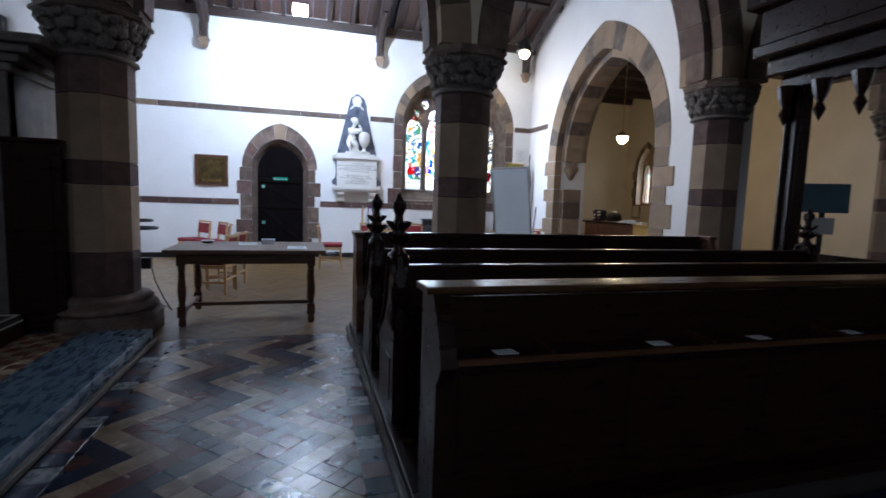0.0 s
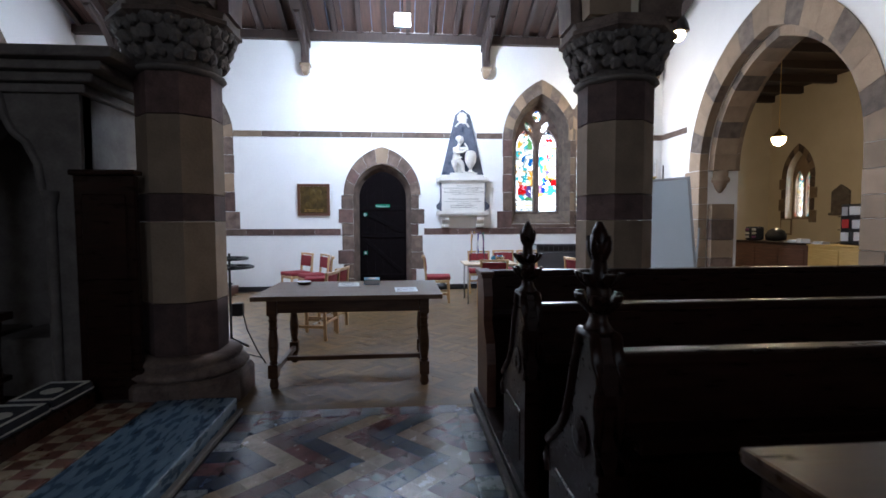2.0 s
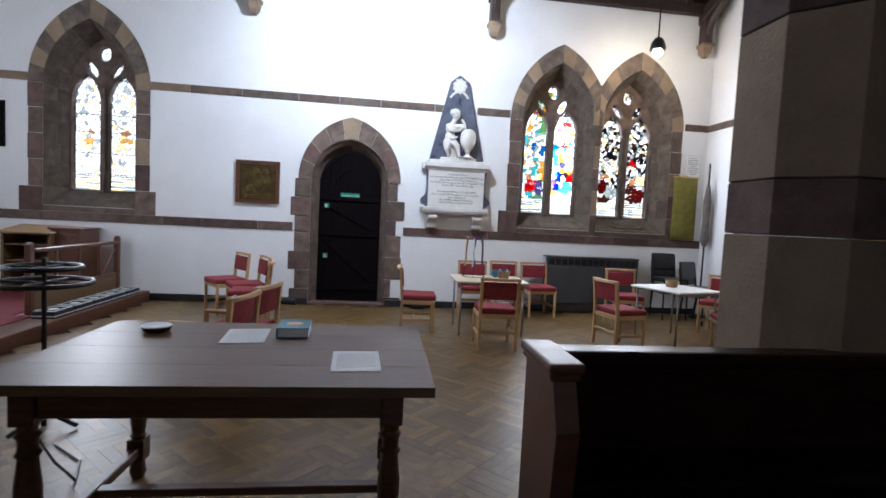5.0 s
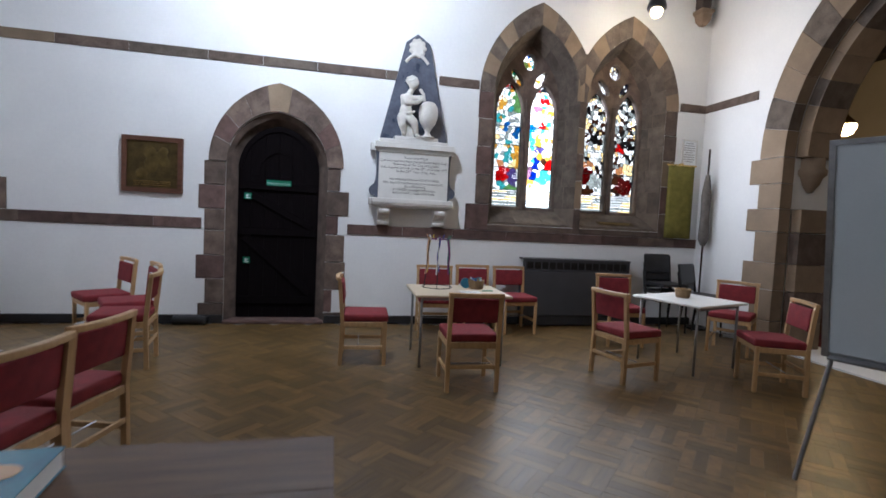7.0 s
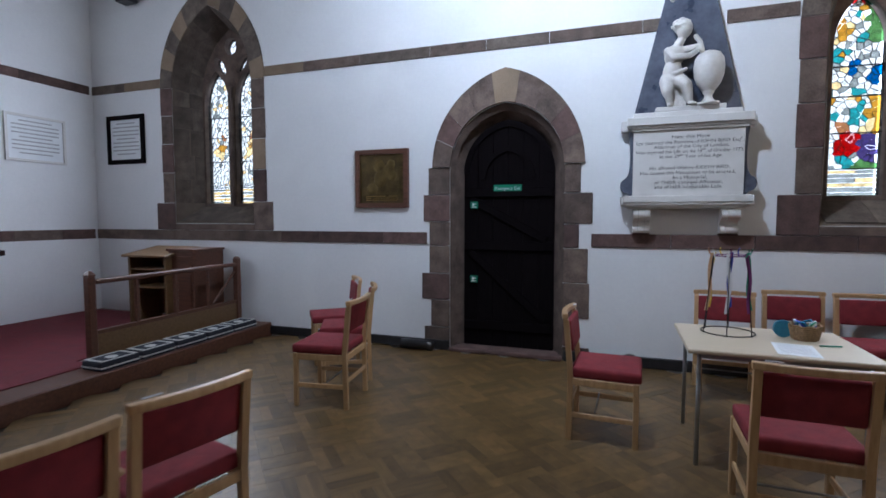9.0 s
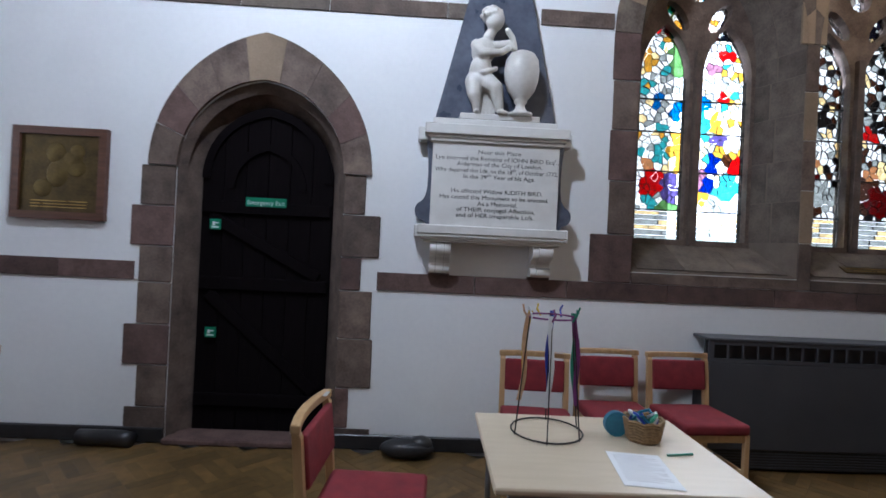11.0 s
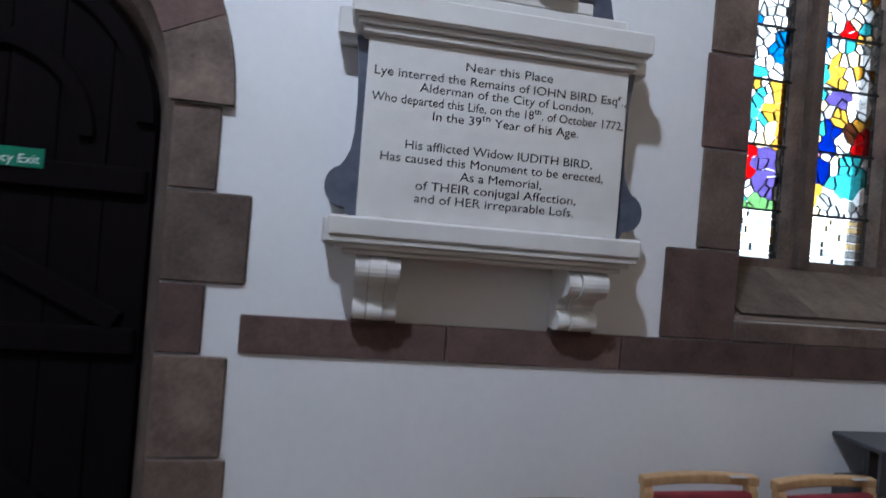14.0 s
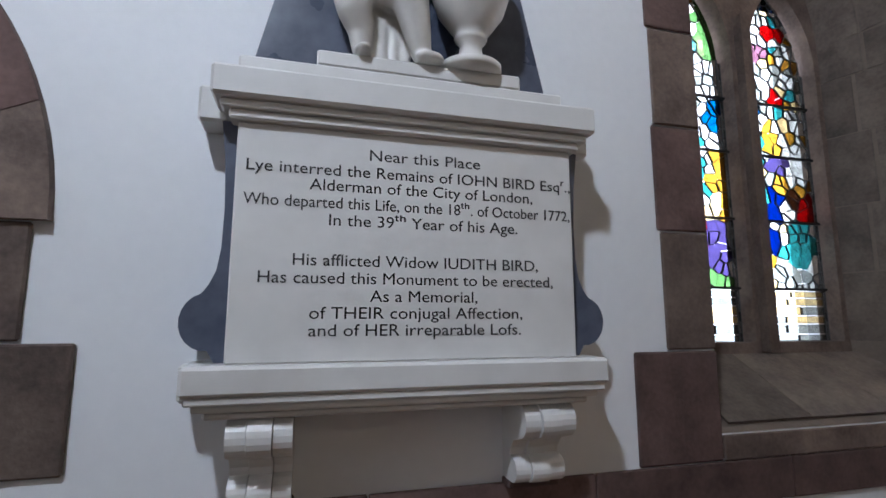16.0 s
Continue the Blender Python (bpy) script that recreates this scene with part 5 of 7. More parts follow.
# ---- chairs ----
def chair():
    c = thing("chair", "light beech church chair with crimson upholstered seat and back", "chair", pose(0, 0, -20), "church chairs")
    for s in (-1, 1):
        part("leg", box(s * 0.215 - 0.017, s * 0.215 + 0.017, 0.185, 0.22, 0, 0.43, 0.005), BEECH, c)
        line = [(-0.235, 0.0), (-0.20, 0.0), (-0.19, 0.43), (-0.225, 0.80), (-0.245, 0.835), (-0.262, 0.83), (-0.225, 0.43)]
        b = plate([line], s * 0.215 - 0.017, s * 0.215 + 0.017)
        moved(b, Matrix(((0, 1, 0, 0), (1, 0, 0, 0), (0, 0, 1, 0), (0, 0, 0, 1))))
        part("back_leg", b, BEECH, c)
        part("side_rail", box(s * 0.215 - 0.011, s * 0.215 + 0.011, -0.2, 0.19, 0.375, 0.425, 0.004), BEECH, c)
        part("stretcher", box(s * 0.215 - 0.009, s * 0.215 + 0.009, -0.21, 0.19, 0.155, 0.19, 0.004), BEECH, c)
    part("front_rail", box(-0.2, 0.2, 0.192, 0.214, 0.375, 0.425, 0.004), BEECH, c)
    part("back_rail", box(-0.2, 0.2, -0.222, -0.202, 0.375, 0.425, 0.004), BEECH, c)
    part("back_stretcher", box(-0.2, 0.2, -0.228, -0.21, 0.20, 0.235, 0.004), BEECH, c)
    b = box(-0.225, 0.225, -0.205, 0.235, 0.425, 0.495, 0.024, seg=3)
    part("seat", b, RED_CLOTH, c, "crimson upholstered seat", True)
    b = box(-0.2, 0.2, -0.016, 0.016, -0.105, 0.105, 0.014, seg=2)
    for v in b.verts:
        v.co.y -= 0.028 * (1 - (v.co.x / 0.2) ** 2)
    moved(b, Matrix.Translation((0, -0.215, 0.70)) @ pose(0, 0, 0, 6))
    part("backrest", b, RED_CLOTH, c, "crimson padded backrest", True)
    b = bmesh.new()
    own = box(-0.24, 0.24, -0.019, 0.019, -0.018, 0.018, 0.008, seg=2)
    bmesh.ops.subdivide_edges(own, edges=[e for e in own.edges if abs(e.verts[0].co.x - e.verts[1].co.x) > 0.3], cuts=8)
    for v in own.verts:
        v.co.y -= 0.03 * (1 - (v.co.x / 0.24) ** 2)
    moved(own, Matrix.Translation((0, -0.245, 0.835)))
    part("top_rail", join(b, own), BEECH, c)
    part("book_rack", tube([(-0.2, -0.05, 0.2), (0.2, -0.05, 0.2)], 0.006, 6), STEEL, c)
    part("number_plate", moved(box(-0.035, 0.035, -0.001, 0.001, -0.009, 0.009), Matrix.Translation((-0.15, -0.232, 0.8545)) @ pose(0, 0, 0, 90)), GREY_PRINT, c, "small grey number plate")
    return c


plain = chair()
CHAIRS = [(1.23, -1.66, -93), (2.10, -2.47, -2), (2.18, -0.62, 176), (2.77, -0.42, 181), (3.30, -0.44, 184),
          (3.74, -2.36, -78), (5.72, -1.55, 128), (5.02, -2.78, 66), (-1.52, -0.70, 128), (-1.12, -1.12, 118), (-0.92, -1.72, 98), (-0.54, -4.24, 78), (-0.48, -3.70, 76)]
plain.matrix_world = pose(CHAIRS[0][0], CHAIRS[0][1], 0, 0, 0, CHAIRS[0][2])
for x, y, a in CHAIRS[1:-2] + CHAIRS[-1:]:
    copy_thing(plain, pose(x, y, 0, 0, 0, a))
armed = copy_thing(plain, pose(CHAIRS[-2][0], CHAIRS[-2][1], 0, 0, 0, CHAIRS[-2][2]))
tagged(armed, "light beech armchair with crimson upholstered seat and back", "chair", "church chairs")
for u in (-1, 1):
    part("arm", box(u * 0.235 - 0.025, u * 0.235 + 0.025, -0.23, 0.22, 0.635, 0.66, 0.008), BEECH, armed)
    part("arm_post", box(u * 0.225 - 0.016, u * 0.225 + 0.016, 0.185, 0.215, 0.43, 0.636, 0.004), BEECH, armed)
copy_thing(plain, pose(4.45, -1.12, 0, 0, 0, 172))


# ---- tables ----
def cafe_table(m, w, d, label, top_mat):
    t = thing("cafe_table", label, "table", m, "cafe tables")
    part("tabletop", box(-w / 2, w / 2, -d / 2, d / 2, 0.695, 0.72, 0.006), top_mat, t)
    part("apron", box(-w / 2 + 0.06, w / 2 - 0.06, -d / 2 + 0.06, -d / 2 + 0.085, 0.66, 0.695), STEEL, t)
    part("apron", box(-w / 2 + 0.06, w / 2 - 0.06, d / 2 - 0.085, d / 2 - 0.06, 0.66, 0.695), STEEL, t)
    for sx in (-1, 1):
        for sy in (-1, 1):
            x, y = sx * (w / 2 - 0.07), sy * (d / 2 - 0.07)
            part("leg", tube([(x, y, 0.0), (x, y, 0.69)], 0.013, 10), STEEL, t, "grey steel tube leg", True)
    return t


cafe_table(pose(2.18, -1.66, 0, 0, 0, -1), 0.97, 0.78, "square cafe table with a pale wood laminate top", TABLE_TOP)
cafe_table(pose(4.72, -2.0, 0, 0, 0, 18), 0.85, 0.80, "square cafe table with a white laminate top", WHITE_PAINT)


def refectory_table():
    t = thing("oak_table", "dark oak refectory table with turned legs", "table", pose(0.11, -5.79, 0))
    for k in range(4):
        y0 = -0.53 + k * 0.265
        part("top_plank", box(-0.83, 0.83, y0 + 0.0004, y0 + 0.2646, 0.80, 0.84, 0.0008), OAK_TOP, t)
    for s in (-1, 1):
        part("apron", box(-0.68, 0.68, s * 0.42 - 0.014, s * 0.42 + 0.014, 0.68, 0.80, 0.004), OAK_TABLE, t)
        part("end_apron", box(s * 0.67 - 0.014, s * 0.67 + 0.014, -0.42, 0.42, 0.68, 0.80, 0.004), OAK_TABLE, t)
        part("foot_rail", box(s * 0.67 - 0.025, s * 0.67 + 0.025, -0.40, 0.40, 0.13, 0.18, 0.006), OAK_TABLE, t)
        for u in (-1, 1):
            b = box(-0.043, 0.043, -0.043, 0.043, 0.66, 0.80, 0.004)
            box(-0.043, 0.043, -0.043, 0.043, 0.10, 0.22, 0.004, bm=b)
            lathe([(0.03, 0.22), (0.042, 0.235), (0.03, 0.25), (0.036, 0.28), (0.045, 0.36), (0.045, 0.42), (0.036, 0.5), (0.033, 0.53), (0.043, 0.545), (0.033, 0.56), (0.033, 0.6), (0.043, 0.615), (0.033, 0.63), (0.036, 0.66)], 16, bm=b)
            lathe([(0.03, 0.0), (0.042, 0.03), (0.036, 0.07), (0.03, 0.1)], 16, bm=b)
            part("leg", moved(b, Matrix.Translation((s * 0.67, u * 0.42, 0))), OAK_TABLE, t, "turned oak leg")
    part("centre_stretcher", box(-0.65, 0.65, -0.03, 0.03, 0.135, 0.175, 0.006), OAK_TABLE, t)


refectory_table()


def paper(name, label, m, w, d, rows=8):
    p = thing(name, label, "paper", m)
    part("sheet", box(-w / 2, w / 2, -d / 2, d / 2, 0.0, 0.0015), PAPER, p)
    b = bmesh.new()
    for k in range(rows * 2):
        y = d / 2 - (k + 2) * d / (rows * 2 + 4)
        box(-w * 0.4, w * (0.4 if k % 3 else 0.2), y - 0.0012, y + 0.0012, 0.0016, 0.0019, bm=b)
    part("print", b, GREY_PRINT, p)


paper("paper_sheet", "printed white sheet on the oak table", pose(0.04, -5.56, 0.841, 0, 0, 6), 0.21, 0.297)
paper("paper_sheet", "printed white sheet near the table edge", pose(0.62, -5.98, 0.841, 0, 0, 3), 0.21, 0.30)
paper("paper_sheet", "white leaflet on the cafe table", pose(2.28, -1.86, 0.721, 0, 0, -8), 0.21, 0.297)


def book():
    k = thing("book", "thick paperback book with a blue illustrated cover", "book", pose(0.27, -5.48, 0.841, 0, 0, 4))
    part("page_block", box(-0.075, 0.077, -0.105, 0.105, 0.004, 0.046), PAPER, k, "cream page block")
    b = box(-0.08, 0.08, -0.11, 0.11, 0.046, 0.05, 0.001)
    box(-0.08, 0.08, -0.11, 0.11, 0.0, 0.004, 0.001, bm=b)
    box(-0.082, -0.078, -0.11, 0.11, 0.0, 0.05, 0.001, bm=b)
    cover = part("cover", b, TEAL, k, "glossy blue cover")
    b = lathe([(0.045, 0.0505), (0.045, 0.0515)], 14)
    part("picture", moved(b, Matrix.Diagonal((1.0, 0.8, 1, 1))), ORANGE, cover)


book()
d = thing("collection_dish", "small wooden dish with a pale rim on the table", "dish", pose(-0.42, -5.50, 0.841))
part("bowl", lathe([(0.04, 0.0), (0.065, 0.008), (0.07, 0.028), (0.064, 0.03), (0.055, 0.014)], 20), OAK_DARK, d, smooth=True)
part("rim", lathe([(0.068, 0.026), (0.074, 0.03), (0.068, 0.034), (0.062, 0.03)], 20), PAPER, d, "pale rim", True)


def basket(x, y, r, label):
    k = thing("basket", label, "basket", pose(x, y, 0.721))
    b = bmesh.new()
    for j in range(7):
        z = 0.012 + 0.013 * j
        rr = r * (0.82 + 0.03 * j)
        pts = [(rr * math.cos(2 * math.pi * i / 16), rr * math.sin(2 * math.pi * i / 16), z + 0.004 * (-1) ** i) for i in range(17)]
        tube(pts, 0.008, 5, bm=b)
    part("weave", b, WICKER, k)
    part("bottom", lathe([(r * 0.8, 0.0), (r * 0.8, 0.012)], 16), WICKER, k)
    return k


k = basket(2.42, -1.55, 0.085, "small wicker basket of ribbons and pens")
for j, mt in enumerate((TEAL, BLUEP, PAPER, GREENP)):
    rnd = random.Random(j)
    pts = [(0.06 * math.cos(a) * rnd.uniform(0.6, 1), 0.06 * math.sin(a), 0.09 + 0.03 * math.sin(a * 2 + j)) for a in [0.7 * i + j for i in range(8)]]
    part("ribbon_coil", tube(pts, 0.008, 5), mt, k)
basket(4.70, -1.92, 0.08, "small wicker basket on the white table")
r = thing("ribbon_roll", "roll of blue ribbon on the cafe table", "ribbon", pose(2.31, -1.52, 0.721))
part("roll", moved(lathe([(0.03, -0.015), (0.055, -0.015), (0.055, 0.015), (0.03, 0.015)], 18), Matrix.Translation((0, 0, 0.056)) @ pose(0, 0, 0, 90)), TEAL, r)
p = thing("pen", "dark green pen on the cafe table", "pen", pose(2.50, -1.72, 0.721, 0, 0, 10))
part("barrel", tube([(-0.06, 0, 0.005), (0.06, 0, 0.005)], 0.005, 8), GREENP, p)


def ribbon_frame():
    """A wire wreath frame on the table with hanging ribbons."""
    f = thing("ribbon_hoop", "wire hoop on thin uprights hung with coloured ribbons", "ribbon hoop", pose(2.0, -1.50, 0.721))
    ring = [(0.11 * math.cos(a), 0.11 * math.sin(a), 0.52) for a in [2 * math.pi * k / 20 for k in range(21)]]
    part("hoop", tube(ring, 0.0045, 6), PURPLEP, f)
    base = [(0.16 * math.cos(a), 0.16 * math.sin(a), 0.008) for a in [2 * math.pi * k / 20 for k in range(21)]]
    part("base_ring", tube(base, 0.004, 6), IRON, f)
    mats = [GREENP, BLUEP, YELLOWP, ORANGE, PAPER, PURPLEP]
    for k in range(6):
        a = 2 * math.pi * k / 6 + 0.3
        x, y = math.cos(a), math.sin(a)
        part("upright", tube([(0.11 * x, 0.11 * y, 0.52), (0.16 * x, 0.16 * y, 0.0)], 0.003, 5), IRON, f)
        own = bmesh.new()
        pts = [((0.115 + 0.004 * j) * x + 0.008 * math.sin(j + k), (0.115 + 0.004 * j) * y, 0.535 - j * 0.055) for j in range(8)]
        rows = [[own.verts.new((px - 0.011, py, pz)), own.verts.new((px + 0.011, py + 0.003, pz)), own.verts.new((px + 0.011, py + 0.005, pz)), own.verts.new((px - 0.011, py + 0.002, pz))] for px, py, pz in pts]
        for q, w in zip(rows, rows[1:]):
            for i in range(4):
                own.faces.new((q[i], q[(i + 1) % 4], w[(i + 1) % 4], w[i]))
        part("ribbon", own, mats[k], f)
    for k in range(7):
        a = 2 * math.pi * k / 7
        own = tube([(0.11 * math.cos(a), 0.11 * math.sin(a), 0.51), (0.125 * math.cos(a + 0.1), 0.125 * math.sin(a + 0.1), 0.54), (0.13 * math.cos(a + 0.05), 0.12 * math.sin(a), 0.565)], 0.005, 5)
        part("bow", own, mats[k % 6], f)


ribbon_frame()


# ---- radiator ----
def convector():
    r = thing("convector_heater", "long dark grey enamelled convector heater under the windows", "heater", pose(4.33, -0.01, 0.0))
    part("cabinet", box(-0.82, 0.82, -0.2, 0.0, 0.16, 0.80, 0.012), RADIATOR, r)
    part("lower_panel", box(-0.80, 0.80, -0.185, -0.01, 0.02, 0.16, 0.004), BLACKP, r)
    b = plate([[(-0.82, 0.80), (0.82, 0.80), (0.82, 0.955), (-0.82, 0.955)]] + [[(-0.78 + 0.112 * k, 0.825), (-0.68 + 0.112 * k, 0.825), (-0.68 + 0.112 * k, 0.925), (-0.78 + 0.112 * k, 0.925)] for k in range(14)], -0.2, -0.188)
    part("grille_front", b, RADIATOR, r)
    part("grille_back", box(-0.815, 0.815, -0.15, -0.13, 0.8, 0.95), BLACKP, r)
    part("lid", box(-0.83, 0.83, -0.21, 0.0, 0.955, 0.975, 0.004), RADIATOR, r)
    b = bmesh.new()
    for k in range(6):
        box(-0.78, 0.78, -0.189, -0.186, 0.035 + 0.02 * k, 0.043 + 0.02 * k, bm=b)
    part("lower_louvre", b, RADIATOR, r)


convector()


# ---- pews ----
PEW_X0, PEW_X1 = 1.22, 5.85


def swap_xy(b):
    return moved(b, Matrix(((0, 1, 0, 0), (1, 0, 0, 0), (0, 0, 1, 0), (0, 0, 0, 1))))


def poppyhead(x, y, z):
    """A finial of curled leaves in two tiers under a bud, one carved mesh."""
    own = lathe([(0.05, 0.0), (0.062, 0.018), (0.042, 0.04), (0.034, 0.07), (0.045, 0.1), (0.05, 0.15), (0.036, 0.2), (0.03, 0.26), (0.04, 0.29), (0.036, 0.34), (0.012, 0.385)], 16)
    for tier, (h, r, n, tall, wide) in enumerate(((0.075, 0.036, 6, 0.085, 0.034), (0.155, 0.032, 6, 0.075, 0.030), (0.255, 0.022, 5, 0.07, 0.022))):
        for k in range(n):
            turn = Matrix.Rotation(2 * math.pi * (k + 0.5 * (tier % 2)) / n, 4, "Z")
            rows = []
            for j in range(8):
                f = j / 7
                out = r + 0.055 * math.sin(f * 2.3) * (1.0 if tier < 2 else 0.35)
                up = h + tall * (1.25 * f - 0.55 * max(0.0, f - 0.6) ** 1.2 * (2.6 if tier < 2 else 0.4))
                half = wide * (math.sin(math.pi * min(1.0, 0.18 + 0.8 * f)) * (1 + 0.22 * math.cos(f * 18)))
                rows.append([own.verts.new(turn @ Vector(p)) for p in ((out - 0.006, -half, up), (out + 0.012, -half * 0.45, up), (out + 0.004, 0, up), (out + 0.012, half * 0.45, up), (out - 0.006, half, up), (out - 0.014, 0, up))])
            for p, c in zip(rows, rows[1:]):
                for j in range(6):
                    own.faces.new((p[j], p[(j + 1) % 6], c[(j + 1) % 6], c[j]))
            own.faces.new(rows[0][::-1])
            own.faces.new(rows[-1])
    return moved(own, Matrix.Translation((x, y, z)) @ Matrix.Diagonal((0.8, 1.05, 1.0, 1.0)))


def bench_end(p, x, y, head):
    line = [(y - 0.09, 0.07), (y + 0.47, 0.07), (y + 0.47, 0.12), (y + 0.43, 0.16), (y + 0.43, 0.40), (y + 0.46, 0.46), (y + 0.44, 0.54), (y + 0.36, 0.60), (y + 0.28, 0.66), (y + 0.21, 0.74), (y + 0.17, 0.84), (y + 0.14, 0.94), (y + 0.10, 1.02), (y + 0.07, 1.10), (y - 0.05, 1.10), (y - 0.08, 1.02), (y - 0.10, 0.92), (y - 0.08, 0.78), (y - 0.10, 0.66), (y - 0.09, 0.50)]
    e = part("bench_end", swap_xy(plate([line], x, x + 0.075)), OAK_DARK, p, "carved dark oak bench end")
    for s in (x, x + 0.075):
        part("edge_roll", tube([(s, yy, zz) for yy, zz in line[4:19]], 0.02, 8), OAK_DARK, e, "carved rounded edge", True)
        part("sunk_panel", box(s - 0.006, s + 0.006, y + 0.0, y + 0.34, 0.18, 0.46, 0.005), OAK_DARK, e)
        part("rosette", lathe([(0.07, 0.0), (0.075, 0.008), (0.05, 0.014), (0.03, 0.02), (0.0301, 0.021)], 12, m=Matrix.Translation((s, y + 0.06, 0.72)) @ pose(0, 0, 0, 0, -90 if s == x else 90, 0)), OAK_DARK, e)
    if head:
        part("poppyhead", poppyhead(x + 0.037, y + 0.01, 1.10), OAK_DARK, e, "carved poppyhead finial", True)


def pew(y, head=True):
    p = thing("pew", "dark polished oak pew with carved ends", "pew", pose(0, 0, 0), "choir pews")
    for x in (PEW_X0, PEW_X1 - 0.075):
        bench_end(p, x, y, head)
    x0, x1 = PEW_X0 + 0.075, PEW_X1 - 0.075
    part("back", box(x0, x1, y - 0.03, y + 0.0, 0.2, 1.0), OAK_DARK, p)
    part("top_rail", box(x0, x1, y - 0.055, y + 0.025, 1.0, 1.05, 0.012, seg=2), OAK_DARK, p)
    for k in range(6):
        xx = x0 + (x1 - x0) * k / 6
        part("back_panel", box(xx + 0.06, xx + (x1 - x0) / 6 - 0.06, y - 0.04, y - 0.03, 0.3, 0.68, 0.008), OAK_DARK, p)
    part("seat", box(x0, x1, y, y + 0.42, 0.48, 0.515, 0.01), OAK_DARK, p)
    part("book_ledge", box(x0, x1, y - 0.22, y - 0.03, 0.78, 0.80, 0.005), OAK_DARK, p)
    part("book_rest_lip", box(x0, x1, y - 0.225, y - 0.21, 0.78, 0.825, 0.003), OAK_DARK, p)
    part("kick_board", box(x0, x1, y + 0.30, y + 0.32, 0.07, 0.46), OAK_DARK, p)
    return p


pew(-8.05)
pew(-9.0)


def pew_front(y, sloped):
    p = thing("choir_desk", "dark oak choir desk frontal with a moulded top and book ledge", "desk", pose(0, 0, 0), "choir desks")
    x0, x1 = PEW_X0, PEW_X1
    for x in (x0, x1 - 0.07):
        if sloped:
            line = [(y - 0.14, 0.07), (y + 0.12, 0.07), (y + 0.12, 1.055), (y - 0.06, 1.055), (y - 0.12, 0.98), (y - 0.19, 0.86), (y - 0.21, 0.78), (y - 0.15, 0.70)]
        else:
            line = [(y - 0.40, 0.07), (y + 0.05, 0.07), (y + 0.05, 1.06), (y - 0.20, 1.06), (y - 0.26, 0.9), (y - 0.24, 0.7), (y - 0.36, 0.55), (y - 0.40, 0.4)]
        # unsloped desk: window light on the end is painted as redder, lighter wood
        e = part("end_panel", swap_xy(plate([line], x, x + 0.07)), OAK_DARK if sloped else MAHOGANY, p, "moulded end panel")
        b = box(x - 0.02, x + 0.09, y - (0.18 if sloped else 0.23), y + (0.13 if sloped else 0.07), 1.06, 1.09, 0.01, seg=2)
        if not sloped:
            box(x - 0.012, x + 0.082, y - 0.22, y + 0.06, 1.035, 1.06, 0.006, bm=b)
            part("cap_moulding", b, MAHOGANY, e)
        else:
            b.free()
    back = y if sloped else y - 0.065
    part("front_panel", box(x0 + 0.07, x1 - 0.07, back, back + 0.03, 0.07, 1.03), OAK_DARK, p)
    if sloped:
        b = box(x0 - 0.03, x1, -0.11, 0.11, -0.016, 0.016, 0.008, seg=2)
        part("desk_top", moved(b, Matrix.Translation((0, y + 0.03, 1.07)) @ pose(0, 0, 0, -2)), OAK_DESK, p, "polished sloping oak desk top")
        part("book_ledge", box(x0 + 0.07, x1 - 0.07, y - 0.20, y, 0.78, 0.80, 0.005), OAK_DARK, p)
        part("ledge_lip", box(x0 + 0.07, x1 - 0.07, y - 0.21, y - 0.195, 0.785, 0.815, 0.004), OAK_TABLE, p)
        for k in range(5):
            xx = x0 + 0.5 + k * 0.85
            part("divider", box(xx, xx + 0.012, y - 0.19, y, 0.80, 0.83), OAK_TABLE, p)
    else:
        part("top_rail", box(x0 + 0.07, x1 - 0.07, y - 0.05, y + 0.05, 1.03, 1.08, 0.012, seg=2), OAK_DARK, p)
        part("book_ledge", box(x0 + 0.07, x1 - 0.07, y - 0.28, back, 0.74, 0.76, 0.004), OAK_DARK, p)
    for k in range(5):
        w = (x1 - x0 - 0.14) / 5
        xx = x0 + 0.07 + k * w
        part("panel", box(xx + 0.07, xx + w - 0.07, back - 0.012, back, 0.2, 0.68, 0.006), OAK_DARK, p)
        part("panel", box(xx + 0.07, xx + w - 0.07, back + 0.03, back + 0.042, 0.2, 0.85, 0.006), OAK_DARK, p)


pew_front(-6.60, False)
pew_front(-9.93, True)
b = box(PEW_X0 - 0.03, PEW_X1, -10.1, -6.53, 0.0, 0.07, 0.006)
solid("pew_platform", b, OAK_DARK, "dark timber pew platform", "platform")
solid("pew_kerb", box(PEW_X0 - 0.075, PEW_X0 - 0.032, -10.2, -6.6, 0.0, 0.045, 0.008), STONE_CARVED, "worn pale stone kerb along the pews", "kerb")
rnd = random.Random(11)
for k in range(6):
    paper("service_sheet", "white service sheet on the pew ledge", pose(1.55 + k * 0.7 + rnd.uniform(-0.1, 0.1), -10.03, 0.802, 0, 0, rnd.uniform(-25, 25)), 0.10, 0.07, 3)
for k in range(2):
    paper("service_sheet", "white service sheet on the pew seat", pose(1.6 + k * 0.9, -8.85 + 0.9 * k, 0.517, 0, 0, 20 - 50 * k), 0.15, 0.21, 4)
h = thing("hassock", "brown striped kneeling hassock on the pew ledge", "hassock", pose(2.62, -8.99, 0.52))
part("cushion", box(-0.17, 0.17, 0.08, 0.3, 0.0, 0.12, 0.03, seg=3), MAHOGANY, h, "", True)
part("stripe", box(-0.172, 0.172, 0.12, 0.16, 0.004, 0.124, 0.03, seg=2), KNEELER_W, h, "pale woven stripe", True)

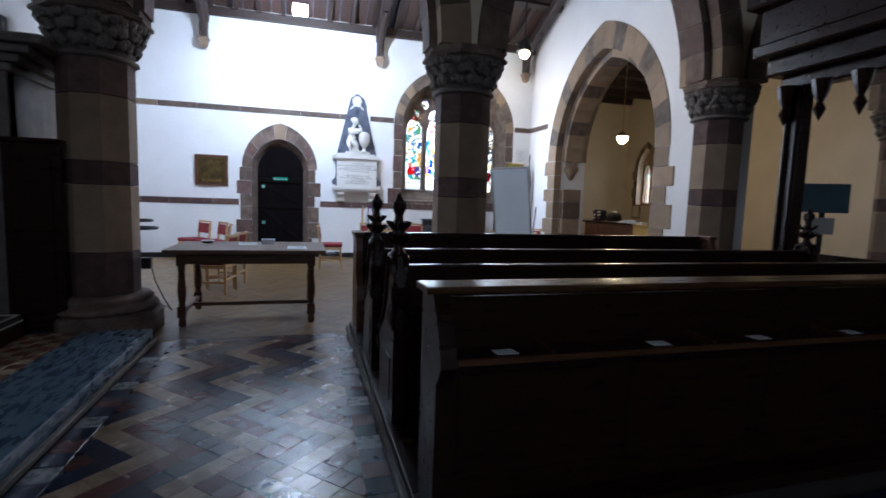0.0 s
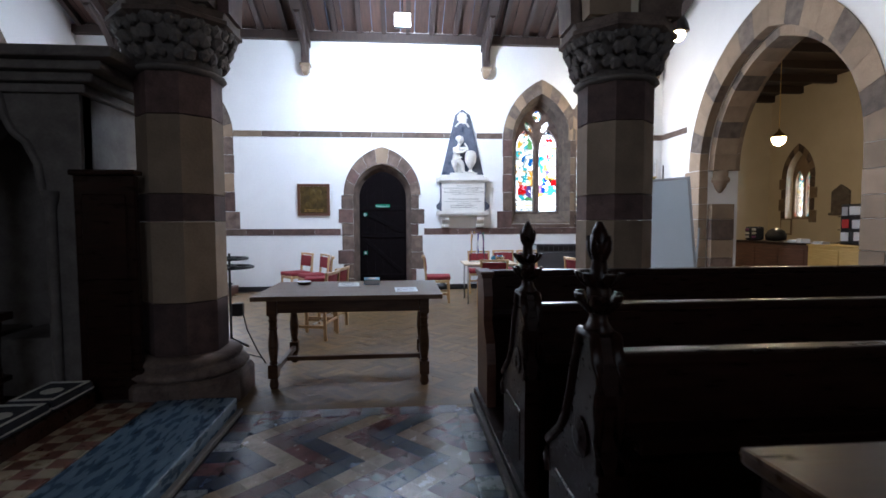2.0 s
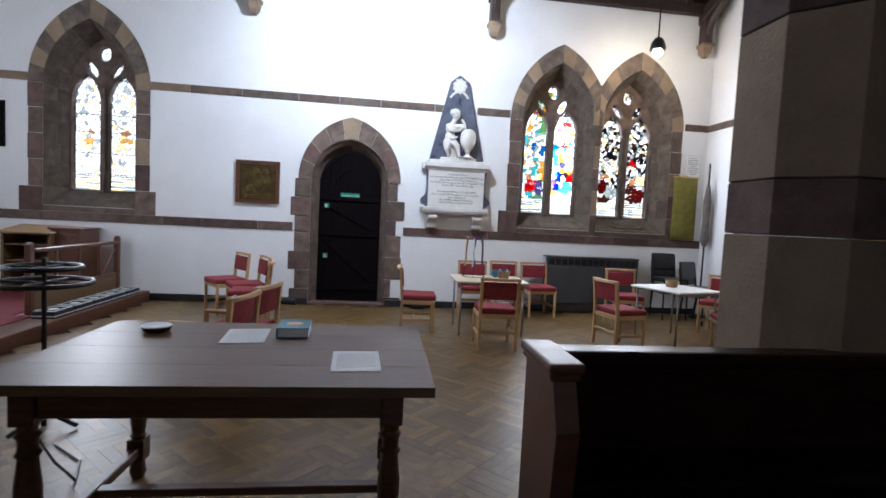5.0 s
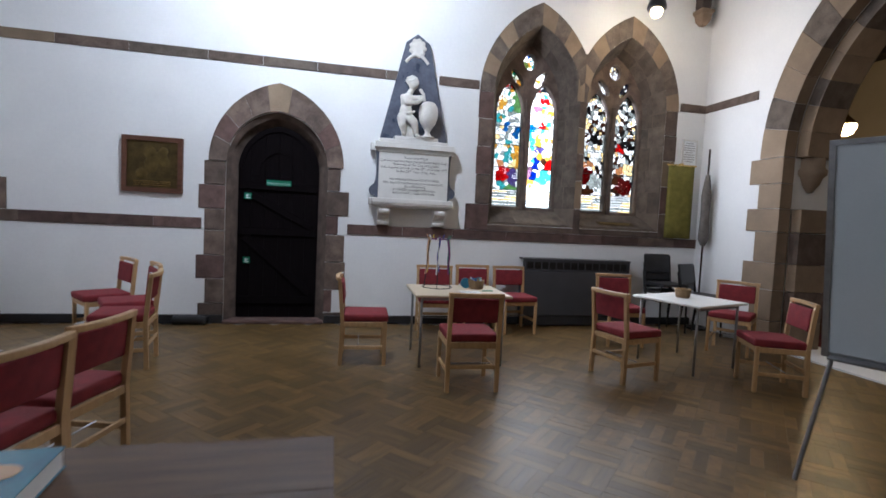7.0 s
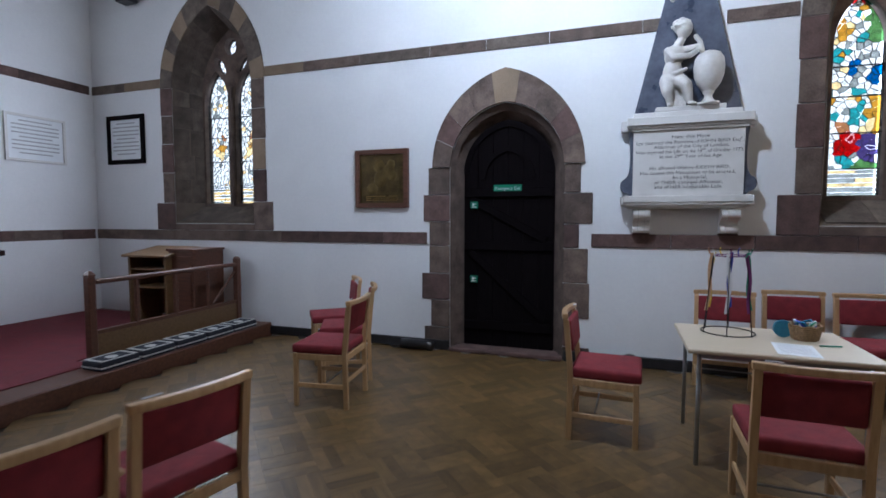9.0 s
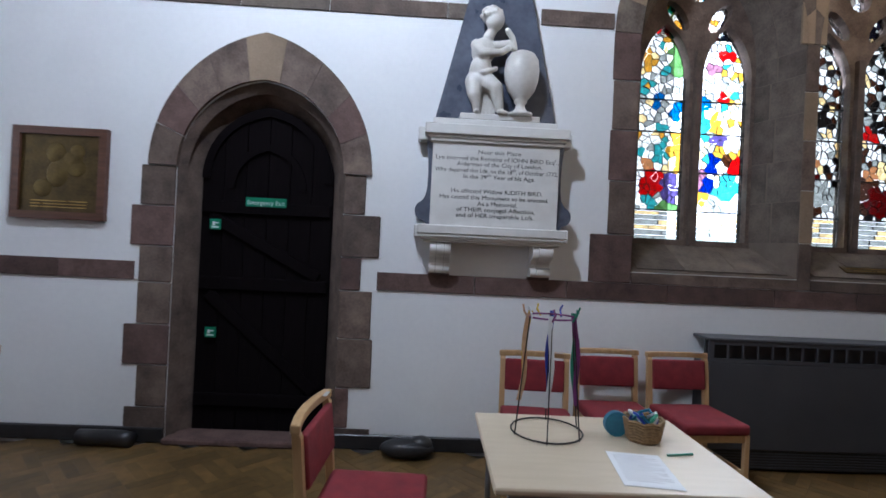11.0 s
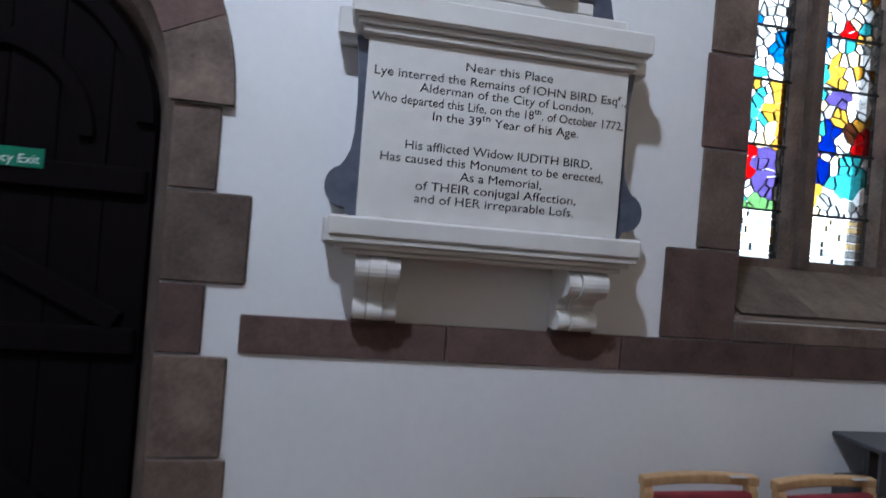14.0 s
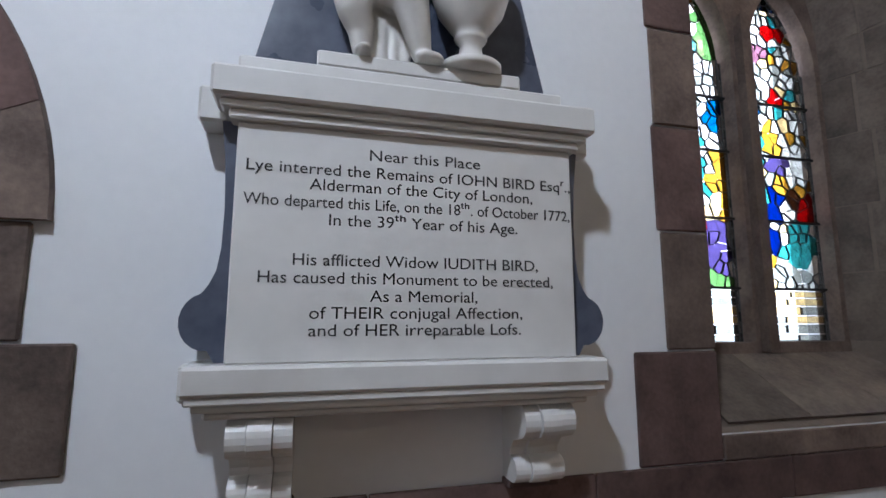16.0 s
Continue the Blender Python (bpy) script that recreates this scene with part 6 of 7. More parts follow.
# ---- chancel step, tiles and kneelers ----
step = thing("chancel_step", "long step of veined blue marble", "step", pose(0, 0, 0), "", "structure")
for k in range(4):
    y1 = -6.76 - k * 1.6
    part("step_slab", box(-1.28, -0.70, y1 - 1.597, y1, 0.0, 0.13, 0.012, seg=2), MARBLE_STEP, step)
part("step_nosing", box(-0.70, -0.655, -13.2, -6.76, 0.0, 0.04, 0.008), STONE_CARVED, step, "worn pale stone strip")
b = box(-9.0, -1.283, -13.2, -6.7, -0.03, 0.118)
solid("chancel_floor", b, GROUT, "raised chancel floor bed", "floor")
k = thing("communion_rail", "dark oak communion rail with a padded kneeling step", "rail", pose(0, 0, 0))
part("kneeling_step", box(-2.15, -1.68, -12.0, -6.85, 0.12, 0.24, 0.01), OAK_DARK, k)
part("top_rail", box(-2.32, -2.18, -12.0, -6.9, 0.80, 0.86, 0.015, seg=2), OAK_DARK, k)
part("lower_rail", box(-2.29, -2.21, -12.0, -6.9, 0.36, 0.40, 0.006), OAK_DARK, k)
for j in range(9):
    y = -6.98 - j * 0.6
    part("baluster", lathe([(0.035, 0.12), (0.04, 0.2), (0.025, 0.23), (0.03, 0.4), (0.022, 0.55), (0.03, 0.7), (0.04, 0.8)], 10, m=Matrix.Translation((-2.25, y, 0))), OAK_DARK, k)


def kneeler(m, w, d, h, grp):
    """A tapestry kneeler: a dark field, a cream border and a round cream motif."""
    t = thing("kneeler", "black and cream tapestry kneeler with a round motif", "kneeler", m, grp)
    part("cushion", box(-w / 2, w / 2, -d / 2, d / 2, 0, h, 0.015, seg=2), KNEELER_B, t)
    for s in (0.92, 0.66):
        b = plate([[(-w / 2 * s, -d / 2 * s), (w / 2 * s, -d / 2 * s), (w / 2 * s, d / 2 * s), (-w / 2 * s, d / 2 * s)], [(-w / 2 * (s - 0.14), -d / 2 * (s - 0.14)), (w / 2 * (s - 0.14), -d / 2 * (s - 0.14)), (w / 2 * (s - 0.14), d / 2 * (s - 0.14)), (-w / 2 * (s - 0.14), d / 2 * (s - 0.14))]], 0, 0.004)
        moved(b, Matrix.Translation((0, 0, h + 0.004)) @ pose(0, 0, 0, 90))
        if s > 0.8:
            part("border", b, KNEELER_W, t, "cream woven border")
        else:
            b.free()
    part("motif", lathe([(min(w, d) * 0.22, h + 0.001), (min(w, d) * 0.22, h + 0.004)], 12), KNEELER_W, t, "cream woven motif")
    b = box(-w / 2 - 0.002, w / 2 + 0.002, -d / 2 - 0.002, d / 2 + 0.002, h * 0.3, h * 0.45)
    part("side_band", b, KNEELER_W, t)
    return t


kn = kneeler(pose(-1.85, -7.05, 0.24), 0.30, 0.42, 0.075, "chancel kneelers")
for j in range(1, 9):
    copy_thing(kn, pose(-1.85, -7.05 - j * 0.45, 0.24))


# ---- carved stone seats beside the column ----
def stone_sedilia():
    s = thing("stone_sedilia", "dark carved stone canopy with ogee arches and a heavy cornice", "stone canopy", pose(0, 0, 0), "", "structure")
    part("back_wall", box(-4.9, -1.80, -5.95, -5.75, 0.0, 2.55), STONE_CARVED, s)
    part("side_return", box(-1.95, -1.80, -6.66, -5.95, 0.12, 2.55), STONE_CARVED, s, "pale squared stone return")
    line = [(-4.9, 0.12), (-4.9, 2.55), (-1.80, 2.55), (-1.80, 0.12), (-2.05, 0.12)]
    xs = [(-2.08, -2.62), (-2.74, -3.28), (-3.40, -3.94), (-4.06, -4.60)]
    for x1, x0 in xs:
        xc, hw = (x0 + x1) / 2, (x1 - x0) / 2
        pts = [(x1, 0.12), (x1, 1.72), (xc + hw * 0.9, 1.92), (xc + hw * 0.62, 2.06), (xc + hw * 0.3, 2.14), (xc + hw * 0.12, 2.24), (xc, 2.40)]
        line += pts + [(2 * xc - x, z) for x, z in pts[-2::-1]]
    part("arcade_front", plate([line], -6.70, -6.56), STONE_CARVED, s)
    for x1, x0 in xs:
        xc, hw = (x0 + x1) / 2, (x1 - x0) / 2
        for u in (-1, 1):
            pts = [(xc + u * hw * 1.0, -6.71, 1.70), (xc + u * hw * 0.92, -6.71, 1.92), (xc + u * hw * 0.64, -6.71, 2.08), (xc + u * hw * 0.31, -6.71, 2.16), (xc + u * hw * 0.12, -6.71, 2.27), (xc, -6.71, 2.44)]
            part("ogee_moulding", tube(pts, 0.028, 8), STONE_CARVED, s)
        part("stone_seat", box(x0, x1, -6.56, -5.96, 0.12, 0.58, 0.01), STONE_CARVED, s)
    for x in (-2.02, -2.68, -3.34, -4.0, -4.66):
        part("shaft", lathe([(0.06, 0.12), (0.06, 0.25), (0.035, 0.29), (0.035, 1.6), (0.055, 1.66), (0.06, 1.72)], 10, m=Matrix.Translation((x, -6.72, 0))), STONE_CARVED, s, smooth=True)
    for z0, z1, o in ((2.44, 2.51, 0.06), (2.51, 2.58, 0.14), (2.58, 2.65, 0.24), (2.65, 2.73, 0.36)):
        part("cornice", box(-5.0, -1.80 + o, -6.70 - o * 0.6, -5.9, z0, z1, 0.02, seg=2), STONE_CARVED, s)


stone_sedilia()
d = thing("oak_screen", "dark oak panelled screen beside the column", "screen", pose(0, 0, 0))
part("frame", box(-1.86, -1.42, -6.72, -6.66, 0.118, 1.84, 0.008), OAK_DARK, d)
part("panel", box(-1.80, -1.48, -6.735, -6.721, 0.3, 0.95, 0.008), OAK_DARK, d)
part("panel", box(-1.80, -1.48, -6.735, -6.721, 1.05, 1.7, 0.008), OAK_DARK, d)
part("cap", box(-1.88, -1.40, -6.75, -6.63, 1.84, 1.88, 0.01), OAK_DARK, d)

# ---- chapel ----
b = box(-5.92, -2.87, -5.9, 0.0, -0.03, 0.15, 0.01)
solid("chapel_platform", b, MAHOGANY, "raised wooden chapel floor with a dark edge", "platform")
b = box(-5.9, -3.20, -5.6, -2.05, 0.15, 0.158)
box(-5.9, -3.45, -2.05, -0.1, 0.15, 0.158, bm=b)
solid("chapel_carpet", b, CARPET, "crimson carpet in the chapel", "carpet")


def chapel_rail(y0, y1, bays):
    r = thing("chapel_rail", "oak chapel rail with open panels and square posts", "rail", pose(-3.30, 0, 0))
    for y in (y0, y1):
        part("post", box(-0.035, 0.035, y - 0.035, y + 0.035, 0.15, 0.95, 0.006), MAHOGANY, r)
        part("post_cap", lathe([(0.045, 0.95), (0.05, 0.965), (0.02, 1.0)], 4, m=Matrix.Translation((0, y, 0)), turn=math.pi / 4), MAHOGANY, r)
    part("top_rail", box(-0.04, 0.04, y1 + 0.035, y0 - 0.035, 0.875, 0.92, 0.01), MAHOGANY, r)
    part("middle_rail", box(-0.02, 0.02, y1 + 0.035, y0 - 0.035, 0.40, 0.44, 0.004), MAHOGANY, r)
    part("lower_panel", box(-0.012, 0.012, y1 + 0.035, y0 - 0.035, 0.18, 0.40), OAK_MID, r)
    for k in range(1, bays):
        y = y0 + (y1 - y0) * k / bays
        part("muntin", box(-0.02, 0.02, y - 0.02, y + 0.02, 0.44, 0.875, 0.004), MAHOGANY, r)
    part("diagonal_brace", tube([(0, y0 - 0.05, 0.80), (0, y0 - 0.4, 0.46)], 0.015, 6), MAHOGANY, r)


chapel_rail(-0.12, -2.0, 4)
chapel_rail(-3.1, -5.6, 6)
kn = kneeler(pose(-3.03, -0.42, 0.15), 0.24, 0.37, 0.08, "chapel kneelers")
for j in range(1, 5):
    copy_thing(kn, pose(-3.03, -0.42 - j * 0.40, 0.15))


def reading_desk():
    t = thing("reading_desk", "oak reading desk with a shelf of hymn books", "desk", pose(-4.25, -0.42, 0.158))
    for s in (-1, 1):
        part("side", box(s * 0.30 - 0.02, s * 0.30 + 0.02, -0.2, 0.25, 0, 0.85, 0.005), OAK_MID, t)
    part("back", box(-0.28, 0.28, 0.2, 0.22, 0.05, 0.85), MAHOGANY, t)
    part("top", moved(box(-0.36, 0.36, -0.26, 0.28, -0.015, 0.015, 0.006), Matrix.Translation((0, 0, 0.90)) @ pose(0, 0, 0, 10)), OAK_MID, t)
    part("shelf", box(-0.28, 0.28, -0.18, 0.2, 0.45, 0.47), OAK_MID, t)
    part("shelf", box(-0.28, 0.28, -0.18, 0.2, 0.68, 0.70), OAK_MID, t)


reading_desk()
c = thing("wood_cabinet", "dark brown wooden cabinet beside the reading desk", "cabinet", pose(-3.80, -0.32, 0.158))
part("body", box(-0.2, 0.2, -0.2, 0.3, 0, 0.92, 0.008), MAHOGANY, c)
part("top", box(-0.22, 0.22, -0.22, 0.31, 0.92, 0.95, 0.006), MAHOGANY, c)
part("door", box(-0.17, 0.17, -0.213, -0.2, 0.06, 0.86, 0.005), MAHOGANY, c)
a = thing("altar_table", "altar table with a dark tapestry front", "altar", pose(-5.45, -2.6, 0.158))
part("frontal", box(-0.38, 0.38, -0.85, 0.85, 0.0, 0.92, 0.01), MAHOGANY, a, "dark tapestry frontal")
part("top", box(-0.42, 0.42, -0.92, 0.92, 0.92, 0.98, 0.01), OAK_DARK, a)
part("fair_linen", box(-0.424, 0.424, -0.6, 0.6, 0.978, 0.986), KNEELER_W, a, "white altar linen")


def tray_stand():
    t = thing("candle_stand", "black iron votive candle stand with round tiers", "candle stand", pose(-1.42, -4.75, 0))
    part("post", tube([(0, 0, 0.02), (0, 0, 1.12)], 0.014, 8), IRON, t)
    for z, r in ((0.96, 0.26), (1.06, 0.2)):
        pts = [(r * math.cos(2 * math.pi * k / 24), r * math.sin(2 * math.pi * k / 24), z) for k in range(25)]
        part("tier", tube(pts, 0.016, 6), IRON, t)
        part("spoke", tube([(-r, 0, z), (r, 0, z)], 0.008, 6), IRON, t)
        part("spoke", tube([(0, -r, z), (0, r, z)], 0.008, 6), IRON, t)
    for k in range(3):
        a = 2 * math.pi * k / 3
        part("foot", tube([(0, 0, 0.12), (0.2 * math.cos(a), 0.2 * math.sin(a), 0.02)], 0.014, 6), IRON, t)


tray_stand()
c = thing("speaker_cable", "black cable trailing from a socket box on the floor", "cable", pose(0, 0, 0))
part("cable", tube([(-1.02, -5.6, 0.62), (-0.98, -5.58, 0.4), (-0.90, -5.5, 0.15), (-0.85, -5.42, 0.012), (-0.95, -5.2, 0.008), (-1.2, -5.0, 0.008)], 0.007, 6), BLACKP, c)
part("socket_box", box(-1.10, -1.0, -5.66, -5.58, 0.55, 0.68, 0.008), BLACKP, c, "black socket box on the column")
d = thing("draught_excluder", "black sausage draught excluder on the floor by the door", "draught excluder", pose(0, 0, 0))
part("roll", tube([(-1.0, -0.10, 0.06), (-0.85, -0.11, 0.065), (-0.7, -0.10, 0.06), (-0.62, -0.12, 0.055)], 0.055, 10), BLACKP, d, "", True)
d = thing("floor_bag", "black folded bag on the floor by the wall", "bag", pose(1.35, -0.14, 0))
b = bmesh.new()
blob(b, 0, 0, 0.07, 0.2, 0.09, 0.07)
blob(b, 0.1, 0.01, 0.09, 0.09, 0.07, 0.07)
part("bag", b, BLACKP, d, "", True)


# ---- whiteboard easel, banners, stacked chairs ----
def whiteboard_easel():
    w = thing("whiteboard_easel", "white flipchart board on a folding steel easel", "whiteboard", pose(4.12, -4.55, 0, 0, 0, -66) @ Matrix.Scale(1.07, 4))
    board = pose(0, 0, 0, 9)
    b = box(-0.36, 0.36, -0.012, 0.012, 0.72, 1.88, 0.006)
    part("board", moved(b, board), BOARD_W, w, "blank white board")
    b = plate([[(-0.38, 0.70), (0.38, 0.70), (0.38, 1.90), (-0.38, 1.90)], [(-0.35, 0.73), (0.35, 0.73), (0.35, 1.87), (-0.35, 1.87)]], -0.018, -0.0125)
    part("frame", moved(b, board), STEEL, w)
    for s in (-1, 1):
        part("front_leg", tube([(s * 0.30, 0.0, 1.3), (s * 0.33, -0.10, 0.72), (s * 0.40, -0.30, 0.0)], 0.012, 8), STEEL, w)
        part("joint", tube([(s * 0.33 - 0.02, -0.10, 0.72), (s * 0.33 + 0.02, -0.10, 0.72)], 0.02, 8), BLACKP, w, "black plastic joint")
    part("back_leg", tube([(0, 0.06, 1.3), (0, 0.5, 0.0)], 0.012, 8), STEEL, w)
    part("pen_tray", moved(box(-0.34, 0.34, -0.07, -0.015, 0.70, 0.715, 0.003), board), STEEL, w)


whiteboard_easel()
bn = thing("banner", "olive green banner hanging by the window", "banner", pose(6.02, -0.05, 0))
b = box(-0.22, 0.22, -0.006, 0.006, 1.34, 2.44)
bmesh.ops.subdivide_edges(b, edges=b.edges[:], cuts=5, use_grid_fill=True)
for v in b.verts:
    v.co.y += 0.016 * math.sin(v.co.x * 26) * (2.44 - v.co.z)
part("cloth", b, GREEN_CLOTH, bn, "", True)
part("pole", tube([(-0.25, 0, 2.45), (0.25, 0, 2.45)], 0.012, 8), BRASS, bn)
part("wall_hook", box(-0.02, 0.02, -0.01, 0.05, 2.44, 2.48), BRASS, bn)
bn = thing("processional_banner", "dark furled banner on a pole in the corner", "banner", pose(6.28, -0.30, 0))
part("pole", tube([(0, 0, 0.0), (0, 0, 2.68)], 0.014, 8), OAK_DARK, bn)
part("cloth", lathe([(0.03, 1.25), (0.075, 1.35), (0.06, 1.7), (0.07, 2.0), (0.03, 2.3)], 8, m=Matrix.Translation((0.0, 0, 0))), STONE_CARVED, bn, "", True)
part("foot", lathe([(0.16, 0.0), (0.16, 0.03), (0.03, 0.06)], 16), IRON, bn)


def stacking_chair():
    c = thing("stacking_chair", "dark stacked chair in the corner", "chair", pose(5.62, -0.42, 0, 0, 0, 180), "stacked dark chairs")
    for s in (-1, 1):
        part("leg_frame", tube([(s * 0.21, 0.2, 0.0), (s * 0.21, 0.18, 0.44), (s * 0.21, -0.18, 0.44), (s * 0.21, -0.25, 0.86)], 0.012, 6), IRON, c)
        part("back_leg", tube([(s * 0.21, -0.2, 0.0), (s * 0.21, -0.15, 0.44)], 0.012, 6), IRON, c)
    part("seat", box(-0.21, 0.21, -0.2, 0.22, 0.44, 0.48, 0.015, seg=2), BLACKP, c)
    part("backrest", moved(box(-0.2, 0.2, -0.015, 0.015, -0.14, 0.14, 0.012, seg=2), Matrix.Translation((0, -0.235, 0.74)) @ pose(0, 0, 0, 10)), BLACKP, c)
    return c


sc = stacking_chair()
for x, y, z in ((5.62, -0.42, 0.11), (5.62, -0.42, 0.22), (5.95, -0.75, 0.0), (5.95, -0.75, 0.11)):
    copy_thing(sc, pose(x, y, z, 0, 0, 180 if y > -0.5 else 205))

# ---- the room beyond the arch ----
c = thing("servery_counter", "red-brown wooden servery counter facing the arch", "counter", pose(8.5, -1.05, 0, 0, 0, -84))
part("front", box(-0.95, 0.85, -0.3, 0.3, 0.0, 1.0, 0.01), MAHOGANY, c)
part("worktop", box(-0.98, 0.87, -0.36, 0.36, 1.0, 1.04, 0.008), OAK_DARK, c)
for k in range(3):
    part("panel", box(-0.90 + k * 0.58, -0.38 + k * 0.58, -0.312, -0.3, 0.1, 0.92, 0.006), MAHOGANY, c)
c = thing("pine_cupboard", "yellow pine cupboard with papers on top", "cupboard", pose(8.62, -2.55, 0, 0, 0, -84))
part("body", box(-0.62, 0.62, -0.3, 0.3, 0.0, 1.0, 0.01), PINE, c)
part("top", box(-0.63, 0.65, -0.33, 0.33, 1.0, 1.03, 0.006), PINE, c)
for s in (-1, 1):
    dd = part("door", box(s * 0.31 - 0.29, s * 0.31 + 0.29, -0.315, -0.3, 0.08, 0.94, 0.006), PINE, c)
    part("knob", lathe([(0.012, 0), (0.02, 0.02), (0.008, 0.03)], 8, m=Matrix.Translation((s * 0.07, -0.315, 0.6)) @ pose(0, 0, 0, 90)), BRASS, dd)
f = thing("fire_extinguisher", "red fire extinguisher with a black hose on the cupboard", "fire extinguisher", pose(8.72, -2.72, 1.03))
part("cylinder", lathe([(0.075, 0.0), (0.08, 0.02), (0.08, 0.40), (0.05, 0.46), (0.02, 0.48)], 16), REDP, f, smooth=True)
part("valve", box(-0.03, 0.05, -0.015, 0.015, 0.48, 0.54, 0.005), BLACKP, f)
part("hose", tube([(0.03, 0, 0.5), (0.1, 0, 0.45), (0.1, 0, 0.2)], 0.012, 6), BLACKP, f)
f = thing("blue_tray", "blue plastic tray on the cupboard", "tray", pose(8.55, -2.98, 1.03, 0, 0, -84))
part("tray", box(-0.16, 0.16, -0.12, 0.12, 0.0, 0.09, 0.01), BLUEP, f)
rnd = random.Random(8)
for k in range(5):
    pile = thing("leaflet_stack", "small stack of white leaflets on the servery", "leaflets", pose(8.36 + rnd.uniform(-0.06, 0.06), -1.45 - 0.17 * k, 1.041 if k < 3 else 1.031, 0, 0, rnd.uniform(-40, 40)))
    part("sheets", box(-0.075, 0.075, -0.105, 0.105, 0.0, 0.02 + 0.03 * (k % 3), 0.002), PAPER, pile)
n = thing("leaflet_display", "black leaflet display stand with white notices on the cupboard", "display stand", pose(8.80, -2.33, 1.03, 0, 0, -80))
part("back_board", box(-0.21, 0.21, -0.02, 0.02, 0.0, 0.74, 0.008), BLACKP, n)
for k in range(3):
    part("shelf", box(-0.20, 0.20, -0.10, -0.02, 0.02 + 0.24 * k, 0.035 + 0.24 * k, 0.003), BLACKP, n)
for k, (x, w, z) in enumerate(((-0.11, 0.07, 0.06), (0.1, 0.05, 0.07), (-0.1, 0.06, 0.30), (0.09, 0.075, 0.29), (-0.12, 0.05, 0.53), (0.06, 0.1, 0.54))):
    part("notice", box(x - w, x + w, -0.05, -0.044, z, z + 0.16), (PAPER, PAPER, REDP, PAPER, GREY_PRINT, PAPER)[k], n)
n = thing("cloth_bundle", "purple and white patterned cloth bundle on the counter end", "cloth", pose(8.42, -0.33, 1.04, 0, 0, -70))
part("folded_cloth", box(-0.14, 0.14, -0.14, 0.14, 0.0, 0.30, 0.06, seg=3), KNEELER_B, n, smooth=True)
for k in range(6):
    part("white_patch", box(-0.12 + 0.15 * (k % 2), -0.03 + 0.15 * (k % 2), -0.146, -0.13, 0.05 + 0.08 * (k // 2), 0.10 + 0.08 * (k // 2), 0.006), (KNEELER_W, PURPLEP)[k % 3 == 1], n)
n = thing("black_bag", "slumped black bag on the counter", "bag", pose(8.55, -0.80, 1.04, 0, 0, -80))
part("bag", lathe([(0.02, 0.0), (0.19, 0.02), (0.2, 0.12), (0.15, 0.22), (0.06, 0.27), (0.0, 0.275)], 14), BLACKP, n, smooth=True)
t = thing("stone_tablet", "small stone memorial tablet with a gabled top on the cream wall", "tablet", pose(13.88, 3.2, 0, 0, 0, -90))
part("slab", plate([[(-0.3, 1.7), (0.3, 1.7), (0.3, 2.35), (0.0, 2.55), (-0.3, 2.35)]], -0.06, 0.0), STONE_CARVED, t)
part("ledge", box(-0.36, 0.36, -0.1, 0.0, 1.62, 1.7, 0.01), STONE_CARVED, t)
p = thing("framed_picture", "pale framed picture under the window", "picture", pose(13.88, 5.3, 1.25, 0, 0, -90))
part("frame", box(-0.25, 0.25, -0.03, 0.0, -0.28, 0.28, 0.006), STONE_B, p)
part("image", box(-0.2, 0.2, -0.034, -0.029, -0.23, 0.23), CREAM, p)
for x, y, a in ((8.3, -0.5, 60), (8.9, -0.75, 20)):
    t2 = copy_thing(sc, pose(x, y, 0, 0, 0, a))
c = thing("carpet_runner", "crimson carpet beyond the arch", "carpet", pose(0, 0, 0), "", "structure")
part("runner", box(7.3, 13.0, -2.6, 1.2, -0.03, 0.004), CARPET, c)


# ---- chancel screen and far nave ----
def choir_canopy():
    s = thing("choir_screen", "tall dark oak screen with clustered posts and a carved canopy", "screen", pose(0, 0, 0))
    for x, y in ((6.15, -7.55), (6.15, -9.6), (6.15, -11.6)):
        p = part("post", box(x - 0.09, x + 0.09, y - 0.09, y + 0.09, 0.0, 2.9, 0.02), OAK_DARK, s)
        for u in (-1, 1):
            part("post_shaft", tube([(x - 0.1, y + u * 0.06, 0.3), (x - 0.1, y + u * 0.06, 2.85)], 0.03, 8), OAK_DARK, p)
    part("dado", box(6.12, 6.18, -12.5, -7.5, 0.0, 1.0, 0.01), OAK_DARK, s)
    for k, (z0, z1, o) in enumerate(((2.85, 3.0, 0.1), (3.0, 3.2, 0.25), (3.2, 3.35, 0.4), (3.35, 3.75, 0.34), (3.75, 3.9, 0.5))):
        part("canopy_tier", box(6.15 - o, 6.15 + o, -12.6, -7.4 + o * 0.5, z0, z1, 0.02), OAK_DARK, s)
    for k in range(12):
        y = -7.5 - k * 0.4
        b = lathe([(0.0, 2.42), (0.03, 2.48), (0.06, 2.55), (0.03, 2.62), (0.07, 2.72), (0.1, 2.86)], 8)
        part("pendant", moved(b, Matrix.Translation((5.98, y, 0))), OAK_DARK, s, "carved hanging pendant")


choir_canopy()
bb = thing("blue_noticeboard", "pale blue notice board on a stand beyond the column", "notice board", pose(7.6, -6.85, 0, 0, 0, -35))
part("panel", box(-0.3, 0.3, -0.02, 0.02, 1.45, 1.85, 0.01), BLUE_BOARD, bb)
part("sheet", box(-0.2, 0.15, -0.026, -0.02, 1.15, 1.38), PAPER, bb)
part("post", box(-0.03, 0.03, -0.02, 0.02, 0.0, 1.45), IRON, bb)
part("foot", box(-0.25, 0.25, -0.2, 0.2, 0.0, 0.03, 0.005), IRON, bb)

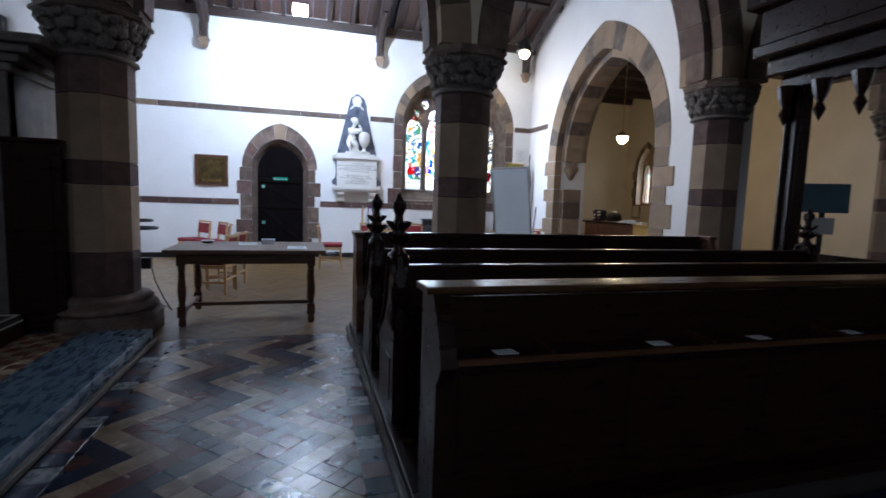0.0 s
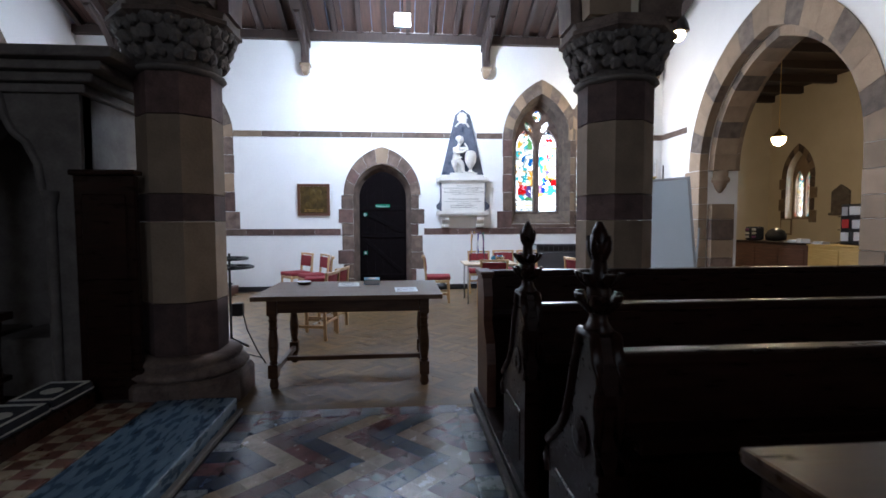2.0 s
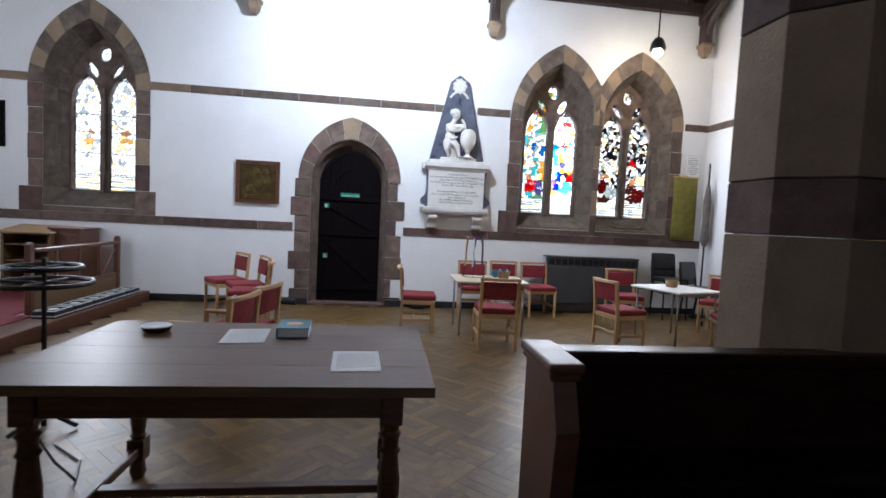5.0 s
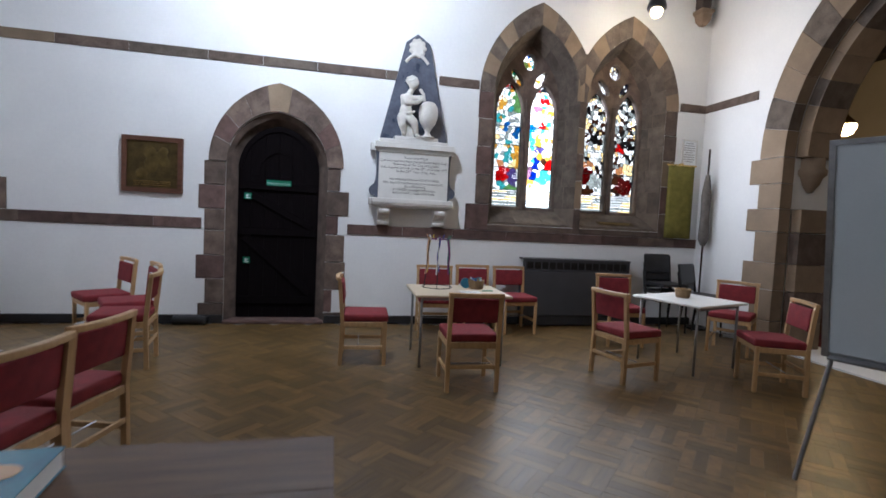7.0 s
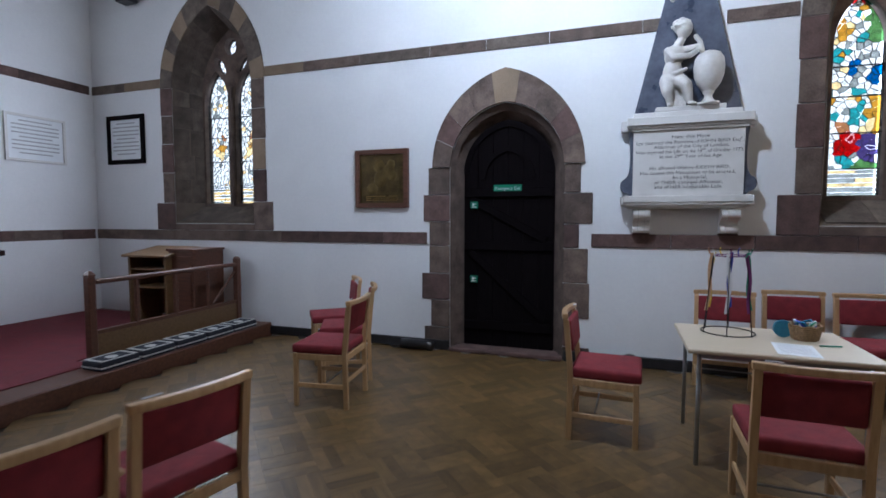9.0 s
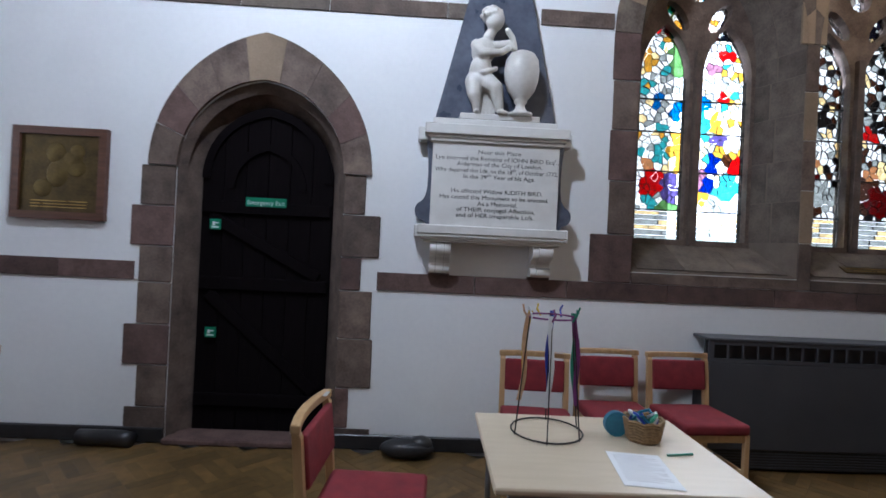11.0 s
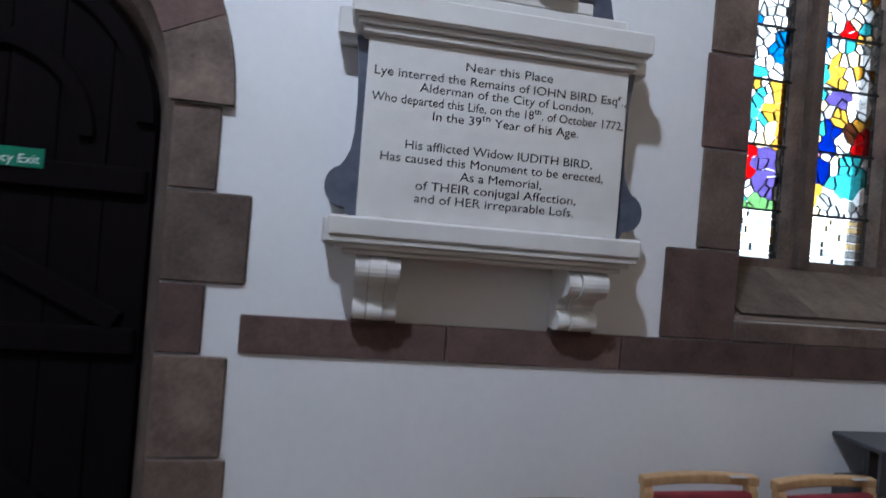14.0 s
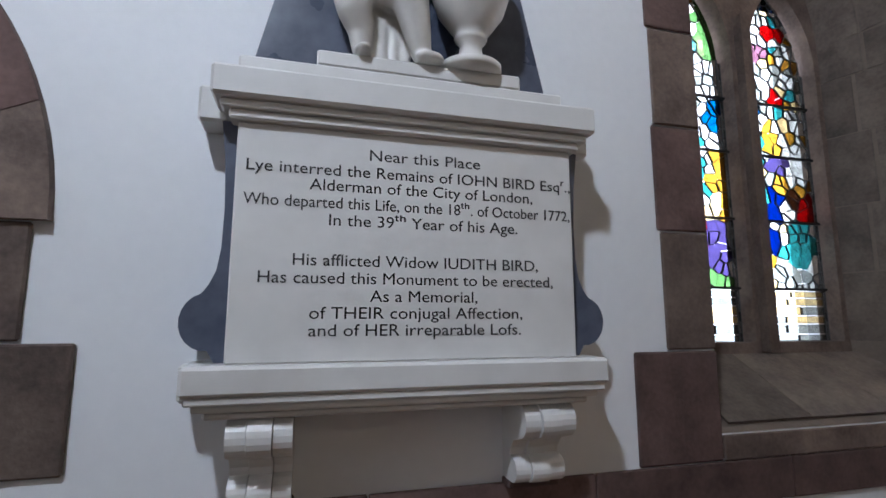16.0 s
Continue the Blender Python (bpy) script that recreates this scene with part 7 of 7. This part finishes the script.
# ---- floors in pieces ----
q = 0.09
TILE = q * math.sqrt(2)
tile_mesh = {}
for mt in (TILE_BUFF, TILE_RED, TILE_BLUE):
    tile_mesh[mt.name] = finish(box(-TILE / 2 + 0.001, TILE / 2 - 0.001, -TILE / 2 + 0.001, TILE / 2 - 0.001, -0.028, 0.0, 0.0015), "tile", mt)
order = [TILE_BUFF, TILE_RED, TILE_BLUE]
tiled = thing("aisle_tiles", "zigzag pavement of buff, plum and blue-black tiles", "tiled floor", pose(0, 0, 0), "", "structure")
turn = pose(0, 0, 0, 0, 0, 45)
far = {mt.name: ([], []) for mt in order}
made = 0
rnd = random.Random(4)
for kk in range(5, -76, -1):
    for m in range(-2, 22):
        if (m + kk) % 2:
            continue
        x, y = -0.46 + m * q, -7.25 + kk * q
        if not (-0.52 < x < 1.03 and -13.2 < y < -6.84):
            continue
        u = kk % 8
        shift = u if u <= 4 else 8 - u
        mt = order[((m - shift + 60) // 2) % 3]
        mm = Matrix.Translation((x, y, rnd.uniform(-0.0008, 0.0008))) @ turn
        if made < 300:
            piece("tile", tile_mesh[mt.name], tiled, mm)
            made += 1
        else:
            vs, fs = far[mt.name]
            n0 = len(vs)
            vs += [tuple(mm @ v.co) for v in tile_mesh[mt.name].vertices]
            fs += [tuple(n0 + i for i in p.vertices) for p in tile_mesh[mt.name].polygons]
for mt in order:
    me = bpy.data.meshes.new("tile_field")
    me.from_pydata(far[mt.name][0], [], far[mt.name][1])
    me.materials.append(mt)
    o = new("tile_field", me)
    o.parent = tiled
    o["kind"] = "stuff"
edge = {TILE_RED.name: bmesh.new(), TILE_GREY.name: bmesh.new(), TILE_BLUE.name: bmesh.new()}
for k in range(42):
    y = -6.80 - k * 0.152
    for x in (-0.575, 1.075):
        nm = (TILE_BLUE, TILE_RED, TILE_BLUE, TILE_GREY)[k % 4].name
        box(x - 0.074, x + 0.074, y - 0.149, y, -0.028, 0.002, 0.002, bm=edge[nm])
for k in range(10):
    x = -0.5 + k * 0.152
    box(x, x + 0.149, -6.895, -6.748, -0.028, 0.003, 0.002, bm=edge[(TILE_RED, TILE_BLUE)[k % 2].name])
for mt in (TILE_RED, TILE_GREY, TILE_BLUE):
    o = part("tile_border", edge[mt.name], mt, tiled)
    o["kind"] = "stuff"

chequer = thing("chancel_tiles", "red and cream chequered chancel tiles", "tiled floor", pose(0, 0, 0), "", "structure")
small = {}
for mt in (TILE_RED2, TILE_CREAM):
    small[mt.name] = finish(box(-0.0535, 0.0535, -0.0535, 0.0535, -0.01, 0.008, 0.0015), "tile", mt)
for i in range(4):
    for j in range(50):
        mt = (TILE_RED2, TILE_CREAM)[(i + j) % 2]
        piece("tile", small[mt.name], chequer, Matrix.Translation((-1.345 - i * 0.11, -6.86 - j * 0.11, 0.12)))

slab = thing("nave_tiles", "dark red and black nave floor tiles with pale strips", "tiled floor", pose(0, 0, 0), "", "structure")
nb = {TILE_RED.name: bmesh.new(), TILE_BLUE.name: bmesh.new(), TILE_BUFF.name: bmesh.new()}
for i in range(16):
    for j in range(12):
        x, y = 1.20 + i * 0.31, -10.24 - j * 0.31
        mt = TILE_BUFF if (j % 4 == 2) else (TILE_RED, TILE_BLUE)[(i + j) % 2]
        box(x, x + 0.306, y - 0.306, y, -0.028, 0.0, 0.002, bm=nb[mt.name])
for mt in (TILE_RED, TILE_BLUE, TILE_BUFF):
    o = part("tile_field", nb[mt.name], mt, slab)
    o["kind"] = "stuff"

# wood blocks laid in basket weave over the aisle
parquet = thing("woodblock_floor", "worn oak woodblock floor laid in basket weave", "wood floor", pose(0, 0, 0), "", "structure")
BL, BW = 0.30, 0.075
block = finish(box(0.0002, BL - 0.0002, 0.0002, BW - 0.0002, -0.026, 0.0, 0.0008), "block", WOODBLOCK)
verts, faces = [], []
base = [tuple(v.co) for v in block.vertices]
polys = [tuple(p.vertices) for p in block.polygons]
made = 0
skew = pose(0, 0, 0, 0, 0, 45)
rnd = random.Random(9)
for i in range(-32, 33):
    for j in range(-32, 33):
        for k in range(4):
            if (i + j) % 2:
                m = skew @ Matrix.Translation((i * BL, j * BL + k * BW, 0))
            else:
                m = skew @ Matrix.Translation((i * BL + (k + 1) * BW, j * BL, 0)) @ pose(0, 0, 0, 0, 0, 90)
            c = m @ Vector((BL / 2, BW / 2, 0))
            wx, wy = c.x + 0.5, c.y - 3.2
            inside = -2.85 < wx < 7.2 and -6.74 < wy < -0.01
            if not inside or (wx > 6.4 and not (-4.8 < wy < -1.5)):
                continue
            mm = Matrix.Translation((0.5, -3.2, rnd.uniform(-0.0004, 0.0004))) @ m
            if made < 300 and -0.4 < wx < 2.8 and -5.0 < wy < -2.6:
                piece("wood_block", block, parquet, mm)
                made += 1
            else:
                n0 = len(verts)
                verts += [tuple(mm @ Vector(v)) for v in base]
                faces += [tuple(n0 + q for q in p) for p in polys]
me = bpy.data.meshes.new("block_field")
me.from_pydata(verts, [], faces)
me.materials.append(WOODBLOCK_I)
o = new("block_field", me)
o.parent = parquet
o["kind"] = "stuff"
margin = finish(box(-0.2365, 0.2365, -0.0535, 0.0535, -0.026, 0.003, 0.0015), "border_plank", WOODBLOCK)
for k in range(8):
    piece("border_plank", margin, parquet, Matrix.Translation((-0.66 + 0.237 + k * 0.475, -6.692, 0)))
